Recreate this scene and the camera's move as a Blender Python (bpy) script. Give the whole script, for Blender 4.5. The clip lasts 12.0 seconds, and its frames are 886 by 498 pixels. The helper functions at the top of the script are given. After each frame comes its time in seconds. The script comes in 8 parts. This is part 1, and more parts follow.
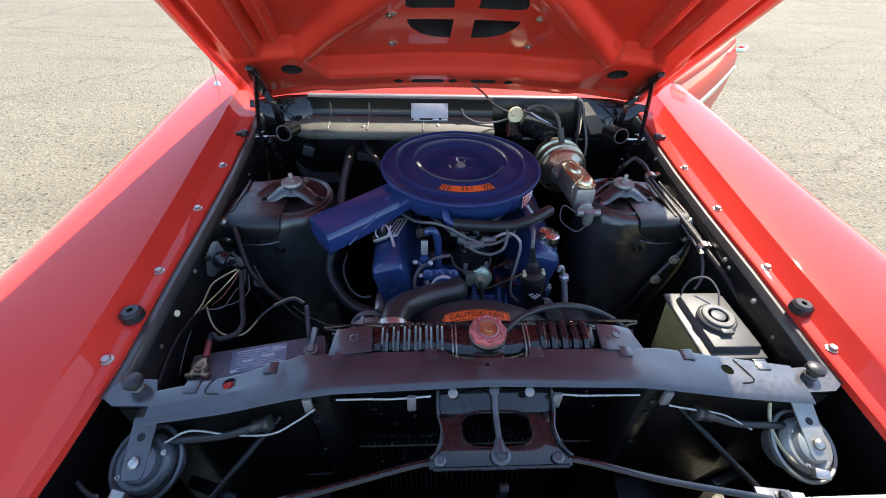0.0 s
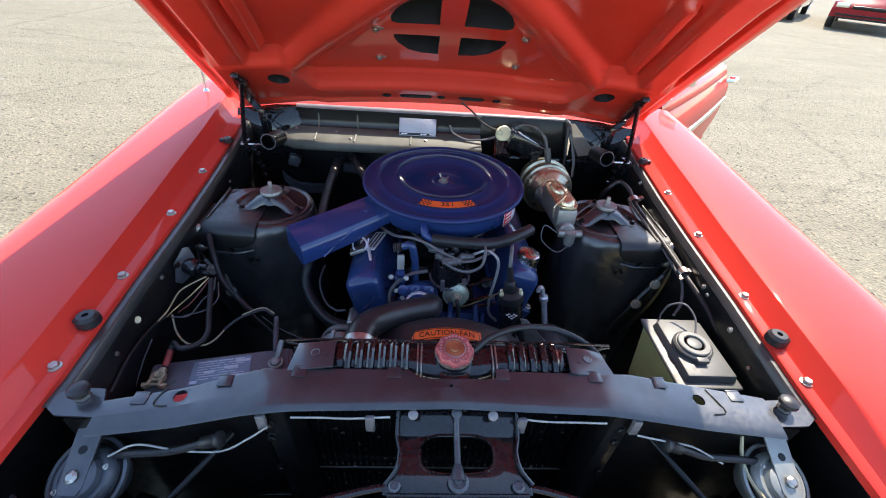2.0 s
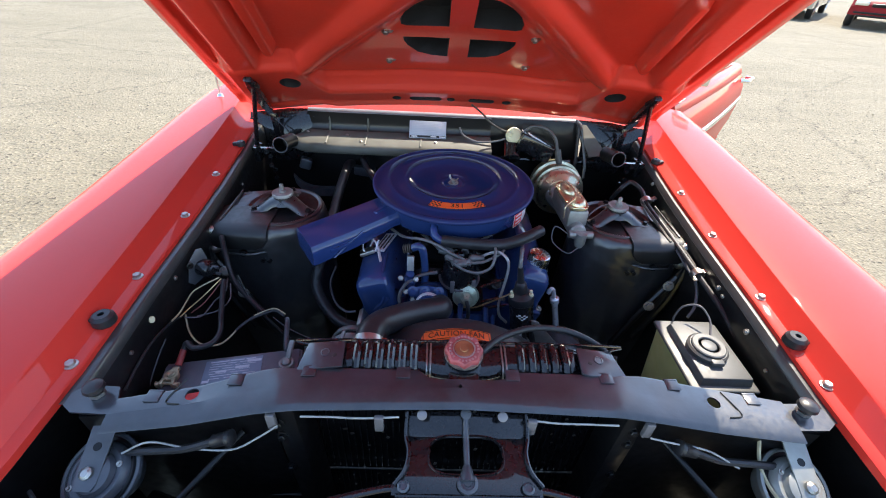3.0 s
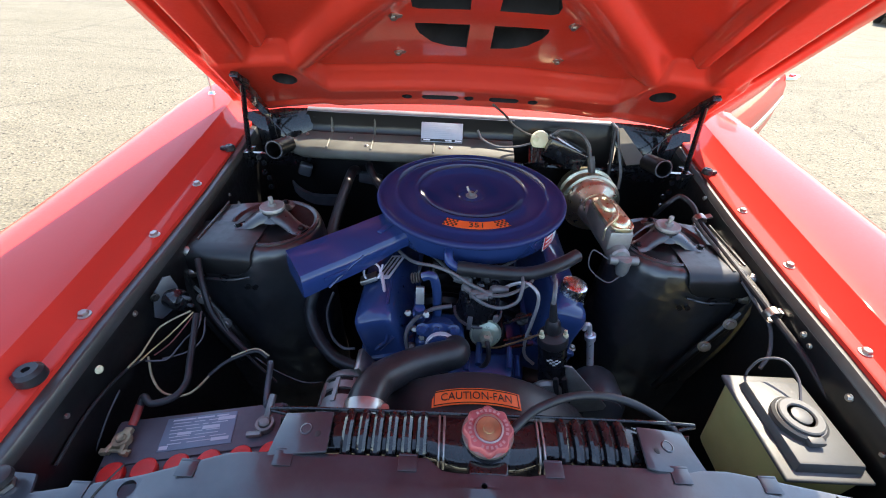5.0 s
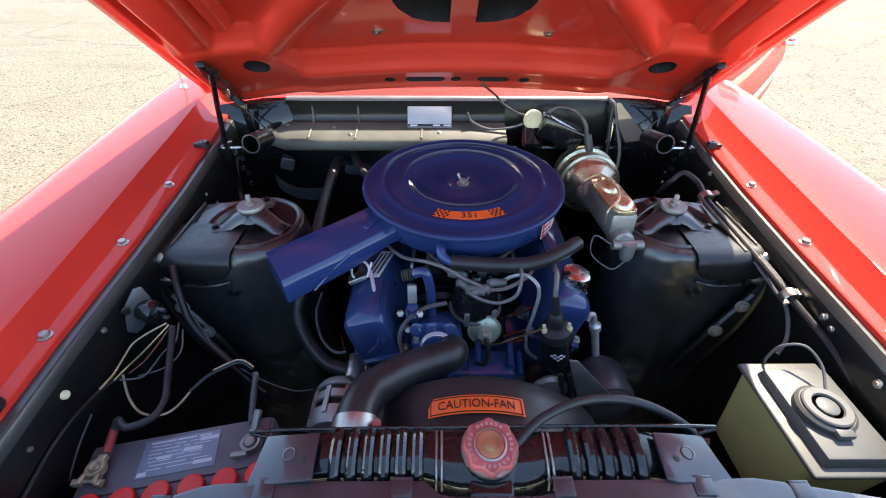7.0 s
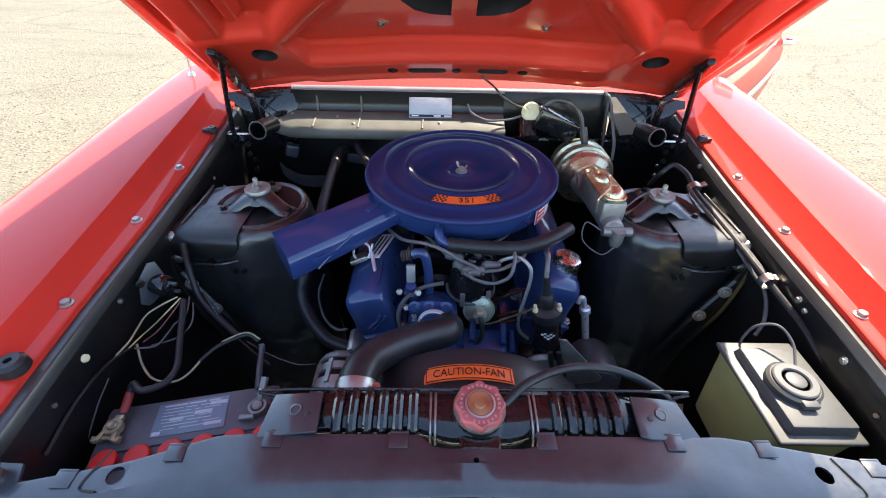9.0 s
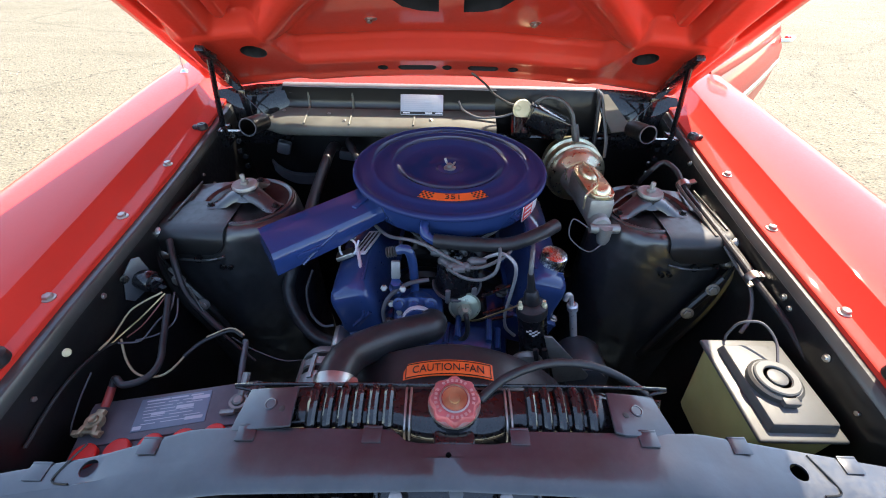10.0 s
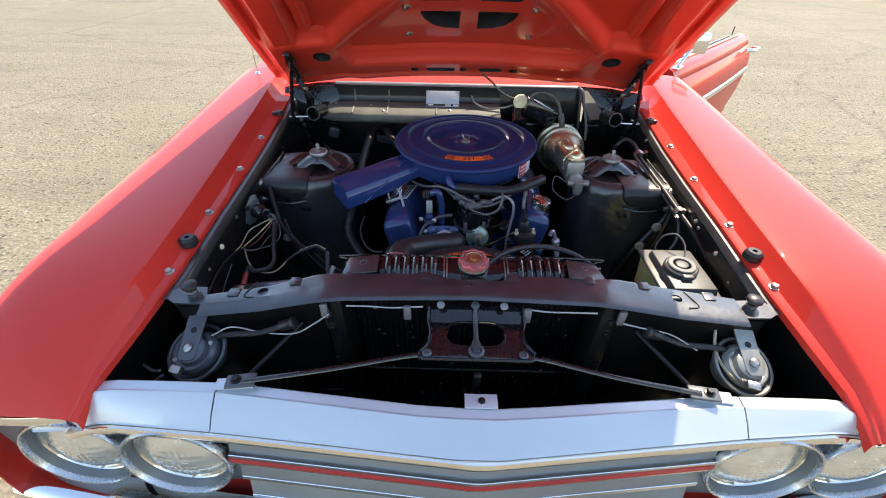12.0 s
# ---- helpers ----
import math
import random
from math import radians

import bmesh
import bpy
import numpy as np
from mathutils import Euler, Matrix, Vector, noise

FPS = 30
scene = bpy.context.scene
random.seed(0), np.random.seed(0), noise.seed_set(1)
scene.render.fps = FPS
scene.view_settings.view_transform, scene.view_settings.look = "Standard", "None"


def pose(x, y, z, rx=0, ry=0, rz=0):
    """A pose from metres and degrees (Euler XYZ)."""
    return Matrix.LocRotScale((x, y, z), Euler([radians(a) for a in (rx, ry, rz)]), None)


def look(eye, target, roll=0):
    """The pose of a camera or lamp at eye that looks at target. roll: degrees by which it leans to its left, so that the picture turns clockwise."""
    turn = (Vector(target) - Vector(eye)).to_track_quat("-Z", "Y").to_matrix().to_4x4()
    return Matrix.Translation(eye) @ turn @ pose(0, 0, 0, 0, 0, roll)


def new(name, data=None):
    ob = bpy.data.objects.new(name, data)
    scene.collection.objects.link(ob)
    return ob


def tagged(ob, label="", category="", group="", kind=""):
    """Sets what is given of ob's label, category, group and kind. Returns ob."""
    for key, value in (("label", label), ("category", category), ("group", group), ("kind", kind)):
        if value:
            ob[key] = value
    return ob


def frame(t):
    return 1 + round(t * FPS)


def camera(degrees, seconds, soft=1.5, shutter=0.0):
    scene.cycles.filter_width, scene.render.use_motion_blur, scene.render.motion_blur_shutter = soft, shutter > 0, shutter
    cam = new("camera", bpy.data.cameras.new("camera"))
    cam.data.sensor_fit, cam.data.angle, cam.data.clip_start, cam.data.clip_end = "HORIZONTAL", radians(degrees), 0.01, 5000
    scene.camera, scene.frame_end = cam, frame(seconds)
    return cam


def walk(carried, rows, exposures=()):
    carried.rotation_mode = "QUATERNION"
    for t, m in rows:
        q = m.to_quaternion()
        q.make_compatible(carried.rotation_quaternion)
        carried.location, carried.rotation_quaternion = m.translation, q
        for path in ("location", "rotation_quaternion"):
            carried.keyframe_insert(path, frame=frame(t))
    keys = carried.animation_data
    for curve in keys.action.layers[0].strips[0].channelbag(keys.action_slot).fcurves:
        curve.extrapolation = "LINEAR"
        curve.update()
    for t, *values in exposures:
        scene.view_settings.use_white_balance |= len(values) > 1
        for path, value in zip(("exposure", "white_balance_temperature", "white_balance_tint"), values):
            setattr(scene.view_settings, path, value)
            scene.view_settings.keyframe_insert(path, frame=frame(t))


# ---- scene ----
cam = camera(93.0, 12.0, soft=1.0)
PATH = [
    (0, (-0.101, 0.016, 1.447), (-0.007, 1.582, 0.207), 1.9),
    (0.5, (-0.077, 0.034, 1.449), (0.146, 1.61, 0.238), 1.5),
    (1, (-0.059, 0.036, 1.441), (0.177, 1.622, 0.246), 3.3),
    (1.5, (-0.041, 0.031, 1.437), (0.138, 1.634, 0.255), 4.9),
    (2, (-0.056, 0.027, 1.439), (0.056, 1.639, 0.26), 4.5),
    (2.5, (-0.06, 0.024, 1.441), (0.01, 1.639, 0.264), 3.8),
    (2.7, (-0.058, 0.022, 1.438), (0.007, 1.646, 0.272), 3.5),
    (4.3, (-0.029, 0.102, 1.409), (-0.002, 1.725, 0.24), 2.8),
    (4.5, (-0.037, 0.127, 1.401), (-0.018, 1.754, 0.237), 2.7),
    (5, (-0.06, 0.194, 1.382), (-0.055, 1.816, 0.211), 2.9),
    (5.5, (-0.05, 0.233, 1.365), (-0.057, 1.847, 0.183), 2.7),
    (6, (-0.045, 0.246, 1.357), (-0.054, 1.847, 0.159), 2.5),
    (6.5, (-0.04, 0.245, 1.357), (-0.046, 1.835, 0.144), 1.3),
    (7, (-0.048, 0.249, 1.361), (-0.033, 1.83, 0.135), 0.3),
    (7.5, (-0.049, 0.238, 1.361), (-0.032, 1.813, 0.128), 1.4),
    (9.5, (-0.038, 0.198, 1.367), (-0.023, 1.765, 0.123), 1.2),
    (10, (-0.011, 0.199, 1.362), (-0.005, 1.764, 0.117), 1.2),
    (10.5, (0.011, 0.174, 1.364), (0.008, 1.74, 0.12), 1.0),
    (11, (0.026, 0.097, 1.38), (0.017, 1.666, 0.14), 0.9),
    (11.5, (0.002, -0.015, 1.411), (-0.018, 1.562, 0.182), 0.9),
    (12, (-0.047, -0.183, 1.435), (-0.066, 1.408, 0.224), 1.0),
]
KELVIN, TINT = 7200, 10
walk(cam, [(t, look(eye, target, roll)) for t, eye, target, roll in PATH], exposures=[(t, e, KELVIN + k, TINT) for t, e, k in ((0, 1.94, 0), (2.7, 1.98, 0), (5.0, 2.24, 300), (7.5, 2.32, 400), (10.5, 2.30, 450), (11.0, 2.26, 450), (11.5, 2.12, 500), (12, 1.80, 750))])

# ---- daylight: high afternoon sun from behind the car, on the driver's side ----
SUN_WAY = Vector((-0.375, -0.62, -1.0)).normalized()
sun_el = math.asin(-SUN_WAY.z)
sun_az = math.atan2(-SUN_WAY.x, -SUN_WAY.y)
world = bpy.data.worlds.new("day")
scene.world = world
world.use_nodes = True
wn = world.node_tree.nodes
sky = wn.new("ShaderNodeTexSky")
sky.sky_type = "NISHITA"
sky.sun_disc = False
sky.sun_elevation, sky.sun_rotation = sun_el, sun_az
sky.air_density, sky.dust_density, sky.ozone_density = 1.0, 0.35, 2.6
wn["Background"].inputs["Strength"].default_value = 0.15
world.node_tree.links.new(sky.outputs["Color"], wn["Background"].inputs["Color"])
sun_data = bpy.data.lights.new("sun", "SUN")
sun_data.energy, sun_data.angle, sun_data.color = 2.9, radians(0.6), (1.0, 0.95, 0.87)
sun_ob = new("sun", sun_data)
sun_ob.matrix_world = Matrix.Translation((4, 8, 9)) @ SUN_WAY.to_track_quat("-Z", "Y").to_matrix().to_4x4()

# ---- materials ----
def surf(name, color, rough=0.5, metal=0.0, coat=0.0, vary=0.15, scale=6.0, fine=90.0, bump=0.0, rvary=0.12, dust=0.0, dust_color=(0.35, 0.31, 0.25), ior=1.5, coat_rough=0.04, spec=0.5, dent=0.0):
    """A painted, metal or plastic surface: broad tone change, fine grain in gloss and relief, and a little dust on what faces up."""
    m = bpy.data.materials.new(name)
    m.use_nodes = True
    nt = m.node_tree
    nodes, link = nt.nodes, nt.links.new
    b = nodes["Principled BSDF"]
    geo = nodes.new("ShaderNodeNewGeometry")
    big = nodes.new("ShaderNodeTexNoise")
    big.inputs["Scale"].default_value, big.inputs["Detail"].default_value = scale, 5
    small = nodes.new("ShaderNodeTexNoise")
    small.inputs["Scale"].default_value, small.inputs["Detail"].default_value = fine, 4
    for n in (big, small):
        link(geo.outputs["Position"], n.inputs["Vector"])
    ramp = nodes.new("ShaderNodeMapRange")
    ramp.inputs["From Min"].default_value, ramp.inputs["From Max"].default_value = 0.3, 0.7
    ramp.inputs["To Min"].default_value, ramp.inputs["To Max"].default_value = 1 - vary, 1 + vary
    link(big.outputs["Fac"], ramp.inputs["Value"])
    tone = nodes.new("ShaderNodeVectorMath")
    tone.operation = "SCALE"
    tone.inputs[0].default_value = color
    link(ramp.outputs["Result"], tone.inputs["Scale"])
    out = tone.outputs["Vector"]
    if dust:
        up = nodes.new("ShaderNodeSeparateXYZ")
        link(geo.outputs["Normal"], up.inputs[0])
        amount = nodes.new("ShaderNodeMath")
        amount.operation = "MULTIPLY"
        link(up.outputs["Z"], amount.inputs[0])
        spots = nodes.new("ShaderNodeMapRange")
        spots.inputs["From Min"].default_value, spots.inputs["From Max"].default_value = 0.42, 0.75
        spots.inputs["To Min"].default_value, spots.inputs["To Max"].default_value = dust * 0.25, dust
        link(small.outputs["Fac"], spots.inputs["Value"])
        link(spots.outputs["Result"], amount.inputs[1])
        amount.use_clamp = True
        mix = nodes.new("ShaderNodeMix")
        mix.data_type = "RGBA"
        link(amount.outputs[0], mix.inputs["Factor"])
        link(out, mix.inputs[6])
        mix.inputs[7].default_value = (*dust_color, 1)
        out = mix.outputs[2]
    link(out, b.inputs["Base Color"])
    rr = nodes.new("ShaderNodeMapRange")
    rr.inputs["From Min"].default_value, rr.inputs["From Max"].default_value = 0.3, 0.7
    rr.inputs["To Min"].default_value, rr.inputs["To Max"].default_value = max(0.02, rough - rvary * rough), rough + rvary
    link(small.outputs["Fac"], rr.inputs["Value"])
    link(rr.outputs["Result"], b.inputs["Roughness"])
    b.inputs["Metallic"].default_value = metal
    b.inputs["IOR"].default_value = ior
    b.inputs["Specular IOR Level"].default_value = spec
    b.inputs["Coat Weight"].default_value = coat
    b.inputs["Coat Roughness"].default_value = coat_rough
    if bump:
        bp = nodes.new("ShaderNodeBump")
        bp.inputs["Strength"].default_value, bp.inputs["Distance"].default_value = bump, 0.002
        link(small.outputs["Fac"], bp.inputs["Height"])
        link(bp.outputs["Normal"], b.inputs["Normal"])
        if dent:
            # broad unevenness of pressed sheet metal
            wave = nodes.new("ShaderNodeTexNoise")
            wave.inputs["Scale"].default_value, wave.inputs["Detail"].default_value = 14, 2
            link(geo.outputs["Position"], wave.inputs["Vector"])
            dn = nodes.new("ShaderNodeBump")
            dn.inputs["Strength"].default_value, dn.inputs["Distance"].default_value = dent, 0.012
            link(wave.outputs["Fac"], dn.inputs["Height"])
            link(dn.outputs["Normal"], bp.inputs["Normal"])
            link(bp.outputs["Normal"], b.inputs["Coat Normal"])
    return m


M_RED = surf("red_paint", (0.57, 0.036, 0.026), 0.5, coat=0.5, vary=0.06, scale=3, fine=160, rvary=0.05, dust=0.01, spec=0.05, coat_rough=0.02)
M_REDIN = surf("red_inner_paint", (0.63, 0.046, 0.027), 0.42, coat=0.8, vary=0.10, scale=5, fine=120, bump=0.03, rvary=0.08, coat_rough=0.08, spec=0.25, dust=0.02)
M_BLACK = surf("satin_black_paint", (0.0055, 0.0055, 0.0062), 0.32, vary=0.4, scale=9, fine=70, bump=0.05, rvary=0.14, dust=0.0, spec=0.25, coat=0.15, coat_rough=0.12, dent=0.2)
M_GLOSSBLACK = surf("gloss_black_paint", (0.008, 0.008, 0.010), 0.25, coat=1.0, spec=0.1, vary=0.25, scale=12, fine=110, bump=0.03, rvary=0.1, dust=0.01, coat_rough=0.05)
M_SUPPORT = surf("worn_black_support_paint", (0.019, 0.022, 0.029), 0.34, vary=0.45, scale=16, fine=130, bump=0.07, rvary=0.18, dust=0.03, spec=0.5, coat=1.0, coat_rough=0.14, dent=0.12)
M_BLUEAIR = surf("air_cleaner_housing_blue", (0.018, 0.043, 0.150), 0.4, coat=1.0, vary=0.05, scale=8, fine=120, rvary=0.1, coat_rough=0.04, spec=0.0)
M_BLUE = surf("engine_blue_paint", (0.020, 0.048, 0.145), 0.3, coat=1.0, vary=0.25, scale=8, fine=80, bump=0.03, rvary=0.12, coat_rough=0.05, spec=0.1)
M_LIDBLUE = surf("air_cleaner_blue_paint", (0.016, 0.030, 0.112), 0.4, coat=0.42, vary=0.06, scale=4, fine=140, rvary=0.06, coat_rough=0.03, spec=0.0)
M_BRACKET = surf("worn_grey_black_paint", (0.056, 0.062, 0.074), 0.34, vary=0.3, scale=20, bump=0.05, coat=0.25, coat_rough=0.12, dust=0.04, spec=0.45)
M_CHROME = surf("chrome", (0.78, 0.78, 0.78), 0.07, metal=1.0, vary=0.04, rvary=0.05)
M_HEADER = surf("silver_header_paint", (0.50, 0.545, 0.59), 0.30, metal=0.35, vary=0.04, scale=4, fine=220, rvary=0.05, dust=0.02, coat=0.2, coat_rough=0.04)
M_SILVER = surf("bright_anodised_trim", (0.62, 0.63, 0.65), 0.2, metal=1.0, vary=0.05, scale=4, fine=200, rvary=0.05, dust=0.03)
M_STEEL = surf("plain_steel", (0.42, 0.40, 0.37), 0.36, metal=1.0, vary=0.3, scale=30, fine=120, bump=0.1)
M_ALU = surf("cast_aluminium", (0.30, 0.30, 0.29), 0.48, metal=0.7, vary=0.25, scale=20, fine=150, bump=0.25)
M_ZINC = surf("yellow_zinc_plate", (0.63, 0.585, 0.41), 0.28, metal=0.92, vary=0.35, scale=18, fine=90)
M_RUBBER = surf("black_rubber", (0.019, 0.019, 0.022), 0.34, vary=0.3, scale=20, fine=140, bump=0.12, dust=0.03, spec=0.4)
M_WIRE = surf("grey_wire", (0.09, 0.09, 0.10), 0.45, vary=0.3, scale=25)
M_TAPE = surf("dusty_loom_tape", (0.075, 0.071, 0.064), 0.36, vary=0.5, scale=40, bump=0.3)
M_ORANGE = surf("orange_label", (0.92, 0.15, 0.03), 0.42, vary=0.08, scale=15, fine=200)
M_INK = surf("black_ink", (0.012, 0.012, 0.012), 0.5, vary=0.1)
M_WHITE = surf("white_label", (0.75, 0.75, 0.78), 0.45, vary=0.06, scale=30, fine=160)
M_PRINT = surf("grey_print", (0.48, 0.50, 0.56), 0.5, vary=0.1)
M_LABELRED = surf("red_label", (0.70, 0.03, 0.03), 0.42, vary=0.08)
M_BATTERY = surf("battery_case", (0.095, 0.092, 0.115), 0.4, vary=0.25, scale=12, fine=120, bump=0.08, dust=0.08)
M_STICKER = surf("battery_sticker", (0.17, 0.22, 0.29), 0.35, vary=0.12, scale=20)
M_CAPRED = surf("red_plastic", (0.70, 0.022, 0.018), 0.42, vary=0.12, scale=30)
M_BOTTLE = surf("yellowed_plastic", (0.52, 0.49, 0.19), 0.42, vary=0.12, scale=10, fine=60, bump=0.08)
M_LID = surf("grey_plastic_lid", (0.088, 0.091, 0.088), 0.44, vary=0.14, scale=14, fine=110, bump=0.05, dust=0.01)
M_LIDDARK = surf("dark_plastic_cap", (0.055, 0.056, 0.055), 0.4, vary=0.15, scale=18)
M_RADCAP = surf("faded_red_cap", (0.36, 0.072, 0.075), 0.42, vary=0.25, scale=40, fine=160, bump=0.1)
M_WIREPALE = surf("aged_pale_wire", (0.42, 0.36, 0.22), 0.45, vary=0.2, scale=30)
M_CREAM = surf("cream_plastic", (0.72, 0.66, 0.42), 0.4, vary=0.08, scale=20)
M_CLAMP = surf("pale_brass_clamp", (0.42, 0.36, 0.24), 0.38, metal=0.6, vary=0.35, scale=40, bump=0.12)
M_COPPER = surf("brass_terminal", (0.50, 0.36, 0.20), 0.36, metal=1.0, vary=0.3, scale=40)
M_LENS = surf("headlamp_glass", (0.66, 0.64, 0.58), 0.16, metal=0.6, vary=0.12, scale=30, fine=60, bump=0.1, coat=1.0, coat_rough=0.02)
M_GRILLE = surf("grey_grille_paint", (0.20, 0.225, 0.245), 0.35, metal=0.5, vary=0.08, scale=8)
M_GREY = surf("grey_metal_paint", (0.20, 0.19, 0.20), 0.4, metal=0.3, vary=0.15, scale=16)
M_LEAD = surf("grey_silicone_lead", (0.12, 0.12, 0.122), 0.32, vary=0.2, scale=25)
M_BRIGHT = surf("bright_plated_pipe", (0.72, 0.74, 0.78), 0.3, metal=0.5, vary=0.1, scale=20)
M_TOWER = surf("satin_black_tower_paint", (0.019, 0.020, 0.0225), 0.34, vary=0.35, scale=9, fine=70, bump=0.04, rvary=0.12, dust=0.01, spec=1.0, coat=0.35, coat_rough=0.18, dent=0.9)
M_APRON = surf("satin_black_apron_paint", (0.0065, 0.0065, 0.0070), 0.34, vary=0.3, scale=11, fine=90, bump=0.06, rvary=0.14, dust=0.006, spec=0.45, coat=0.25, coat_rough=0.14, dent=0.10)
M_CAP = surf("dulled_chrome_cap", (0.62, 0.63, 0.65), 0.2, metal=1.0, vary=0.08, scale=40, fine=150, rvary=0.12)
M_CAN = surf("pale_green_zinc", (0.40, 0.46, 0.36), 0.3, metal=0.5, vary=0.15, scale=25)
M_CAPINK = surf("worn_cap_print", (0.44, 0.19, 0.18), 0.5, vary=0.2)
M_SEAL = surf("grey_weatherstrip", (0.15, 0.16, 0.17), 0.34, vary=0.2, scale=12, dust=0.05)
# Paled base colour stands in for direct sun on the dusty plenum.
M_COWLSUNLIT = surf("dusty_plenum_sunlit_tone", (0.125, 0.124, 0.108), 0.48, vary=0.3, scale=10, fine=40, bump=0.05, spec=0.25)
M_BEZEL = surf("dulled_lamp_bezel", (0.50, 0.52, 0.53), 0.22, metal=0.9, vary=0.08, scale=20, fine=120)
M_HORN = surf("weathered_silver_horn_paint", (0.28, 0.285, 0.265), 0.34, metal=0.4, vary=0.2, scale=24, fine=110)
M_PIPE = surf("pale_grey_plated_pipe", (0.42, 0.43, 0.44), 0.3, metal=0.4, vary=0.1, scale=20)
M_WIREWHITE = surf("weathered_white_wire", (0.34, 0.34, 0.33), 0.4, vary=0.25, scale=30)
M_BOOT = surf("dull_red_boot", (0.32, 0.035, 0.030), 0.42, vary=0.25, scale=30)
M_MAROON = surf("dark_maroon_wire", (0.16, 0.04, 0.035), 0.42, vary=0.2, scale=30)
M_PLATE = surf("foil_data_plate", (0.42, 0.45, 0.52), 0.4, vary=0.06, scale=30, fine=160)
M_COWLRED = surf("red_cowl_paint", (0.58, 0.034, 0.024), 0.5, coat=0.12, vary=0.06, scale=6, spec=0.05, coat_rough=0.1)
# Lighter than the apron: the ledge's sunlit sheen is put into its colour.
M_LEDGE = surf("slate_ledge_sheen_tone", (0.034, 0.036, 0.036), 0.36, vary=0.35, scale=14, fine=110, bump=0.05, spec=0.6, coat=0.3, coat_rough=0.15, dust=0.04)
M_STRIPE = surf("dark_red_stripe", (0.36, 0.020, 0.020), 0.4, vary=0.2, scale=20)
M_MOUNT = surf("satin_black_stamped_bracket", (0.020, 0.022, 0.027), 0.3, vary=0.35, scale=22, fine=120, bump=0.05, spec=0.8, coat=0.4, coat_rough=0.12, dust=0.02)
M_DOOR = surf("glossy_red_door_paint", (0.52, 0.034, 0.025), 0.5, coat=0.4, vary=0.05, scale=3, fine=160, rvary=0.05, spec=0.05, coat_rough=0.04)
M_GLASS = surf("dark_glass", (0.02, 0.025, 0.03), 0.05, vary=0.05, coat=1.0)
M_SEDANRED = surf("dark_red_car_paint", (0.22, 0.008, 0.014), 0.35, coat=0.35, vary=0.06, spec=0.1)
M_BEIGE = surf("beige_car_paint", (0.45, 0.40, 0.32), 0.3, coat=1.0, vary=0.06)


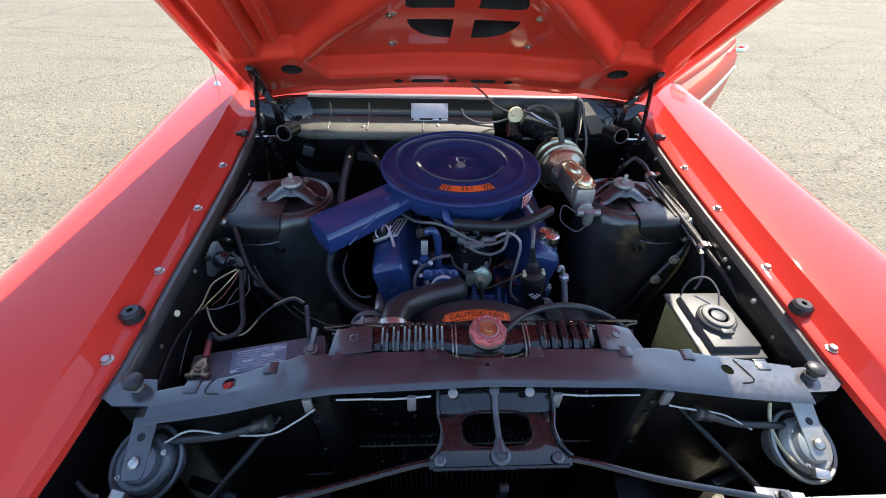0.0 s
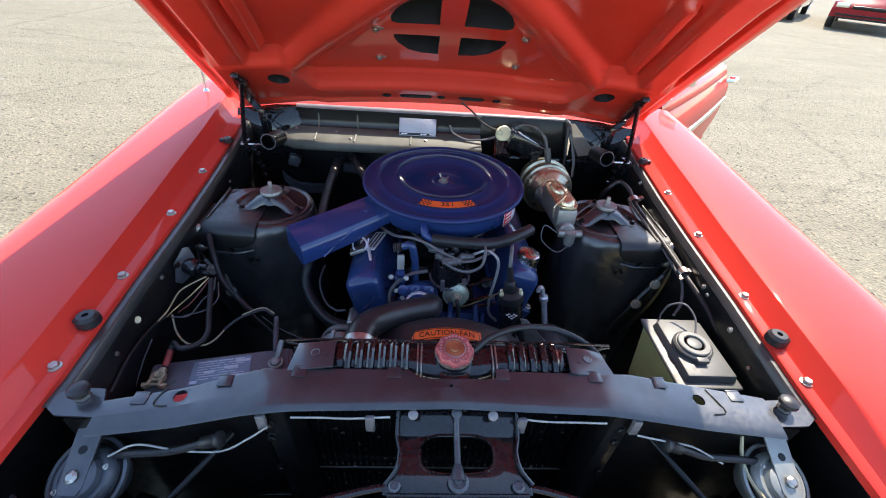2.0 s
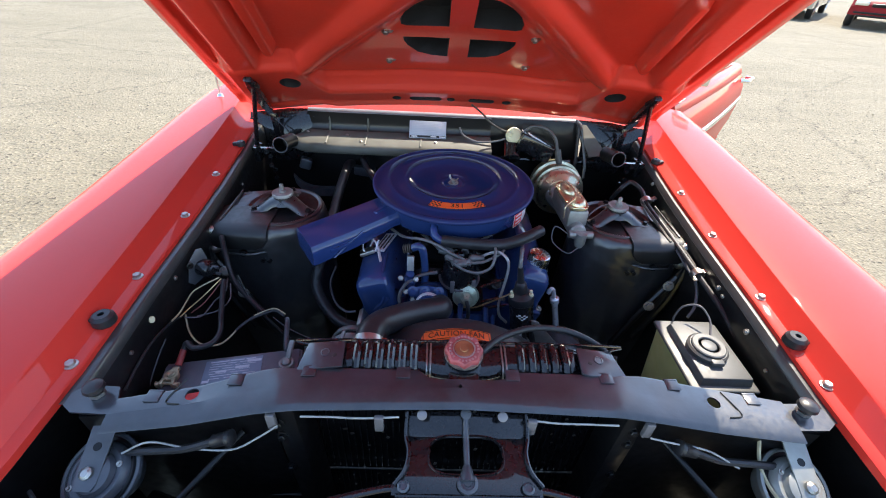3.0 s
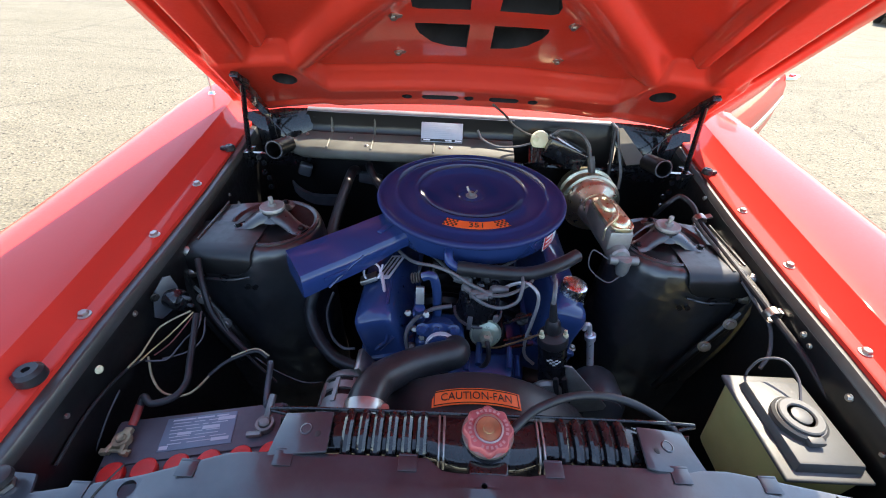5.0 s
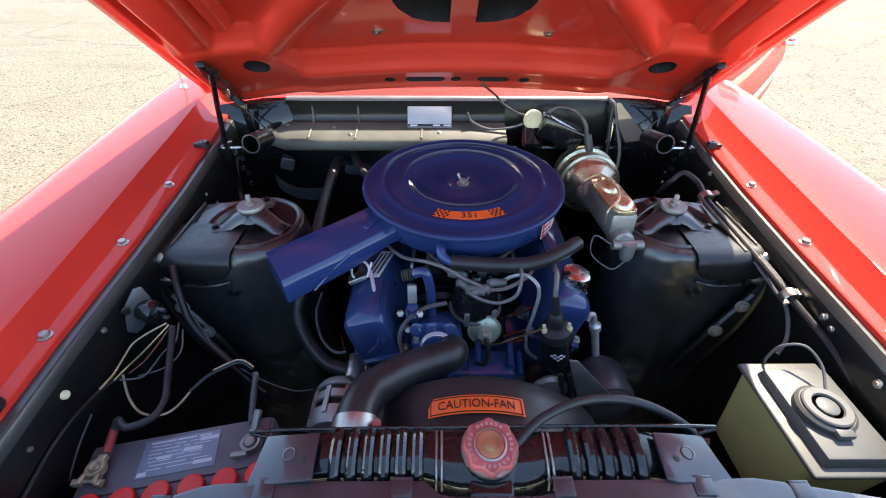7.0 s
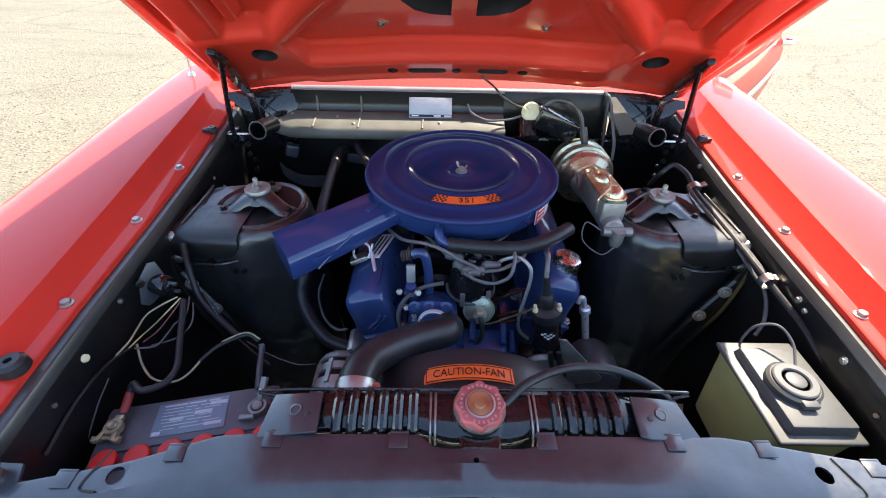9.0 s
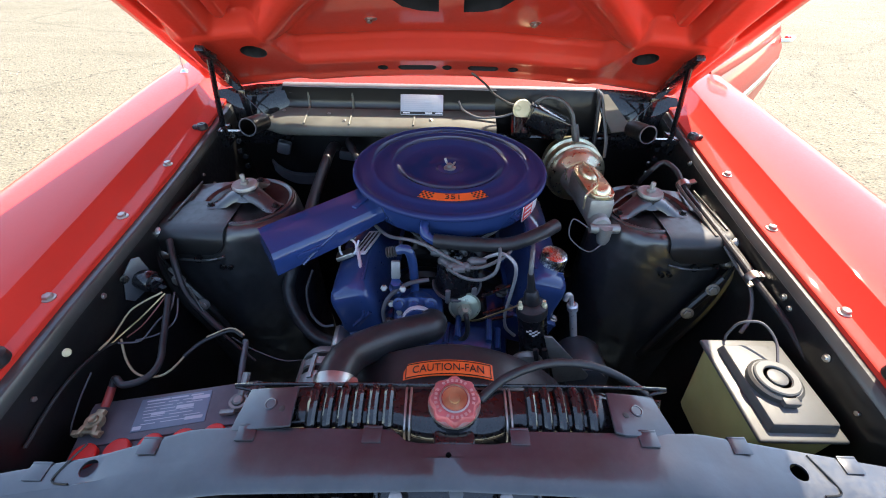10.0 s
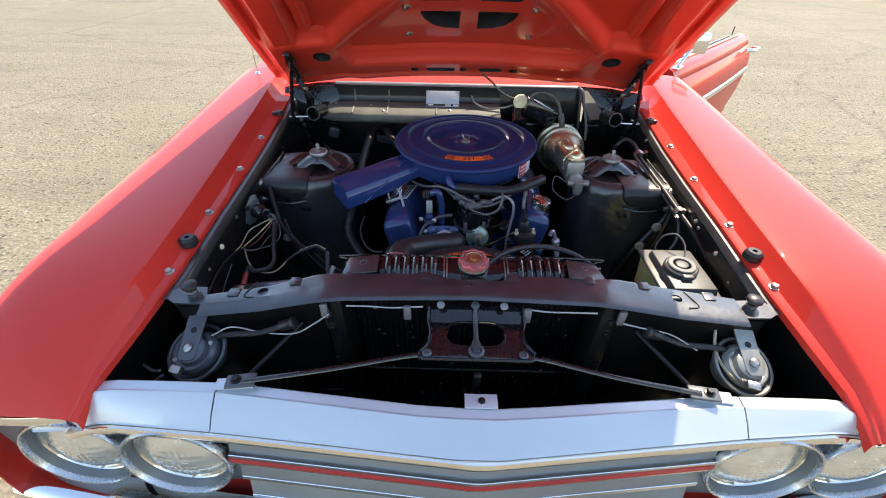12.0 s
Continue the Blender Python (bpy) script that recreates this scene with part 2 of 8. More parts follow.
def ground_material():
    m = bpy.data.materials.new("pale_gravel_lot")
    m.use_nodes = True
    nt = m.node_tree
    nodes, link = nt.nodes, nt.links.new
    b = nodes["Principled BSDF"]
    geo = nodes.new("ShaderNodeNewGeometry")

    def noise_at(scale, detail=6.0, stretch=None, dist=0.0):
        n = nodes.new("ShaderNodeTexNoise")
        n.inputs["Scale"].default_value, n.inputs["Detail"].default_value = scale, detail
        n.inputs["Roughness"].default_value = 0.62
        n.inputs["Distortion"].default_value = dist
        if stretch:
            mp = nodes.new("ShaderNodeMapping")
            mp.inputs["Scale"].default_value = stretch
            mp.inputs["Rotation"].default_value = (0, 0, radians(24))
            link(geo.outputs["Position"], mp.inputs["Vector"])
            link(mp.outputs["Vector"], n.inputs["Vector"])
        else:
            link(geo.outputs["Position"], n.inputs["Vector"])
        return n

    def ramp(src, stops):
        r = nodes.new("ShaderNodeValToRGB")
        r.color_ramp.elements[0].position, r.color_ramp.elements[0].color = stops[0][0], (*stops[0][1], 1)
        r.color_ramp.elements[1].position, r.color_ramp.elements[1].color = stops[-1][0], (*stops[-1][1], 1)
        for p, c in stops[1:-1]:
            e = r.color_ramp.elements.new(p)
            e.color = (*c, 1)
        link(src, r.inputs["Fac"])
        return r.outputs["Color"]

    def mul(a, c):
        x = nodes.new("ShaderNodeMix")
        x.data_type, x.blend_type = "RGBA", "MULTIPLY"
        x.inputs["Factor"].default_value = 1.0
        link(a, x.inputs[6])
        link(c, x.inputs[7])
        return x.outputs[2]

    broad = ramp(noise_at(0.5).outputs["Fac"], [(0.3, (0.160, 0.139, 0.098)), (0.7, (0.200, 0.176, 0.129))])
    grit = ramp(noise_at(55, 8).outputs["Fac"], [(0.30, (0.30, 0.28, 0.26)), (0.42, (0.86, 0.86, 0.85)), (0.55, (1.0, 1.0, 1.0)), (0.74, (1.28, 1.28, 1.24))])
    drag = ramp(noise_at(1.3, 5, (0.35, 2.2, 1), 0.6).outputs["Fac"], [(0.36, (0.88, 0.875, 0.865)), (0.52, (1, 1, 1)), (0.8, (1.05, 1.05, 1.04))])
    # pebbles, a stone to each cell
    stones = nodes.new("ShaderNodeTexVoronoi")
    stones.inputs["Scale"].default_value = 55
    link(geo.outputs["Position"], stones.inputs["Vector"])
    sep = nodes.new("ShaderNodeSeparateColor")
    link(stones.outputs["Color"], sep.inputs[0])
    pebble = ramp(sep.outputs[0], [(0.0, (0.28, 0.27, 0.26)), (0.055, (0.78, 0.78, 0.77)), (0.11, (0.95, 0.95, 0.95)), (0.72, (1.02, 1.02, 1.02)), (1.0, (1.36, 1.34, 1.28))])
    # long cracks
    crack = nodes.new("ShaderNodeTexVoronoi")
    crack.feature = "DISTANCE_TO_EDGE"
    crack.inputs["Scale"].default_value = 0.24
    wob = noise_at(2.2, 6)
    addv = nodes.new("ShaderNodeVectorMath")
    addv.operation = "MULTIPLY_ADD"
    link(wob.outputs["Color"], addv.inputs[0])
    addv.inputs[1].default_value = (0.55, 0.55, 0)
    link(geo.outputs["Position"], addv.inputs[2])
    link(addv.outputs[0], crack.inputs["Vector"])
    line = ramp(crack.outputs["Distance"], [(0.0, (0.68, 0.67, 0.66)), (0.0035, (0.85, 0.845, 0.84)), (0.009, (1, 1, 1))])
    # loose darker crumbs of dirt, gathered in patches
    crumbs = ramp(noise_at(9, 7, (0.5, 1.4, 1), 0.4).outputs["Fac"], [(0.30, (0.70, 0.69, 0.67)), (0.40, (0.97, 0.97, 0.965)), (0.6, (1, 1, 1))])
    col = mul(mul(mul(mul(mul(broad, grit), drag), pebble), line), crumbs)
    link(col, b.inputs["Base Color"])
    b.inputs["Roughness"].default_value = 0.9
    bp = nodes.new("ShaderNodeBump")
    bp.inputs["Strength"].default_value, bp.inputs["Distance"].default_value = 0.6, 0.012
    link(stones.outputs["Distance"], bp.inputs["Height"])
    link(bp.outputs["Normal"], b.inputs["Normal"])
    return m


M_GROUND = ground_material()
M_STONE = surf("loose_stone", (0.22, 0.195, 0.15), 0.85, vary=0.4, scale=30)

# ---- building helpers ----
def empty(name, label="", category="", group="", kind="", at=(0, 0, 0)):
    ob = new(name)
    ob.empty_display_size = 0.05
    ob.location = at
    return tagged(ob, label, category, group, kind)


def mesh_of(name, bm, mats, angle=35):
    me = bpy.data.meshes.new(name)
    bmesh.ops.recalc_face_normals(bm, faces=bm.faces)
    for f in bm.faces:
        f.smooth = True
    bm.to_mesh(me)
    bm.free()
    me.set_sharp_from_angle(angle=radians(angle))
    for m in mats if isinstance(mats, (list, tuple)) else [mats]:
        me.materials.append(m)
    return me


def part(name, bm, mats, parent=None, label="", angle=35, category="", group="", kind=""):
    ob = new(name, mesh_of(name, bm, mats, angle))
    if parent is not None:
        ob.parent = parent
        if parent.data is None:
            ob.matrix_parent_inverse = parent.matrix_basis.inverted()
    return tagged(ob, label, category, group, kind)


def thing(name, bm, mats, label, category, group="", kind="", angle=35):
    return tagged(new(name, mesh_of(name, bm, mats, angle)), label, category, group, kind)


def BM():
    return bmesh.new()


def axes(direction, up=(0, 0, 1)):
    z = Vector(direction).normalized()
    u = Vector(up)
    if abs(z.dot(u)) > 0.97:
        u = Vector((0, 1, 0))
    x = u.cross(z).normalized()
    return x, z.cross(x), z


def box(bm, c, size, rot=(0, 0, 0), bevel=0.0, seg=2, taper=1.0):
    """A box about c, turned by rot degrees, with rounded edges; taper scales its top."""
    m = pose(*c, *rot)
    vs = []
    for sx, sy, sz in ((-1, -1, -1), (1, -1, -1), (1, 1, -1), (-1, 1, -1), (-1, -1, 1), (1, -1, 1), (1, 1, 1), (-1, 1, 1)):
        k = taper if sz > 0 else 1.0
        vs.append(bm.verts.new(m @ Vector((sx * size[0] / 2 * k, sy * size[1] / 2 * k, sz * size[2] / 2))))
    fs = [bm.faces.new([vs[i] for i in q]) for q in ((3, 2, 1, 0), (4, 5, 6, 7), (0, 1, 5, 4), (1, 2, 6, 5), (2, 3, 7, 6), (3, 0, 4, 7))]
    if bevel:
        es = list({e for f in fs for e in f.edges})
        bmesh.ops.bevel(bm, geom=es, offset=bevel, segments=seg, profile=0.5, affect="EDGES")
    return bm


def lathe(bm, base, direction, profile, seg=28, up=(0, 0, 1), close=True):
    """Turns (radius, height) pairs about the axis from base along direction."""
    x, y, z = axes(direction, up)
    o = Vector(base)
    rings = []
    for r, h in profile:
        rings.append([bm.verts.new(o + z * h + (x * math.cos(a) + y * math.sin(a)) * max(r, 1e-4)) for a in (2 * math.pi * i / seg for i in range(seg))])
    for a, b in zip(rings, rings[1:]):
        for i in range(seg):
            j = (i + 1) % seg
            bm.faces.new((a[i], a[j], b[j], b[i]))
    if close:
        bm.faces.new(rings[0][::-1])
        bm.faces.new(rings[-1])
    return bm


def rod(bm, p, q, r, r2=None, seg=14):
    d = Vector(q) - Vector(p)
    return lathe(bm, p, d, [(r, 0), (r if r2 is None else r2, d.length)], seg)


def spline(pts, n=8):
    pts = [Vector(p) for p in pts]
    if len(pts) < 3:
        return pts
    out = []
    ext = [pts[0] * 2 - pts[1]] + pts + [pts[-1] * 2 - pts[-2]]
    for i in range(1, len(ext) - 2):
        a, b, c, d = ext[i - 1:i + 3]
        for k in range(n):
            t = k / n
            out.append(0.5 * ((2 * b) + (c - a) * t + (2 * a - 5 * b + 4 * c - d) * t * t + (3 * b - a - 3 * c + d) * t ** 3))
    out.append(pts[-1])
    return out


def tube(bm, pts, r, seg=10, n=8, flat=1.0, ends=None):
    """A round or flattened tube through the points."""
    ps = spline(pts, n)
    rings = []
    t0 = (ps[1] - ps[0]).normalized()
    x = axes(t0)[0]
    for i, p in enumerate(ps):
        t = (ps[min(i + 1, len(ps) - 1)] - ps[max(i - 1, 0)]).normalized()
        x = (x - t * x.dot(t)).normalized()
        y = t.cross(x)
        rr = r if ends is None else r + (ends - r) * i / (len(ps) - 1)
        rings.append([bm.verts.new(p + (x * math.cos(a) + y * math.sin(a) * flat) * rr) for a in (2 * math.pi * k / seg for k in range(seg))])
    for a, b in zip(rings, rings[1:]):
        for i in range(seg):
            j = (i + 1) % seg
            bm.faces.new((a[i], a[j], b[j], b[i]))
    bm.faces.new(rings[0][::-1])
    bm.faces.new(rings[-1])
    return bm


def loft(bm, sections, closed=False, thick=0.0, cap=False):
    """Joins rows of points into a sheet; closed joins each row's ends."""
    rows = [[bm.verts.new(p) for p in s] for s in sections]
    n = len(rows[0])
    for a, b in zip(rows, rows[1:]):
        for i in range(n if closed else n - 1):
            j = (i + 1) % n
            bm.faces.new((a[i], a[j], b[j], b[i]))
    if cap:
        bm.faces.new(rows[0][::-1])
        bm.faces.new(rows[-1])
    if thick:
        bmesh.ops.recalc_face_normals(bm, faces=bm.faces)
        bmesh.ops.solidify(bm, geom=list(bm.faces), thickness=thick)
    return bm


def prism(bm, outline, m, depth, bevel=0.0):
    """A flat outline in the plane of the pose m, thickened along its z."""
    lo = [bm.verts.new(m @ Vector((x, y, 0))) for x, y in outline]
    hi = [bm.verts.new(m @ Vector((x, y, depth))) for x, y in outline]
    n = len(outline)
    fs = [bm.faces.new(lo[::-1]), bm.faces.new(hi)]
    for i in range(n):
        j = (i + 1) % n
        fs.append(bm.faces.new((lo[i], lo[j], hi[j], hi[i])))
    if bevel:
        es = list({e for f in fs for e in f.edges})
        bmesh.ops.bevel(bm, geom=es, offset=bevel, segments=2, profile=0.5, affect="EDGES")
    return bm


def ellipse(rx, ry, n=24, cx=0.0, cy=0.0):
    return [(cx + rx * math.cos(2 * math.pi * i / n), cy + ry * math.sin(2 * math.pi * i / n)) for i in range(n)]


def frame_of(o, x, y):
    """A pose with its origin at o and its x and y along those ways."""
    x = Vector(x).normalized()
    y = Vector(y)
    y = (y - x * y.dot(x)).normalized()
    z = x.cross(y)
    return Matrix.Translation(o) @ Matrix((x, y, z)).transposed().to_4x4()


def cut(bm, cutter):
    """bm less cutter; the new inner faces take the second material."""
    for f in cutter.faces:
        f.material_index = 1
    obs = []
    for b in (bm, cutter):
        me = bpy.data.meshes.new("tmp")
        bmesh.ops.recalc_face_normals(b, faces=b.faces)
        b.to_mesh(me)
        b.free()
        me.materials.append(M_BLACK)
        me.materials.append(M_RUBBER)
        obs.append(new("tmp", me))
    mod = obs[0].modifiers.new("cut", "BOOLEAN")
    mod.operation, mod.solver, mod.object, mod.material_mode = "DIFFERENCE", "EXACT", obs[1], "INDEX"
    dg = bpy.context.evaluated_depsgraph_get()
    made = bmesh.new()
    made.from_mesh(obs[0].evaluated_get(dg).to_mesh())
    for o in obs:
        me = o.data
        bpy.data.objects.remove(o)
        bpy.data.meshes.remove(me)
    return made


def letters(text, size, m, depth=0.0006, bm=None):
    """The text as thin raised letters, centred, in the plane of the pose m."""
    cu = bpy.data.curves.new("letters", "FONT")
    cu.body, cu.size, cu.align_x, cu.align_y, cu.extrude, cu.resolution_u = text, size, "CENTER", "CENTER", depth, 3
    ob = new("letters", cu)
    me = ob.evaluated_get(bpy.context.evaluated_depsgraph_get()).to_mesh()
    bm = bm or bmesh.new()
    start = len(bm.verts)
    bm.from_mesh(me)
    bm.verts.ensure_lookup_table()
    for v in bm.verts[start:]:
        v.co = m @ v.co
    bpy.data.objects.remove(ob)
    bpy.data.curves.remove(cu)
    return bm


def hexbolt(bm, p, n=(0, 0, 1), r=0.009, h=0.006, washer=1.5):
    lathe(bm, p, n, [(r * washer, 0), (r * washer, 0.0016), (r * 1.05, 0.0022)], 16)
    lathe(bm, Vector(p) + Vector(n).normalized() * 0.0018, n, [(r, 0), (r, h * 0.8), (r * 0.8, h)], 6)
    return bm


def lerp(x, xs, ys):
    return float(np.interp(x, xs, ys))


def smooth(a, b, x):
    t = min(1.0, max(0.0, (x - a) / (b - a)))
    return t * t * (3 - 2 * t)

# ---- ground ----
bm = BM()
for x0, x1, y0, y1 in ((-400, 400, -400, 400),):
    vs = [bm.verts.new(p) for p in ((x0, y0, 0), (x1, y0, 0), (x1, y1, 0), (x0, y1, 0))]
    bm.faces.new(vs)
thing("ground", bm, M_GROUND, "pale tan gravel and worn asphalt lot with cracks", "ground", kind="structure")

# ---- the red car ----
car = empty("car", "glossy red 1960s coupe with its hood open", "car", at=(0, 2.0, 0))

FY = [0.184, 0.208, 0.25, 0.32, 0.45, 0.65, 0.86, 1.05, 1.25, 1.45, 1.62]
FZ = [0.775, 0.795, 0.82, 0.845, 0.872, 0.886, 0.896, 0.906, 0.916, 0.927, 0.934]
FI = [0.655, 0.648, 0.635, 0.612, 0.592, 0.600, 0.608, 0.618, 0.636, 0.655, 0.668]
FC = [0.672, 0.668, 0.662, 0.648, 0.633, 0.644, 0.664, 0.684, 0.704, 0.728, 0.75]
FO = [0.885, 0.888, 0.888, 0.884, 0.878, 0.876, 0.878, 0.882, 0.888, 0.892, 0.892]


def fender_row(y, side):
    zf, xi, xc, xo = (lerp(y, FY, v) for v in (FZ, FI, FC, FO))
    rise = 0.036 * min(1.0, max(0.0, (y - 0.14) / 0.25))
    w = xc - xi
    hook = 0.016 + 0.008 * (1 - smooth(0.184, 0.22, y))
    prof = [(xi, zf - hook), (xi, zf - 0.002), (xi + 0.003, zf), (xi + w * 0.48, zf + 0.002), (xi + w * 0.55, zf + 0.005), (xc - 0.003, zf + rise - 0.004), (xc, zf + rise), (xc + 0.005, zf + rise + 0.0018)]
    for k in (0.15, 0.3, 0.45, 0.6, 0.75, 0.88):
        x = xc + (xo - xc) * k
        prof.append((x, zf + rise + 0.002 + 0.005 * math.sin(math.pi * k) - 0.006 * k * k))
    zo = zf + rise
    prof += [(xo - 0.006, zo - 0.008), (xo + 0.003, zo - 0.02), (xo + 0.010, zo - 0.05), (xo + 0.022, zo - 0.14), (xo + 0.032, zo - 0.24), (xo + 0.030, zo - 0.36), (xo + 0.012, 0.36)]
    return [(side * x, y, z) for x, z in prof]


def fender(side):
    bm = BM()
    ys = [0.184, 0.192, 0.206, 0.225, 0.25, 0.285, 0.32, 0.38, 0.45, 0.55, 0.65, 0.75, 0.86, 0.95, 1.05, 1.15, 1.25, 1.35, 1.45, 1.54, 1.62]
    loft(bm, [fender_row(y, side) for y in ys], thick=0.003)
    f = part("fender", bm, M_RED, car, "glossy red front fender with a bolted inner flange", angle=32)
    for y in (0.455, 0.655, 0.865, 1.06):
        x, z = lerp(y, FY, FI) + 0.017, lerp(y, FY, FZ) + 0.001
        b = part("fender_bolt", hexbolt(BM(), (side * x, y, z), r=0.0075, washer=1.35), M_STEEL, f, "plated hex bolt")
    for y in (0.54, 1.24):
        x, z = lerp(y, FY, FI) + (0.012 if y < 1 else 0.0), lerp(y, FY, FZ) + 0.001
        k = 1.0 if y < 1 else 0.72
        bm = BM()
        lathe(bm, (side * x, y, z), (0, 0, 1), [(0.016 * k, 0), (0.019 * k, 0.004 * k), (0.018 * k, 0.016 * k), (0.013 * k, 0.021 * k), (0.005 * k, 0.021 * k), (0.005 * k, 0.015 * k)], 20)
        box(bm, (side * (x + 0.022 * k), y, z + 0.008 * k), (0.022 * k, 0.022 * k, 0.014 * k), bevel=0.003)
        part("hood_bumper", bm, M_RUBBER, f, "black rubber hood bumper")
    return f


fender(-1)
fender(1)

# antenna on the passenger side fender
bm = BM()
lathe(bm, (-0.81, 1.54, 0.951), (0, 0, 1), [(0.036, 0), (0.034, 0.004), (0.018, 0.007), (0.012, 0.020), (0.007, 0.028)], 20)
ant = part("antenna_base", bm, M_CHROME, car, "chrome antenna base")
part("antenna_mast", rod(BM(), (-0.81, 1.54, 0.975), (-0.84, 1.60, 1.62), 0.0030, 0.0018, 8), M_STEEL, ant, "thin steel antenna mast")


# inner aprons: ledge under the fender flange, then the wall down
def apron(side):
    bm = BM()
    rows, walls = [], []
    for y in [0.40, 0.45, 0.55, 0.65, 0.75, 0.86, 0.95, 1.05, 1.15, 1.25, 1.35, 1.44]:
        zf, xi = lerp(y, FY, FZ), lerp(y, FY, FI)
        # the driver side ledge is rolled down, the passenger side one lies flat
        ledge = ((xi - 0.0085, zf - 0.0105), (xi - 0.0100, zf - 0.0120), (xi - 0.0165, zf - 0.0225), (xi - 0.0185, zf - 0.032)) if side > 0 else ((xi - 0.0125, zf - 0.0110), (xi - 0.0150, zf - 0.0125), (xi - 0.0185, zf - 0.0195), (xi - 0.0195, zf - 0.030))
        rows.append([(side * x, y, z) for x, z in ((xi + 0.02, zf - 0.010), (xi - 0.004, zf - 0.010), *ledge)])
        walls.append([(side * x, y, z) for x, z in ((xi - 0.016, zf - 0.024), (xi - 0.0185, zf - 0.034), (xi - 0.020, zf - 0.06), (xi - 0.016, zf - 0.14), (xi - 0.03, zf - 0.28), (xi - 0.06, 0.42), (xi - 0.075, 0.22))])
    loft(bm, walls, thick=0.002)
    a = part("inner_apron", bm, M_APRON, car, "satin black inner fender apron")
    # Top of the same apron, coloured lighter for the sheen on it.
    part("apron_ledge", loft(BM(), rows, thick=0.002), M_LEDGE, a, "ledge under the fender flange, slate colour for its sunlit sheen", angle=24)
    for y, dz in ((0.52, -0.05), (0.70, -0.04), (1.12, -0.06), (1.16, -0.11)):
        x = lerp(y, FY, FI) - 0.019
        part("apron_bolt", hexbolt(BM(), (side * x, y, lerp(y, FY, FZ) + dz), (-side, 0, 0.1), 0.0042, 0.004), M_STEEL, a, "small plated bolt")
    return a


apron(-1)
apron(1)


# shock towers
def tower(side):
    bm = BM()
    def ring(z, grow, drop=0.0):
        pts = [(0.60, 1.07), (0.52, 1.088), (0.47, 1.103), (0.42, 1.102), (0.375, 1.085), (0.347, 1.05), (0.336, 1.0), (0.343, 0.95), (0.37, 0.905), (0.42, 0.880), (0.48, 0.872), (0.56, 0.880), (0.60, 0.895)]
        out = []
        for x, y in pts:
            dx, dy = x - 0.47, y - 1.0
            out.append((side * min(0.605, 0.47 + dx * (1 + grow)), 1.0 + dy * (1 + (grow if dy < 0 else grow * 0.3)), z))
        return out
    secs = [ring(0.22, 0.14), ring(0.45, 0.10), ring(0.66, 0.05), ring(0.76, 0.025), ring(0.80, 0.008), ring(0.825, -0.015), ring(0.840, -0.045), ring(0.849, -0.085), ring(0.853, -0.14)]
    fine = []
    for lo, hi in zip(secs, secs[1:]):
        steps = max(1, int(abs(hi[0][2] - lo[0][2]) / 0.02))
        for i in range(steps):
            fine.append([tuple(p + (q - p) * i / steps for p, q in zip(a, b)) for a, b in zip(lo, hi)])
    fine.append(secs[-1])
    dented = []
    for r in fine:
        pts = spline([Vector(p) for p in r], 7)
        row = []
        for p in pts:
            out = Vector((p.x - side * 0.47, p.y - 1.0, 0)).normalized()
            k = (noise.noise(Vector((p.x * 13 + side, p.y * 13, p.z * 9))) * 0.006 + noise.noise(Vector((p.x * 27 + side, p.y * 20, p.z * 4))) * 0.009) * smooth(0.85, 0.78, p.z)
            row.append(p + out * k)
        dented.append(row)
    loft(bm, dented, closed=True, cap=True)
    t = part("shock_tower", bm, M_TOWER, car, "satin black suspension tower with dents and flanges", angle=50)
    # plate folded over the outer front corner, and ribs along the top
    bm = BM()
    rows = []
    for k in range(11):
        f = k / 10
        x = 0.452 + 0.146 * f
        low = 0.806 + 0.026 * max(0.0, 1 - f / 0.22) ** 2
        bend = 0.012 * max(0.0, f - 0.6)
        rows.append([(side * x, 0.985, 0.8585), (side * x, 0.905, 0.859), (side * x, 0.884 + bend, 0.857), (side * x, 0.872 + bend, 0.850), (side * x, 0.866 + bend, 0.838), (side * x, 0.864 + bend, low), (side * x, 0.868 + bend, low - 0.003)])
    loft(bm, rows, thick=0.003)
    g = part("tower_gusset", bm, M_APRON, t, angle=50)
    for x in (0.548, 0.564, 0.580) if side > 0 else (0.575,):
        part("tower_rib", tube(BM(), [(side * x, 0.91, 0.860), (side * x, 0.99, 0.8605), (side * (x + 0.004), 1.07, 0.858)], 0.0026, 6), M_TOWER, t)
    part("pressed_crease", tube(BM(), [(side * 0.46, 0.866, 0.80), (side * 0.50, 0.862, 0.793), (side * 0.55, 0.862, 0.795)], 0.003, 6), M_TOWER, t)
    bm = BM()
    lathe(bm, (side * 0.443, 1.0, 0.852), (0, 0, 1), [(0.097, -0.002), (0.0965, 0.004), (0.092, 0.0065), (0.087, 0.004), (0.084, 0.0005)], 32)
    part("tower_ring", bm, M_TOWER, t)
    part("tower_top", lathe(BM(), (side * 0.443, 1.0, 0.8525), (0, 0, 1), [(0.0855, 0.0), (0.085, 0.0018), (0.060, 0.0022), (0.030, 0.0022)], 40), M_BLACK, t)
    for dx, z, r in ((0.0, 0.775, 0.004), (0.016, 0.774, 0.004), (-0.045, 0.795, 0.006), (-0.09, 0.80, 0.0045)):
        part("tower_hole", lathe(BM(), (side * (0.47 - dx), 0.862 + 0.25 * abs(dx) * abs(dx), z), (0, -1, 0.1), [(r * 1.5, -0.004), (r * 1.4, 0.002), (r, 0.0025), (r * 0.8, 0.0005)], 12), M_BLACK, t)
    # brace flange down the tower's front with two bolts
    bm = BM()
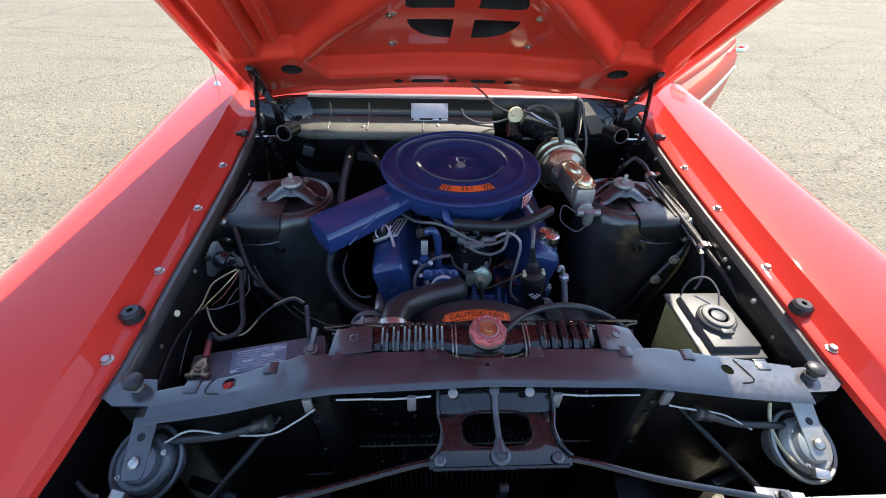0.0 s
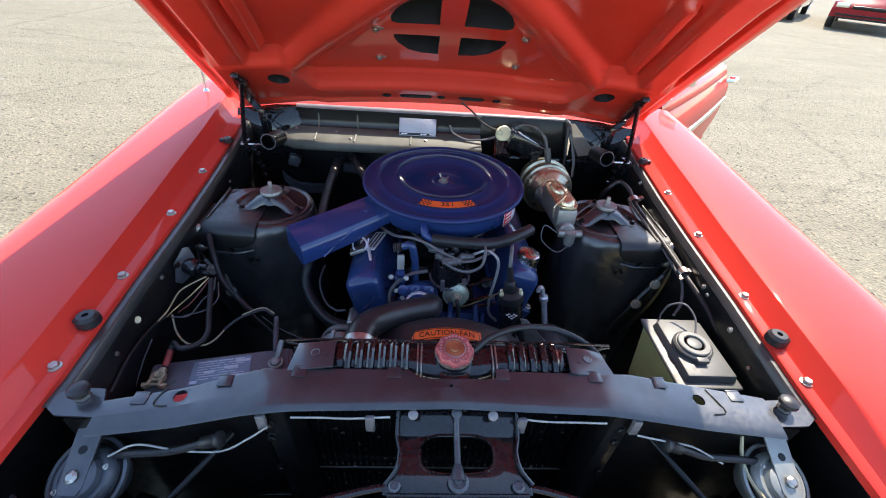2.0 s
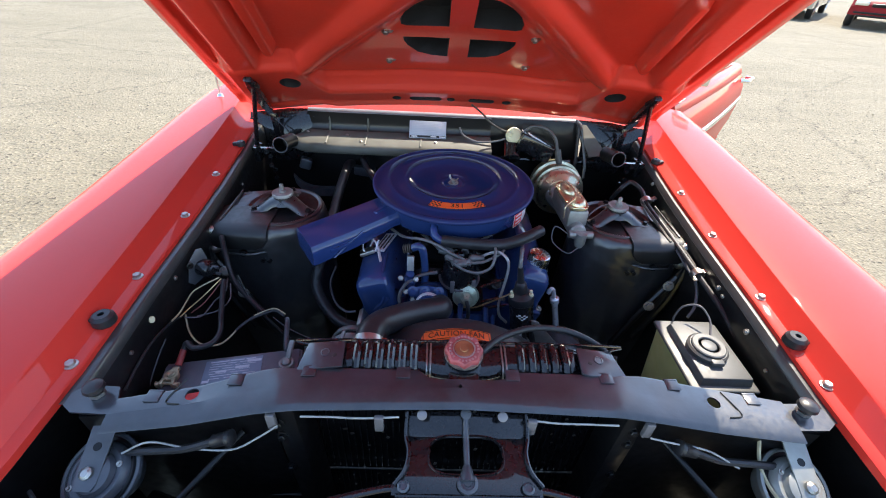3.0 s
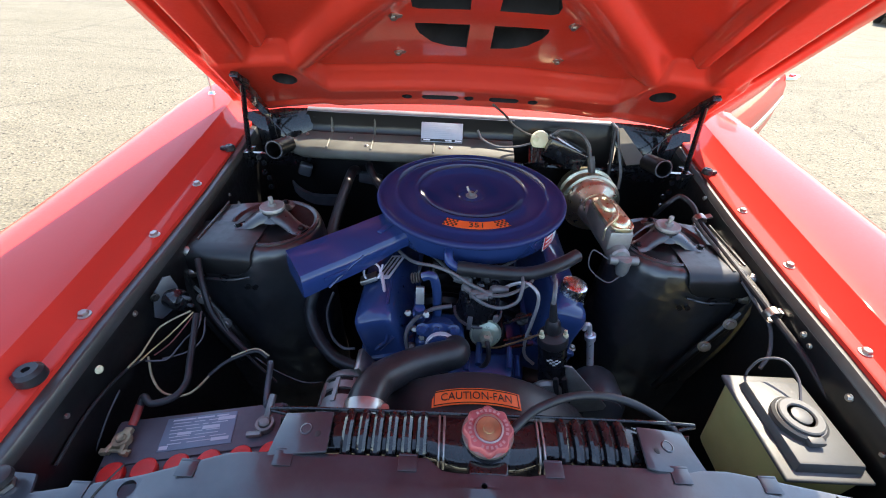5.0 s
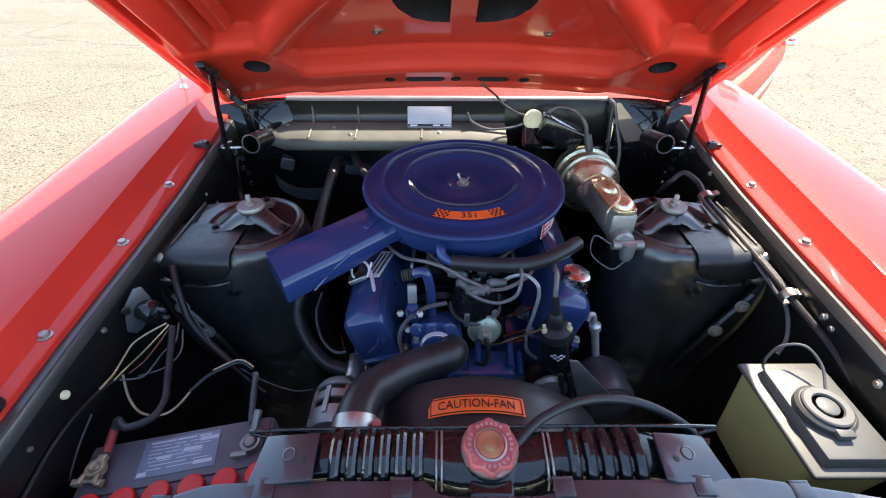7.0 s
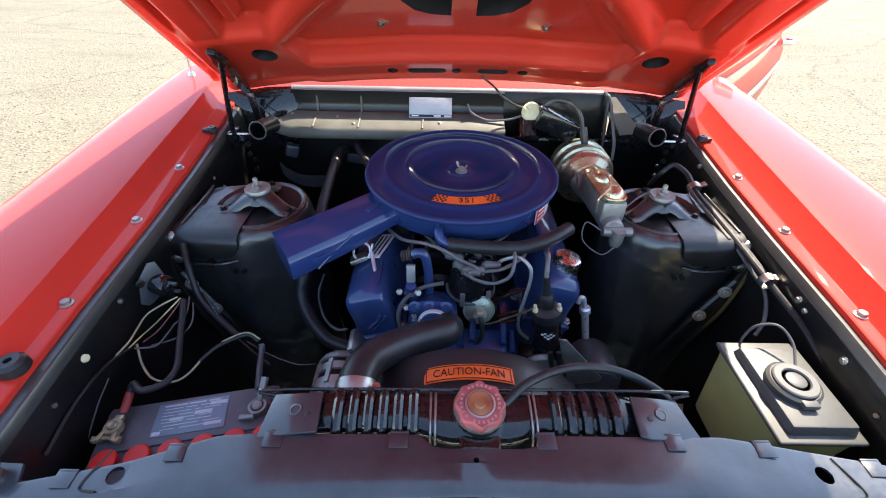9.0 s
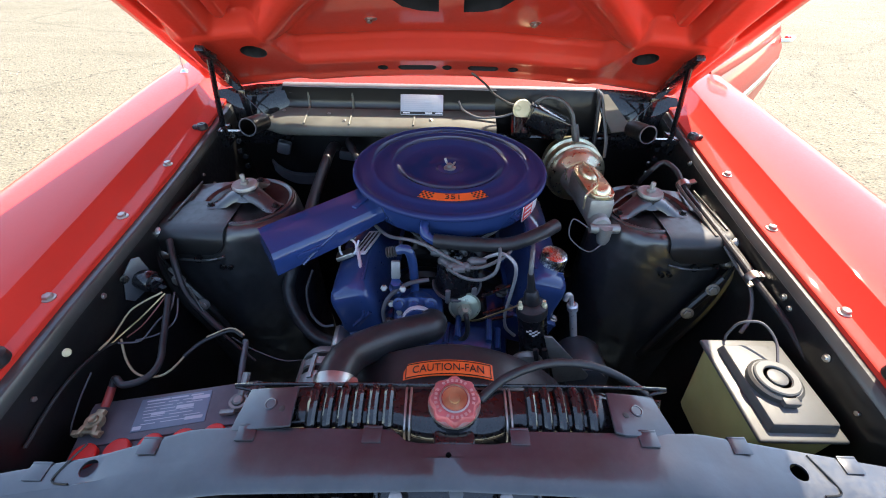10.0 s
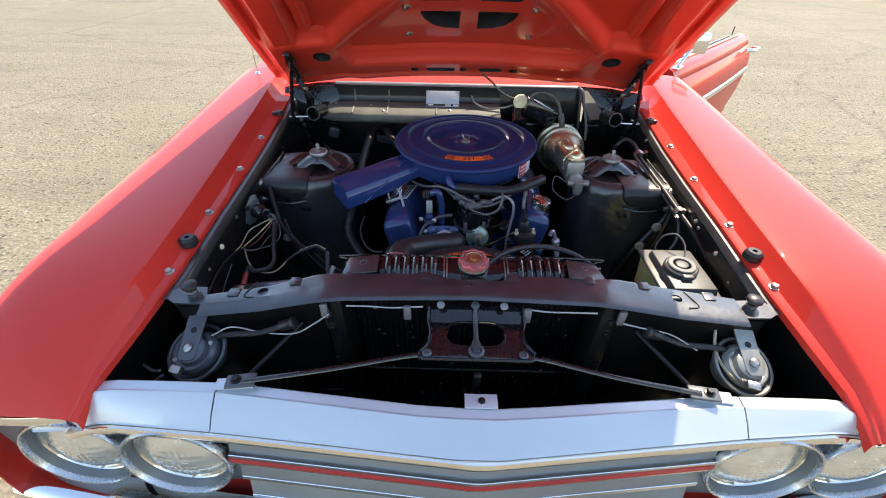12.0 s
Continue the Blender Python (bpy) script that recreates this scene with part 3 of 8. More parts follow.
    for k in (-0.026, 0.026):
        tube(bm, [(side * (0.590 + k * 0.3), 0.862 - abs(k) * 0.2, 0.80 + k), (side * (0.545 + k), 0.840, 0.69 + k * 0.6), (side * (0.49 + k), 0.832, 0.56 + k * 0.6)], 0.0085, 8)
    part("tower_flange", bm, M_APRON, t)
    bm = BM()
    loft(bm, [[(side * (0.590 + k * 0.3), 0.864 - abs(k) * 0.2, 0.80 + k), (side * (0.545 + k), 0.843, 0.69 + k * 0.6), (side * (0.49 + k), 0.835, 0.56 + k * 0.6)] for k in (-0.028, 0.0, 0.028)], thick=0.003)
    part("flange_web", bm, M_APRON, t)
    for p in ((0.562, 0.845, 0.752), (0.527, 0.835, 0.690)):
        part("tower_bolt", hexbolt(BM(), (side * p[0], p[1], p[2]), (-side * 0.25, -1, 0.25), 0.009, 0.006), M_ALU, t, "plated bolt")
    bm = BM()
    for p in ((0.60, 0.885, 0.845), (0.598, 0.875, 0.80)):
        lathe(bm, (side * (p[0] - 0.012), p[1], p[2]), (-side, -0.4, 0.3), [(0.013, 0), (0.012, 0.006), (0.006, 0.012)], 12)
    part("tower_grommet", bm, M_STEEL, t, "plated fastener")
    # shock absorber mount: three-legged stamped bracket, rubber bush and stud
    mount = part("shock_mount", lathe(BM(), (side * 0.443, 1.0, 0.868), (0, 0, 1), [(0.034, 0), (0.030, 0.008), (0.024, 0.012), (0.010, 0.012)], 22), M_MOUNT, t, "black stamped shock absorber bracket", angle=50)
    for a in (205, 335, 90):
        leg, c = bracket_leg(side, a)
        part("bracket_leg", leg, M_MOUNT, mount, angle=50)
        part("bracket_bolt", hexbolt(BM(), c, r=0.006, h=0.006), M_BLACK, mount)
    part("bush", lathe(BM(), (side * 0.443, 1.0, 0.876), (0, 0, 1), [(0.022, 0), (0.025, 0.003), (0.025, 0.014), (0.023, 0.017), (0.024, 0.0185), (0.018, 0.019)], 22), M_RUBBER, mount, "grey rubber bush")
    bm = BM()
    lathe(bm, (side * 0.443, 1.0, 0.894), (0, 0, 1), [(0.0255, -0.006), (0.0272, -0.004), (0.0270, 0.001), (0.0255, 0.0032), (0.018, 0.0022), (0.010, 0.003)], 28)
    lathe(bm, (side * 0.443, 1.0, 0.896), (0, 0, 1), [(0.009, 0), (0.009, 0.007), (0.0055, 0.008), (0.0055, 0.021), (0.004, 0.023)], 8)
    part("stud", bm, M_ALU, mount, "dull steel stud, nut and cupped washer")
    return t


def bracket_leg(side, a):
    """One arched leg of the stamped bracket, with the place of its bolt."""
    bm = BM()
    d = Vector((math.cos(radians(a)), math.sin(radians(a)), 0))
    s = d.cross(Vector((0, 0, 1)))
    c = Vector((side * 0.443, 1.0, 0))
    rows = []
    for k, z, w in ((0.014, 0.882, 0.022), (0.034, 0.876, 0.018), (0.052, 0.866, 0.017), (0.064, 0.858, 0.019), (0.070, 0.856, 0.020), (0.086, 0.8555, 0.017)):
        p = c + d * k
        rows.append([(p.x + s.x * w * e, p.y + s.y * w * e, z + (0.005 if abs(e) < 0.8 else 0) - (0.010 * (k < 0.066) if abs(e) > 1 else 0)) for e in (-1.15, -1, -0.6, 0.6, 1, 1.15)])
    loft(bm, rows, thick=0.003)
    return bm, c + d * 0.077 + Vector((0, 0, 0.860))


tower(-1)
tower(1)

# firewall, plenum and cowl lip
bm = BM()
box(bm, (0, 1.452, 0.53), (1.28, 0.02, 0.62), bevel=0.004)
part("firewall", bm, M_BLACK, car, "satin black firewall")
def plenum_row(x, wall=False):
    """The heater plenum's section; its passenger end slants outwards towards its foot."""
    e = smooth(-0.475, -0.36, x)
    b = 0.045 * (1 - smooth(-0.475, -0.42, x))
    if wall:
        prof = [(1.440 + b * 0.5, 0.9020), (1.4455 + b * 0.4, 0.906), (1.448 + b * 0.3, 0.930), (1.446 + b * 0.1, 0.964)]
    else:
        prof = [(1.445, 0.845), (1.400 + b, 0.846), (1.366 + b, 0.849), (1.357 + b, 0.855), (1.354 + b, 0.866), (1.356 + b, 0.877), (1.364 + b, 0.8845), (1.402 + b * 0.8, 0.8945), (1.431 + b * 0.5, 0.9025), (1.440 + b * 0.5, 0.9035)]
    return [(x - (1 - e) * (0.975 - z) * 0.66, y, z) for y, z in prof]


bm = BM()
loft(bm, [plenum_row(x) for x in np.linspace(-0.475, 0.14, 30)], thick=0.002)
wall_bm = loft(BM(), [plenum_row(x, True) for x in np.linspace(-0.475, 0.14, 30)], thick=0.002)
plen = part("plenum_panel", bm, M_COWLSUNLIT, car, "dusty black sloped heater plenum panel, paled in colour for sunlight", angle=50)
# Same pressed panel as the slope; its shade is put into near-black paint.
part("plenum_wall", wall_bm, M_APRON, plen, "upright of the plenum, coloured near-black for its shade", angle=50)
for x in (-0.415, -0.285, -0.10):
    part("plenum_rib", tube(BM(), [(x, 1.366, 0.885), (x + 0.001, 1.402, 0.8945), (x + 0.002, 1.431, 0.9025), (x + 0.003, 1.442, 0.914), (x + 0.003, 1.450, 0.962)], 0.0035, 8), M_COWLSUNLIT, plen)
for x, y, z in ((-0.35, 1.412, 0.8975), (-0.30, 1.382, 0.8895), (-0.485, 1.425, 0.90), (-0.05, 1.392, 0.892)):
    part("plenum_screw", hexbolt(BM(), (x, y, z), (0, -0.26, 0.97), 0.0035, 0.003), M_STEEL, plen)
bm = BM()
rows = [[(x, 1.444, 0.835), (x, 1.441, 0.90), (x, 1.450, 0.948), (x, 1.456, 0.964)] for x in (0.14, 0.28, 0.45)]
loft(bm, rows, thick=0.002)
part("cowl_wall", bm, M_BLACK, car)
# corner panels of the cowl: a slate panel that looks up, and a slanted fin beside the plenum
for side in (-1, 1):
    bm = BM()
    loft(bm, [[(side * 0.44, 1.470, 0.966), (side * 0.45, 1.468, 0.93), (side * 0.47, 1.46, 0.885), (side * 0.47, 1.45, 0.80)], [(side * 0.555, 1.468, 0.962), (side * 0.555, 1.43, 0.92), (side * 0.54, 1.415, 0.88), (side * 0.54, 1.415, 0.80)], [(side * 0.61, 1.46, 0.955), (side * 0.61, 1.43, 0.92), (side * 0.61, 1.42, 0.885), (side * 0.61, 1.42, 0.80)], [(side * 0.68, 1.46, 0.945), (side * 0.68, 1.44, 0.92), (side * 0.68, 1.43, 0.885), (side * 0.68, 1.43, 0.80)]], thick=0.003)
    part("cowl_corner", bm, M_GLOSSBLACK, car)
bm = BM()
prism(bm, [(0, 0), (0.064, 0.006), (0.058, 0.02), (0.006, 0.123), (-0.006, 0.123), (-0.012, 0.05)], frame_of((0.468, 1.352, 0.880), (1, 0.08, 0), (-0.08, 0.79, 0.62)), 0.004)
# Fin takes the paled plenum colour, sunlight included.
part("cowl_fin", bm, M_COWLSUNLIT, car)
# edge seal, rolled along the cowl and turned down at the driver's end
bm = BM()
rows = []
for i, x in enumerate(np.linspace(-0.485, 0.432, 27)):
    bow = 0.002 * (1 - (x / 0.47) ** 2)
    rows.append([(x, 1.464 + bow, 0.946), (x, 1.455 + bow, 0.949), (x, 1.4515 + bow, 0.957), (x, 1.4535 + bow, 0.965), (x, 1.461 + bow, 0.970), (x, 1.471 + bow, 0.969), (x, 1.477 + bow, 0.962), (x, 1.478 + bow, 0.952)])
loft(bm, rows, thick=0.003)
lip = part("cowl_lip", bm, M_SEAL, car, "grey rolled cowl lip with rubber seal", angle=60)
part("edge_seal", tube(BM(), [(0.425, 1.462, 0.962), (0.442, 1.455, 0.962), (0.452, 1.442, 0.95), (0.458, 1.40, 0.90), (0.466, 1.37, 0.85), (0.470, 1.36, 0.80)], 0.0045, 8), M_SEAL, lip, "grey edge seal turned down at the end")
part("lip_shadow_gap", tube(BM(), [(-0.47, 1.454, 0.945), (0.0, 1.4555, 0.945), (0.43, 1.454, 0.945)], 0.004, 6), M_RUBBER, lip)
bm = BM()
rows = []
for x in np.linspace(-0.70, 0.70, 25):
    bow = 0.03 * (1 - (x / 0.7) ** 2)
    rows.append([(x, 1.475 + bow, 0.940 - 0.010 * abs(x) / 0.7), (x, 1.50 + bow, 0.944 - 0.010 * abs(x) / 0.7), (x, 1.56 + bow, 0.945), (x, 1.66 + bow, 0.95), (x, 1.70 + bow, 0.95)])
loft(bm, rows, thick=0.003)
part("cowl_top", bm, M_COWLRED, car, "red cowl panel below the windshield")
# seam ledge across the firewall
bm = BM()
tube(bm, [(-0.58, 1.425, 0.832), (-0.2, 1.420, 0.836), (0.1, 1.420, 0.836), (0.55, 1.425, 0.832)], 0.008, 8)
part("firewall_seam", bm, M_GLOSSBLACK, car)

# the windshield's lower edge, hidden behind the hood
bm = BM()
rows = []
for x in np.linspace(-0.68, 0.68, 15):
    bow = 0.05 * (1 - (x / 0.7) ** 2)
    rows.append([(x, 1.72 + bow * 0.2, 0.952), (x * 0.97, 1.95 + bow * 0.2, 1.10), (x * 0.92, 2.20 + bow * 0.2, 1.26)])
loft(bm, rows, thick=0.005)
part("windshield", bm, M_GLASS, car, "curved windshield glass")

# ---- hood: inner panel with ribs, vents and rails ----
HO = Vector((0, 1.53, 1.01))
HT = radians(34)
HS = Vector((0, -math.cos(HT), math.sin(HT)))
HN = Vector((0, -math.sin(HT), -math.cos(HT)))
HLEN = 1.27


def hood_at(u, s, n):
    return HO + Vector((u, 0, 0)) + HS * s + HN * n


def hood_half(s):
    return 0.722 - 0.13 * min(s, 0.75) - 0.02 * max(0.0, s - 0.75)


def hood_rear(u):
    return 0.088 - 0.10 * u * u


def crown(u):
    """The hood is arched: its sides hang lower than its middle."""
    return 0.092 * u * u


def seg_dist(px, py, ax, ay, bx, by):
    dx, dy = bx - ax, by - ay
    t = max(0, min(1, ((px - ax) * dx + (py - ay) * dy) / (dx * dx + dy * dy)))
    return math.hypot(px - ax - t * dx, py - ay - t * dy)


def blend_max(a, b, k=0.012):
    """The larger of two heights, with a rounded joint between them."""
    h = max(k - abs(a - b), 0.0) / k
    return max(a, b) + h * h * k * 0.25


def hood_n(u, s):
    """How far the inner panel stands below the edge plane."""
    a = abs(u)
    w = hood_half(s)
    n = 0.0
    # middle field stands a little proud of the outer ones
    n = max(n, 0.008 * (1 - smooth(-0.01, 0.01, a * 0.76 + s * 0.65 - 0.517)))
    # rear crossbar: an upright face under the middle field, then the flat strip with the slots
    t = s + 0.010 * smooth(0.10, 0.28, a) - 0.150 * smooth(0.375, 0.44, a)
    bar = lerp(t, (0.09, 0.192, 0.199, 0.204, 0.213, 0.227, 0.240, 0.244), (0.058, 0.0555, 0.053, 0.050, 0.036, 0.023, 0.014, 0.0)) * (1 - 0.18 * smooth(0.36, 0.43, a))
    n = blend_max(n, bar * (1 - smooth(w - 0.075, w - 0.02, a)) * (0.8 + 0.2 * smooth(0.0, 0.03, s - hood_rear(u))), 0.004)
    # pressed groove along the foot of the middle field
    n -= 0.005 * (1 - smooth(0.001, 0.008, abs(t - 0.251))) * (1 - smooth(0.39, 0.41, a))
    # diagonal braces running forward to the middle
    q = a * 0.76 + s * 0.65 - 0.517
    if s > 0.17:
        h = (1 - smooth(0.006, 0.066, q)) if q > 0 else (1 - smooth(0.006, 0.076, -q))
        n = blend_max(n, (0.034 + 0.012 * smooth(0.3, 0.45, a)) * h * (1 - smooth(0.74, 0.80, s)) * smooth(0.18, 0.32, s))
    # side rails
    d = abs(a - (w - 0.115))
    n = blend_max(n, 0.042 * (1 - smooth(0.026, 0.064, d)) * smooth(0.05, 0.2, s))
    # front crossbar
    n = max(n, 0.03 * smooth(HLEN - 0.2, HLEN - 0.13, s) * (1 - smooth(w - 0.1, w - 0.03, a)))
    # long pressed bead near the rail
    d = seg_dist(a, s, 0.478, 0.405, 0.445, 0.69)
    n = blend_max(n, 0.030 * (1 - smooth(0.009, 0.024, d)), 0.004)
    # slot beside the edge
    d = seg_dist(a, s, w - 0.045, 0.33, w - 0.045, 0.75)
    n -= 0.010 * (1 - smooth(0.007, 0.014, d))
    # rear edge turned down towards the cowl
    n += 0.014 * (1 - smooth(0.004, 0.05, s - hood_rear(u)))
    return n + 0.0006 * noise.noise(Vector((u * 4, s * 4, 1.3)))


bm = BM()
NU, NS = 320, 300
grid_in, grid_out = [], []
for j in range(NS + 1):
    ri, ro = [], []
    for i in range(NU + 1):
        f = -1 + 2 * i / NU
        s0 = j / NS
        w = hood_half(s0 * HLEN)
        u = f * w
        rear = hood_rear(u)
        s = rear + (HLEN - rear) * s0
        edge = min(1.0, (1 - abs(f)) / 0.02)
        ri.append(bm.verts.new(hood_at(u, s, hood_n(u, s) * edge + 0.002 + crown(u))))
        ro.append(bm.verts.new(hood_at(u, s, crown(u) - 0.012 - 0.045 * (1 - f * f) ** 0.7 * min(1, (HLEN + 0.02 - s) / 0.25) * smooth(-0.02, 0.25, s))))
    grid_in.append(ri)
    grid_out.append(ro)
for j in range(NS):
    for i in range(NU):
        bm.faces.new((grid_in[j][i], grid_in[j][i + 1], grid_in[j + 1][i + 1], grid_in[j + 1][i]))
        bm.faces.new((grid_out[j][i], grid_out[j + 1][i], grid_out[j + 1][i + 1], grid_out[j][i + 1]))
for j in range(NS):
    bm.faces.new((grid_in[j][0], grid_in[j + 1][0], grid_out[j + 1][0], grid_out[j][0]))
    bm.faces.new((grid_in[j][NU], grid_out[j][NU], grid_out[j + 1][NU], grid_in[j + 1][NU]))
for i in range(NU):
    bm.faces.new((grid_in[0][i], grid_out[0][i], grid_out[0][i + 1], grid_in[0][i + 1]))
    bm.faces.new((grid_in[NS][i], grid_in[NS][i + 1], grid_out[NS][i + 1], grid_out[NS][i]))
cutter = BM()
VENT = [(0.027, 0.349), (0.07, 0.354), (0.105, 0.372), (0.13, 0.41), (0.137, 0.435), (0.137, 0.452), (0.025, 0.452)]
VENT2 = [(0.028, 0.508), (0.125, 0.506), (0.138, 0.512), (0.139, 0.535), (0.125, 0.575), (0.10, 0.61), (0.07, 0.625), (0.028, 0.630)]
def pocket(outline, top, depth):
    m = frame_of(hood_at(0, 0, top), (1, 0, 0), HS)
    a = [cutter.verts.new(m @ Vector((x, y, 0))) for x, y in outline]
    b = [cutter.verts.new(hood_at(x, y, top - depth)) for x, y in outline]
    k = len(outline)
    cutter.faces.new(a)
    cutter.faces.new(b[::-1])
    for i in range(k):
        cutter.faces.new((a[i], b[i], b[(i + 1) % k], a[(i + 1) % k]))
for shape in (VENT, VENT2):
    for side in (-1, 1):
        pocket([(side * x, y) for x, y in shape], 0.05, 0.085)
for side in (-1, 1):
    pocket(ellipse(0.029, 0.034, 28, side * 0.47, 0.258), 0.10, 0.11)
for x, rx in ((-0.176, 0.014), (-0.085, 0.051), (-0.006, 0.013), (0.090, 0.041), (0.170, 0.014)):
    pocket([(x + (rx - 0.013) * (1 if p > 0 else -1) + p, 0.146 + q) for p, q in ellipse(0.013, 0.015, 24)], 0.10, 0.112)
bm = cut(bm, cutter)
# Black on the pocket walls puts the dark of the hollow hood into colour.
hood = part("hood", bm, [M_REDIN, M_RUBBER], car, "open red hood with ribbed inner panel and vents", angle=55)
for u, s in ((-0.177, 0.477), (-0.184, 0.315), (0.179, 0.473), (0.190, 0.310)):
    bm = BM()
    hexbolt(bm, hood_at(u, s, hood_n(u, s) + 0.002 + crown(u)), HN, 0.007, 0.006)
    box(bm, hood_at(u + 0.006, s + 0.004, hood_n(u, s) + 0.003 + crown(u)), (0.024, 0.012, 0.004), rot=(-34, 0, 30))
    part("hood_clip", bm, M_STEEL, hood, "plated clip and nut")


# hood hinges: struts, arms and spring tubes
def hinge(side):
    h = part("hood_hinge", rod(BM(), (side * 0.615, 1.30, 0.890), (side * 0.560, 1.236, 1.096), 0.0068, seg=10), M_GLOSSBLACK, car, "black hood hinge with strut and spring tube")
    bm = BM()
    a0, a1 = hood_at(side * 0.604, 0.040, 0.091), hood_at(side * 0.554, 0.345, 0.086)
    m = frame_of(a0, (a1 - a0).cross(HN), a1 - a0)
    prism(bm, [(-0.008, 0.0), (0.009, 0.0), (0.013, 0.06), (0.012, 0.20), (0.008, 0.305), (-0.009, 0.305), (-0.014, 0.25), (-0.013, 0.08)], m, 0.014, bevel=0.002)
    box(bm, hood_at(side * 0.557, 0.310, 0.092), (0.022, 0.05, 0.012), rot=(-34, 0, side * 9), bevel=0.003)
    part("hinge_arm", bm, M_GLOSSBLACK, h)
    bm = BM()
    box(bm, (side * 0.580, 1.398, 0.925), (0.019, 0.008, 0.085), rot=(0, 5 * side, 0), bevel=0.002)
    part("hinge_post", bm, M_GLOSSBLACK, h)
    bm = BM()
    a = Vector((side * 0.518, 1.240, 0.924))
    d = Vector((-side * 0.12, 0.95, -0.17)).normalized()
    lathe(bm, a, d, [(0.0200, 0.08), (0.0200, 0.002), (0.0208, -0.001), (0.0232, -0.001), (0.0240, 0.002), (0.0232, 0.006), (0.0225, 0.08), (0.015, 0.087)], 28, close=False)
    lathe(bm, a, d, [(0.0200, 0.06), (0.001, 0.061)], 24, close=False)
    st = part("spring_tube", bm, M_BLACK, h)
    part("tube_rim", lathe(BM(), a, d, [(0.0203, -0.0005), (0.0212, -0.0025), (0.0232, -0.0025), (0.0243, 0.0)], 32, close=False), M_BRACKET, st)
    bm = BM()
    box(bm, (side * 0.585, 1.27, 0.895), (0.10, 0.012, 0.012), rot=(0, 4 * side, 8 * side))
    box(bm, (side * 0.612, 1.30, 0.875), (0.022, 0.05, 0.05), bevel=0.004)
    for k in range(5):
        lathe(bm, (side * (0.565 - 0.004 * k), 1.245 + 0.012 * (k % 2), 0.90 - 0.022 * k), (0.2, -1, 0.1), [(0.007, 0), (0.007, 0.006)], 8)
    part("hinge_bracket", bm, M_GLOSSBLACK, h)
    bm = BM()
    rod(bm, (side * 0.575, 1.39, 0.955), (side * 0.515, 1.36, 0.905), 0.0020, seg=6)
    part("hinge_link", bm, M_GLOSSBLACK, h)
    return h


hinge(-1)
hinge(1)

# ---- radiator support bar ----
CX = [-0.516, -0.40, -0.30, -0.24, 0.0, 0.24, 0.30, 0.40, 0.53]
CB = [0.405, 0.427, 0.454, 0.455, 0.453, 0.455, 0.458, 0.447, 0.428]
CF = [0.352, 0.364, 0.378, 0.383, 0.388, 0.383, 0.378, 0.370, 0.360]
CZ = [0.862, 0.868, 0.880, 0.884, 0.889, 0.885, 0.881, 0.870, 0.864]
bm = BM()
rows = []
for x in np.linspace(-0.512, 0.520, 61):
    yb, yf, z = lerp(x, CX, CB), lerp(x, CX, CF), lerp(x, CX, CZ)
    dip = 0.004 * math.exp(-((abs(x) - 0.31) / 0.02) ** 2)
    nick = 0.016 * (1 - smooth(0.055, 0.075, abs(x - 0.012)))
    rows.append([(x, yb - nick, z - 0.012), (x, yb - nick, z - 0.001), (x, yb - nick - 0.004, z), (x, yb - 0.03, z - 0.001 - dip), (x, (yb + yf) / 2, z - dip), (x, yf + 0.012, z - 0.004), (x, yf + 0.003, z - 0.0065), (x, yf + 0.001, z - 0.0085), (x, yf + 0.0025, z - 0.0105)])
lo = [[(p[0], p[1] + (0.002 if k > 5 else (-0.002 if k < 2 else 0)), p[2] - (0.003 if 1 < k < 7 else 0.0)) for k, p in enumerate(r)] for r in rows]
secs = [r + l[::-1] for r, l in zip(rows, lo)]
loft(bm, secs, closed=True, cap=True)
cutter = BM()
for x, y in ((-0.404, 0.412), (0.403, 0.420)):
    lathe(cutter, (x, y, 0.83), (0, 0, 1), [(0.0098, 0), (0.0098, 0.08)], 24)
lathe(cutter, (0.001, 0.424, 0.86), (0, 0, 1), [(0.0035, 0), (0.0035, 0.06)], 12)
bm = cut(bm, cutter)
support = part("radiator_support", bm, [M_SUPPORT, M_SUPPORT], car, "worn black radiator support bar with folded tabs", angle=30)
for x in (-0.46, -0.345, -0.235, -0.088, 0.084, 0.235, 0.345, 0.47):
    y, z = lerp(x, CX, CB), lerp(x, CX, CZ)
    bm = BM()
    box(bm, (x, y - 0.008, z + 0.0009), (0.022, 0.018, 0.0014), bevel=0.0005)
    box(bm, (x, y + 0.002, z - 0.006), (0.022, 0.003, 0.016), bevel=0.0008)
    part("tab", bm, M_SUPPORT, support)
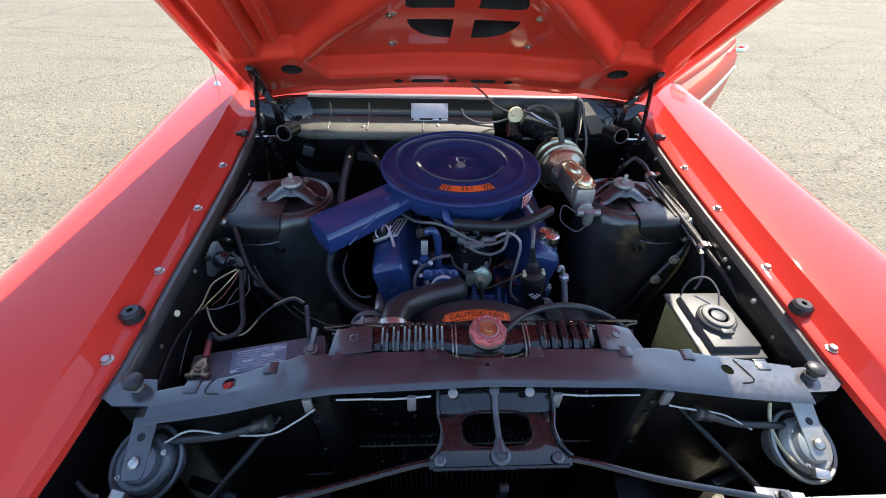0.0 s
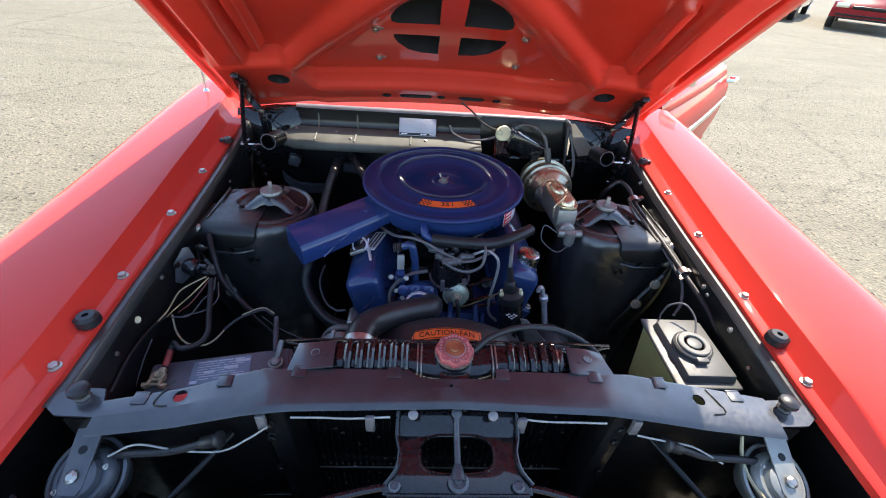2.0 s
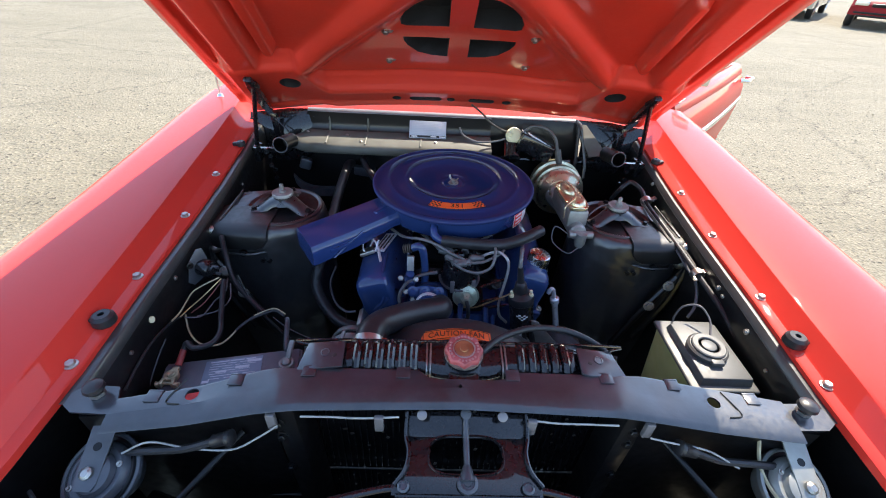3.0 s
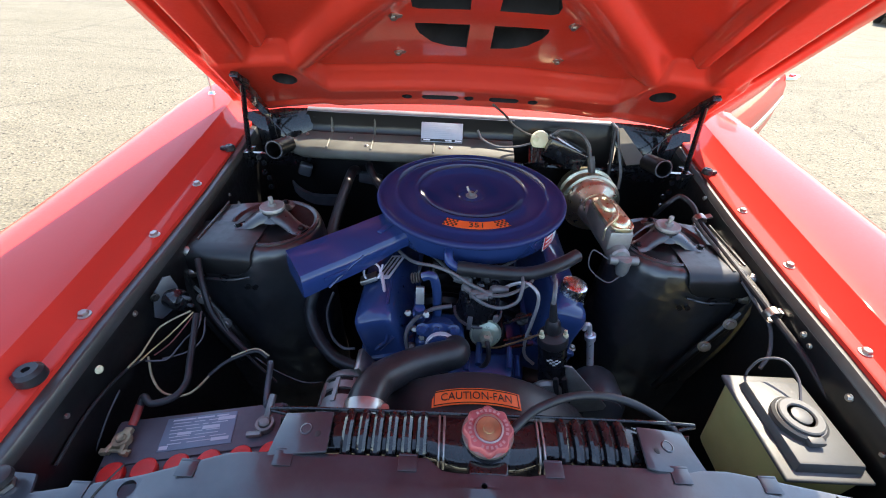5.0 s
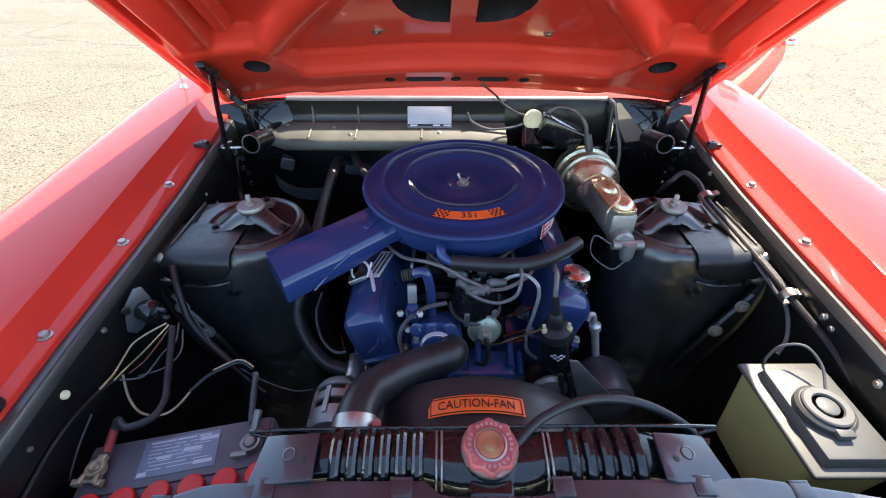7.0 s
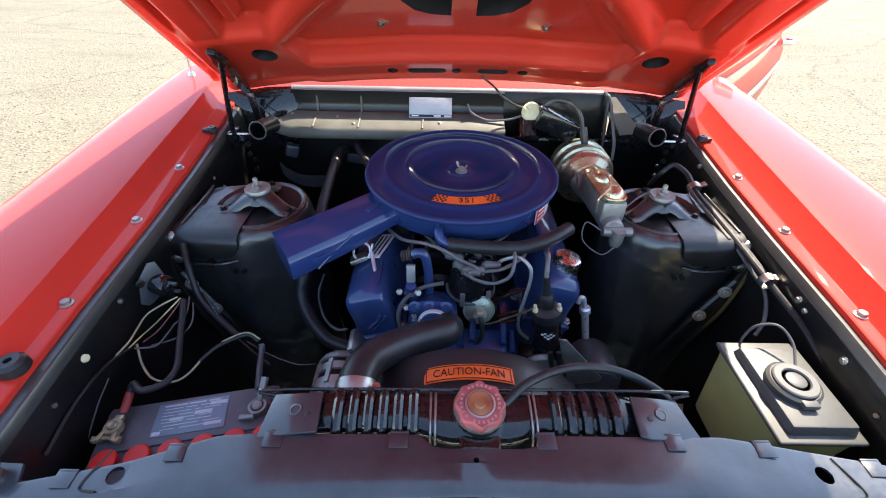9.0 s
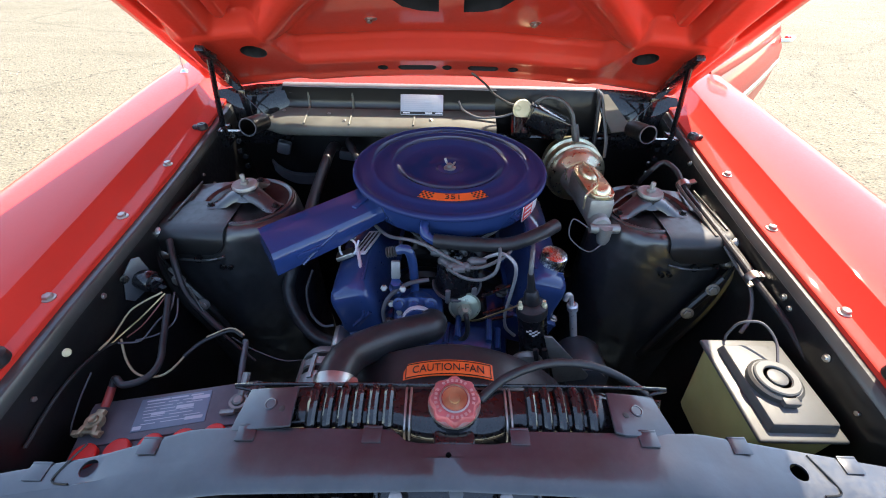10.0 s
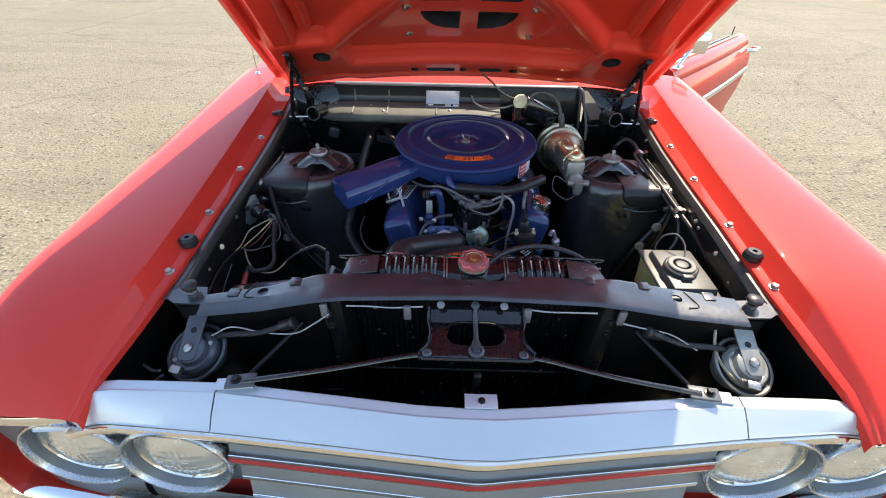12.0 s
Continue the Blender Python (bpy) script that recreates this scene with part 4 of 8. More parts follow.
for side in (-1, 1):
    x0 = side * 0.404
    bm = BM()
    pts = []
    for dx, y in ((0.020, 0.440), (0.028, 0.420), (0.033, 0.404), (0.030, 0.397), (0.012, 0.395)):
        x = x0 + side * dx
        z = lerp(x, CX, CZ)
        f = (y - lerp(x, CX, CF)) / (lerp(x, CX, CB) - lerp(x, CX, CF))
        pts.append((x, y, z - 0.004 * max(0.0, 0.5 - f) + 0.0004))
    tube(bm, pts, 0.0011, 6)
    # Dark of a pressed groove, drawn as a thin black tube on the bar.
    part("groove_line", bm, M_BLACK, support)
    # end bracket with bump stop
    bm = BM()
    prism(bm, [(-0.05, -0.024), (0.016, -0.022), (0.032, -0.012), (0.034, 0.010), (0.020, 0.024), (-0.03, 0.022)], frame_of((side * 0.552, 0.405, 0.856), (side, 0, 0), (0, 1, 0.04)), 0.004 * side)
    br = part("support_bracket", bm, M_SUPPORT, support)
    bm = BM()
    lathe(bm, (side * 0.545, 0.412, 0.862), (0, 0, 1), [(0.006, 0), (0.006, 0.009), (0.012, 0.010), (0.0148, 0.014), (0.0138, 0.020), (0.008, 0.0235)], 24)
    part("bump_stop", bm, M_RUBBER, br, "rubber bump stop on a threaded foot")
    part("bracket_nut", lathe(BM(), (side * 0.545, 0.412, 0.861), (0, 0, 1), [(0.0105, 0), (0.0105, 0.006)], 6), M_STEEL, br)

# side panels beside the radiator, behind the grille
for side in (-1, 1):
    bm = BM()
    box(bm, (side * 0.258 + 0.004, 0.415, 0.62), (0.042, 0.05, 0.50), rot=(0, side * 2, side * 12), bevel=0.005)
    p = part("support_post", bm, M_BLACK, car, "black upright beside the radiator")
    for z in (0.83, 0.795, 0.70):
        part("post_bolt", hexbolt(BM(), (side * 0.275, 0.392, z), (0, -1, 0.2), 0.006), M_BLACK, p)
    bm = BM()
    loft(bm, [[(side * 0.29, 0.400, 0.866), (side * 0.29, 0.43, 0.35)], [(side * 0.42, 0.394, 0.855), (side * 0.42, 0.42, 0.35)], [(side * 0.56, 0.385, 0.848), (side * 0.58, 0.41, 0.35)]], thick=0.003)
    part("support_panel", bm, M_BLACK, car, "black radiator support side panel")
    part("diagonal_stay", rod(BM(), (side * 0.335, 0.395, 0.80), (side * 0.455, 0.250, 0.735), 0.0055), M_BLACK, car, "thin black diagonal stay")
    bm = BM()
    box(bm, (side * 0.47, 0.36, 0.60), (0.10, 0.02, 0.10), rot=(15, 0, 20 * side), bevel=0.006)
    box(bm, (side * 0.36, 0.33, 0.53), (0.16, 0.12, 0.02), rot=(12, 8 * side, 0), bevel=0.006)
    part("headlamp_bucket_bracket", bm, M_BLACK, car)
bm = BM()
box(bm, (0, 0.33, 0.34), (1.15, 0.30, 0.02), bevel=0.005)
part("lower_splash_pan", bm, M_BLACK, car, "black lower splash pan")

for side in (-1, 1):
    bm = BM()
    rows = []
    for y in (0.215, 0.25, 0.30, 0.36, 0.42, 0.46):
        xi, zf = lerp(y, FY, FI), lerp(y, FY, FZ)
        rows.append([(side * (xi + 0.012), y, zf - 0.012), (side * (xi + 0.020), y, zf - 0.03), (side * (xi + 0.03), y, 0.70), (side * (xi + 0.03), y, 0.36)])
    loft(bm, rows, thick=0.002)
    part("nose_splash_panel", bm, M_BLACK, car, "black splash panel inside the fender nose")

# Added black sheet stands in for the shaded ground under the bay.
bm = BM()
box(bm, (0, 0.93, 0.24), (1.16, 1.02, 0.02), bevel=0.005)
box(bm, (0, 0.98, 0.32), (0.60, 0.14, 0.10), bevel=0.02)
part("bay_floor_sheet", bm, M_BLACK, car, "added black sheet and crossmember that darken the bay from below")

# ---- hood latch bracket and header braces ----
bm = BM()
latch_frame = frame_of((0.010, 0.372, 0.838), (1, 0, 0), (0, -1, -0.10))
upper_frame = frame_of((0.010, 0.401, 0.856), (1, 0, 0), (0, -0.031, -0.018))
prism(bm, [(-0.088, 0.0), (0.092, 0.0), (0.092, 0.014), (0.084, 0.026), (0.088, 0.050), (0.104, 0.066), (0.104, 0.082), (-0.104, 0.082), (-0.104, 0.066), (-0.086, 0.050), (-0.082, 0.026), (-0.088, 0.014)], latch_frame, 0.004, bevel=0.001)
cutter = BM()
prism(cutter, [(0.052 * (abs(math.cos(a)) ** 0.6) * (1 if math.cos(a) > 0 else -1), 0.027 + 0.026 * (abs(math.sin(a)) ** 0.6) * (1 if math.sin(a) > 0 else -1)) for a in np.linspace(0, 2 * math.pi, 36, endpoint=False)], latch_frame @ Matrix.Translation((0, 0, -0.02)), 0.05)
bm = cut(bm, cutter)
latch = part("hood_latch_bracket", bm, [M_GLOSSBLACK, M_GLOSSBLACK], car, "gloss black hood latch bracket", angle=30)
part("upper_plate", prism(BM(), [(-0.090, 0.0), (0.094, 0.0), (0.093, 0.036), (-0.089, 0.036)], upper_frame, 0.004, bevel=0.001), M_GLOSSBLACK, latch, "sloped upper plate of the bracket")
bm = BM()
ring = [latch_frame @ Vector((0.054 * (abs(math.cos(a)) ** 0.6) * (1 if math.cos(a) > 0 else -1), 0.027 + 0.028 * (abs(math.sin(a)) ** 0.6) * (1 if math.sin(a) > 0 else -1), -0.001)) for a in np.linspace(0, 2 * math.pi, 37)]
tube(bm, ring, 0.0018, 6, n=2)
part("hole_rim", bm, M_GLOSSBLACK, latch)
for x in (-0.089, 0.093):
    part("bracket_rim", tube(BM(), [upper_frame @ Vector((x, 0.0, -0.003)), upper_frame @ Vector((x, 0.034, -0.004)), latch_frame @ Vector((x * 0.94, 0.026, -0.004)), latch_frame @ Vector((x * 0.98, 0.050, -0.004)), latch_frame @ Vector((x * 1.13, 0.070, -0.003))], 0.0032, 8), M_GLOSSBLACK, latch)
part("bracket_rim", tube(BM(), [latch_frame @ Vector((-0.098, 0.083, -0.002)), latch_frame @ Vector((0.098, 0.083, -0.002))], 0.003, 8), M_GLOSSBLACK, latch)
bm = BM()
tube(bm, [upper_frame @ Vector((0, 0.004, -0.008)), upper_frame @ Vector((0, 0.034, -0.009)), latch_frame @ Vector((0, 0.03, -0.009)), latch_frame @ Vector((0, 0.065, -0.007))], 0.0048, 8)
tube(bm, [latch_frame @ Vector((0, 0.045, -0.007)), latch_frame @ Vector((0, 0.056, -0.007)), latch_frame @ Vector((0, 0.066, -0.006))], 0.006, 8, ends=0.013)
way = latch_frame.to_3x3() @ Vector((0, 0, -1))
lathe(bm, latch_frame @ Vector((0, 0.068, -0.003)), way, [(0.0145, 0), (0.0145, 0.006), (0.010, 0.008), (0.0095, 0.0065), (0.006, 0.0065), (0.005, 0.009)], 20)
lathe(bm, upper_frame @ Vector((0, 0.003, -0.004)), upper_frame.to_3x3() @ Vector((0, 0, -1)), [(0.008, 0), (0.008, 0.008), (0.005, 0.009)], 12)
part("latch_lever", bm, M_BRACKET, latch, "dark grey latch lever and pivot", angle=50)
for x in (-0.088, 0.084):
    part("latch_bolt", lathe(BM(), latch_frame @ Vector((x, 0.072, -0.001)), way, [(0.0085, 0), (0.0085, 0.004), (0.0055, 0.006), (0.005, 0.0045), (0.002, 0.0045)], 18), M_BRACKET, latch)
bm = BM()
box(bm, (0.012, 0.285, 0.70), (0.014, 0.012, 0.24), rot=(8, 0, 0), bevel=0.003)
part("latch_post", bm, M_BLACK, latch)
for x in (-0.056, 0.064):
    part("clip_button", lathe(BM(), (x, 0.387, 0.868), (0, -0.6, 0.8), [(0.0075, 0), (0.0075, 0.003), (0.004, 0.005)], 16), M_GREY, latch, "pale plastic clip button")
for side in (-1, 1):
    bm = BM()
    tube(bm, [(side * 0.088 + 0.008, 0.303, 0.826), (side * 0.13 + 0.008, 0.298, 0.824), (side * 0.25, 0.268, 0.822), (side * 0.385, 0.240, 0.822)], 0.0052, 10, flat=0.6)
    br = part("header_brace", bm, M_GLOSSBLACK, car, "dark grey brace rod to the header panel")
    bm = BM()
    box(bm, (side * 0.392, 0.243, 0.818), (0.05, 0.026, 0.006), rot=(0, 0, -8 * side), bevel=0.002)
    part("brace_foot", bm, M_BRACKET, br)
    part("brace_bolt", hexbolt(BM(), (side * 0.400, 0.243, 0.821), (0, 0, 1), 0.006), M_BLACK, br)


# ---- header panel, grille, headlamps, bumper ----
def header_y(x):
    d = x - 0.014
    return 0.137 + (0.118 if d > 0 else 0.095) * min(abs(d), 0.66) - 0.03 * max(0.0, abs(d) - 0.43)


def header_z(x):
    """The nose sits a little lower towards the passenger side."""
    return 0.778 - 0.022 * max(0.0, -x) - 0.030 * smooth(0.60, 0.74, abs(x))


def header(x0, x1, name, label):
    bm = BM()
    rows = []
    for x in np.linspace(x0, x1, 14):
        yf, zl = header_y(x), header_z(x)
        back = 0.212 + 0.10 * max(0, abs(x) - 0.06) - 0.10 * max(0, abs(x) - 0.42)
        zb = 0.807 - 0.030 * smooth(0.60, 0.74, abs(x))
        ys, zs = back - 0.022, zb - 0.0015
        rows.append([(x, yf + 0.012, zl - 0.006), (x, yf + 0.002, zl - 0.005), (x, yf, zl - 0.002), (x, yf + 0.003, zl), (x, yf + 0.4 * (ys - yf), zl + 0.44 * (zs - zl)), (x, ys - 0.004, zs - 0.002), (x, ys, zs + 0.001), (x, ys + 0.004, zs), (x, back - 0.003, zb), (x, back, zb - 0.002), (x, back + 0.001, zb - 0.014)])
    loft(bm, rows, thick=0.003)
    return part(name, bm, M_HEADER, car, label, angle=18)


hd = header(-0.432, 0.455, "header_panel", "bright silver header panel above the grille")
header(-0.760, -0.4345, "header_end", "bright silver header end above the headlamps")
header(0.4575, 0.770, "header_end", "bright silver header end above the headlamps")
bm = BM()
box(bm, (0.016, 0.222, 0.8095), (0.055, 0.028, 0.003), rot=(-3, 0, 0), bevel=0.001)
part("header_tab", bm, M_HEADER, hd)
part("tab_screw", lathe(BM(), (0.017, 0.222, 0.811), (0, 0, 1), [(0.006, 0), (0.006, 0.002), (0.003, 0.003)], 14), M_BLACK, hd)
for x in (-0.405, 0.41):
    bm = BM()
    box(bm, (x, 0.244, 0.809), (0.065, 0.022, 0.004), rot=(0, 0, -6 if x > 0 else 6), bevel=0.001)
    part("header_tab", bm, M_HEADER, hd)
# bright lip under the header
bm = BM()
rows = []
for x in np.linspace(-0.70, 0.705, 57):
    y, z = header_y(x), header_z(x)
    rows.append([(x, y + 0.012, z - 0.0085), (x, y + 0.002, z - 0.0085), (x, y - 0.003, z - 0.010), (x, y - 0.0065, z - 0.017), (x, y - 0.0062, z - 0.019), (x, y - 0.0035, z - 0.021), (x, y - 0.0030, z - 0.029), (x, y + 0.001, z - 0.0325), (x, y + 0.014, z - 0.0325)])
loft(bm, rows, thick=0.002)
part("header_moulding", bm, M_CHROME, car, "chrome moulding along the header edge")

grille = empty("grille", at=(0, 0.2, 0.6))
grille.parent = car
grille.matrix_parent_inverse = car.matrix_basis.inverted()


def grille_bar(drop, h, out, mat, name, label="", x0=-0.425, x1=0.435, lean=0.12):
    """A bar that follows the header's bend, its middle set below the header's edge."""
    bm = BM()
    rows = []
    for x in np.linspace(x0, x1, 41):
        y, z = header_y(x) - out, header_z(x) - drop
        rows.append([(x, y + 0.02, z - h / 2), (x, y + 0.001 - h * lean, z - h / 2), (x, y - h * lean, z - h / 2 + 0.001), (x, y, z + h / 2 - 0.001), (x, y + 0.001, z + h / 2), (x, y + 0.02, z + h / 2)])
    loft(bm, rows, thick=0.001)
    return part(name, bm, mat, grille, label)


grille_bar(0.23, 0.38, -0.045, M_GRILLE, "grille_back", "grey grille backing")
for k in range(4):
    grille_bar(0.066 + 0.078 * k, 0.052, -0.018, M_GRILLE, "grille_slat", "wide satin grey grille slat", lean=0.25)
    if k:
        grille_bar(0.092 + 0.078 * k, 0.010, -0.004, M_SILVER, "grille_bar", "thin bright grille bar")
grille_bar(0.092, 0.028, 0.000, M_SILVER, "grille_moulding", "bright grille moulding", lean=0.05)
grille_bar(0.093, 0.0125, 0.002, M_STRIPE, "grille_stripe", "red stripe in the grille moulding", lean=0.05)


def headlamp(x, y, z):
    way = Vector((0, -1, 0.06)).normalized()
    bm = BM()
    lathe(bm, (x, y, z), way, [(0.086, -0.065), (0.095, -0.045), (0.099, -0.01), (0.099, 0.004), (0.0968, 0.0075), (0.0935, 0.0075), (0.0915, 0.003), (0.0905, -0.002)], 48, close=False)
    h = part("headlamp", bm, M_BEZEL, car, "round chrome headlamp bezel with a sealed-beam lens", angle=50)
    bm = BM()
    lathe(bm, (x, y, z), way, [(0.0907, -0.001), (0.0895, -0.010), (0.0885, -0.020), (0.0875, -0.028), (0.084, -0.028)], 48, close=False)
    part("bezel_wall", bm, M_GRILLE, h, "satin grey inner bezel wall")
    part("retaining_ring", lathe(BM(), (x, y, z), way, [(0.0880, -0.026), (0.0880, -0.019), (0.0862, -0.017), (0.0843, -0.019), (0.0843, -0.026)], 40, close=False), M_CHROME, h)
    # domed lens with pressed flutes
    bm = BM()
    rings = []
    for i in range(15):
        r = 0.0845 * i / 14
        ring = []
        for k in range(48):
            a = 2 * math.pi * k / 48
            px, pz = r * math.cos(a), r * math.sin(a)
            dome = 0.000 - 0.023 * (r / 0.0845) ** 2.4
            flute = 0.0011 * math.cos(px * 560) * (0.4 + 0.6 * (abs(pz) < 0.045)) + 0.0006 * math.cos(pz * 420)
            ring.append(Vector((x, y, z)) + Vector((px, 0, 0)) + Vector((0, 0.06, 1)).normalized() * pz + way * (dome + flute * (1 if i < 13 else 0)))
        rings.append(ring)
    centre = bm.verts.new(rings[0][0])
    vr = [[bm.verts.new(p) for p in r] for r in rings[1:]]
    for k in range(48):
        bm.faces.new((centre, vr[0][k], vr[0][(k + 1) % 48]))
    for a, b in zip(vr, vr[1:]):
        for k in range(48):
            bm.faces.new((a[k], b[k], b[(k + 1) % 48], a[(k + 1) % 48]))
    part("lens", bm, M_LENS, h, "fluted headlamp lens", angle=80)
    for a in (40, 140, 265):
        p = Vector((x, y, z)) + Vector((math.cos(radians(a)) * 0.087, 0, math.sin(radians(a)) * 0.087)) + way * -0.018
        part("aim_screw", hexbolt(BM(), p, way, 0.0045, 0.004), M_STEEL, h)
    return h


for x, y, z in ((-0.717, 0.192, 0.655), (-0.527, 0.180, 0.656), (0.528, 0.190, 0.668), (0.720, 0.200, 0.668)):
    headlamp(x, y, z)
for side in (-1, 1):
    bm = BM()
    rows = [[(side * x, 0.222, 0.752 - 0.014 * (side < 0)), (side * x, 0.232, 0.485)] for x in np.linspace(0.43, 0.885, 8)]
    loft(bm, rows, thick=0.003)
    part("headlamp_panel", bm, M_GRILLE, car, "grey panel behind the headlamps")
    bm = BM()
    loft(bm, [[(side * x, y + 0.012, 0.772), (side * x, y, 0.771), (side * x, y - 0.003, 0.766), (side * x, y - 0.003, 0.752), (side * x, y, 0.747), (side * x, y + 0.012, 0.746)] for x, y in ((0.690, 0.196), (0.75, 0.191), (0.82, 0.190), (0.87, 0.194), (0.90, 0.21), (0.908, 0.25))], thick=0.002)
    part("fender_moulding", bm, M_CHROME, car, "chrome moulding at the fender nose")
    bm = BM()
    box(bm, (side * 0.885, 0.26, 0.55), (0.05, 0.02, 0.10), rot=(0, 0, 35 * side), bevel=0.006)
    part("side_marker", bm, M_SILVER, car, "small bright side marker frame")
    # lower red valance between lamps and bumper
    bm = BM()
    loft(bm, [[(side * x, 0.245, 0.50), (side * x, 0.225, 0.475), (side * x, 0.22, 0.40)] for x in np.linspace(0.40, 0.90, 8)], thick=0.003)
    part("valance", bm, M_RED, car, "red valance below the headlamps")
bm = BM()
rows = []
for x in np.linspace(-0.94, 0.94, 45):
    y = 0.115 + 0.10 * abs(x) ** 2.2
    rows.append([(x, y + 0.06, 0.495), (x, y + 0.02, 0.505), (x, y - 0.01, 0.495), (x, y - 0.025, 0.46), (x, y - 0.022, 0.41), (x, y + 0.0, 0.385), (x, y + 0.04, 0.38)])
loft(bm, rows, thick=0.004)
part("front_bumper", bm, M_CHROME, car, "chrome front bumper", angle=60)

# ---- open driver's door ----
door = empty("door", at=(0.9, 1.75, 0.6))
door.parent = car
door.matrix_parent_inverse = car.matrix_basis.inverted()
DH = Vector((0.89, 1.68, 0))
DD = Vector((0.655, 0.755, 0)).normalized()
DN = Vector((DD.y, -DD.x, 0))
DL = 1.38


def door_at(a, out, z):
    """A place on the door: along it, out from its face, and up; its lines fall a little to the rear."""
    return DH + DD * a + DN * out + Vector((0, 0, z - 0.03 * a))


bm = BM()
rows = []
for a in np.linspace(0, DL, 19):
    k = a / DL
    nose = 0.012 * math.sin(math.pi * k)
    top = 0.985
    rows.append([door_at(a, -0.085, top - 0.012), door_at(a, -0.05, top), door_at(a, -0.030 + nose, top - 0.003), door_at(a, -0.012 + nose, top - 0.012), door_at(a, 0.004 + nose, top - 0.045), door_at(a, 0.003 + nose, top - 0.055), door_at(a, 0.022 + nose, top - 0.078), door_at(a, 0.040 + nose, top - 0.12), door_at(a, 0.048 + nose, top - 0.18), door_at(a, 0.046 + nose, top - 0.24), door_at(a, 0.040 + nose, top - 0.32), door_at(a, 0.018 + nose, top - 0.44), door_at(a, 0.022 + nose, top - 0.45), door_at(a - 0.03 * k, -0.01 + nose, 0.40), door_at(a - 0.06 * k, -0.05, 0.33), door_at(a, -0.085, 0.34)])
loft(bm, rows, closed=True, cap=True)
part("door_skin", bm, M_DOOR, door, "glossy red door, swung open", angle=40)
bm = BM()
loft(bm, [[door_at(a, o + 0.012 * math.sin(math.pi * a / DL), z) for o, z in ((0.046, 0.812), (0.055, 0.806), (0.055, 0.782), (0.045, 0.776))] for a in np.linspace(0.01, DL - 0.005, 13)], thick=0.003)
part("door_moulding", bm, M_SILVER, door, "bright moulding along the door")
bm = BM()
tube(bm, [door_at(1.20, 0.035, 0.920), door_at(1.22, 0.068, 0.923), door_at(1.27, 0.076, 0.923), door_at(1.335, 0.074, 0.923), door_at(1.355, 0.04, 0.920)], 0.011, 10)
part("door_handle", bm, M_CHROME, door, "chrome door handle")
bm = BM()
tube(bm, [door_at(0.10, -0.05, 0.988), door_at(0.60, -0.05, 0.990), door_at(DL - 0.10, -0.05, 0.990)], 0.005, 8)
part("window_moulding", bm, M_CHROME, door, "chrome window sill moulding")
bm = BM()
box(bm, door_at(0.62, -0.068, 0.990), (0.012, 1.0, 0.012), rot=(-1.5, 0, -41), bevel=0.003)
part("window_seal", bm, M_RUBBER, door, "black window seal")
bm = BM()
rod(bm, door_at(DL - 0.12, -0.08, 0.985), door_at(DL - 0.12, -0.08, 1.03), 0.003, seg=8)
part("lock_button", bm, M_RUBBER, door, "thin lock button")
bm = BM()
box(bm, door_at(0.06, -0.015, 0.980), (0.03, 0.07, 0.010), rot=(0, 0, -44), bevel=0.004)
rod(bm, door_at(0.06, -0.015, 0.985), door_at(0.10, 0.01, 1.06), 0.008)
mir = part("door_mirror", bm, M_CHROME, door, "square chrome door mirror on a short arm")
bm = BM()
box(bm, door_at(0.115, 0.015, 1.075), (0.085, 0.04, 0.080), rot=(0, 0, -10), bevel=0.010)
part("mirror_head", bm, M_CHROME, mir)

# wheels under the front fenders
for side in (-1, 1):
    bm = BM()
    lathe(bm, (side * 0.68, 0.86, 0.33), (side, 0, 0), [(0.20, 0), (0.30, 0.01), (0.328, 0.04), (0.33, 0.10), (0.328, 0.16), (0.30, 0.195), (0.20, 0.20)], 40)
    w = part("wheel", bm, M_RUBBER, car, "black tyre on a steel rim", angle=50)
    bm = BM()
    lathe(bm, (side * 0.69, 0.86, 0.33), (side, 0, 0), [(0.20, 0.17), (0.19, 0.16), (0.17, 0.12), (0.07, 0.15), (0.05, 0.17), (0.001, 0.175)], 32, close=False)
    part("rim", bm, M_SILVER, w)

# cabin and tail of the coupe, behind the open hood
def shell_rows(rows, name, mat, label, angle=40):
    bm = BM()
    loft(bm, rows, thick=0.004)
    return part(name, bm, mat, car, label, angle=angle)


TY = [1.62, 1.9, 2.4, 3.0, 3.4, 3.8, 4.3, 4.75]
TZ = [0.965, 0.975, 0.98, 0.985, 0.99, 0.985, 0.965, 0.93]
for side in (-1, 1):
    rows = []
    for y in (1.62, 1.9, 2.4, 3.0, 3.4, 3.8, 4.3, 4.6, 4.75):
        if side > 0 and y < 2.8:
            continue
        z = lerp(y, TY, TZ)
        w = 0.90 - 0.06 * smooth(3.8, 4.8, y)
        rows.append([(side * (w - 0.10), y, z), (side * (w - 0.02), y, z - 0.01), (side * w, y, z - 0.05), (side * (w + 0.03), y, z - 0.22), (side * (w + 0.02), y, 0.55), (side * (w - 0.02), y, 0.36)])
    shell_rows(rows, "rear_quarter", M_RED, "glossy red body side")
roof = []
for y, z, w in ((2.22, 1.29, 0.60), (2.4, 1.335, 0.60), (2.8, 1.36, 0.59), (3.2, 1.345, 0.57), (3.5, 1.30, 0.56)):
    roof.append([(x * w, y, z - 0.05 * x * x - (0.03 if abs(x) > 0.95 else 0)) for x in (-1, -0.8, -0.4, 0, 0.4, 0.8, 1)])
shell_rows(roof, "roof", M_RED, "red roof panel")
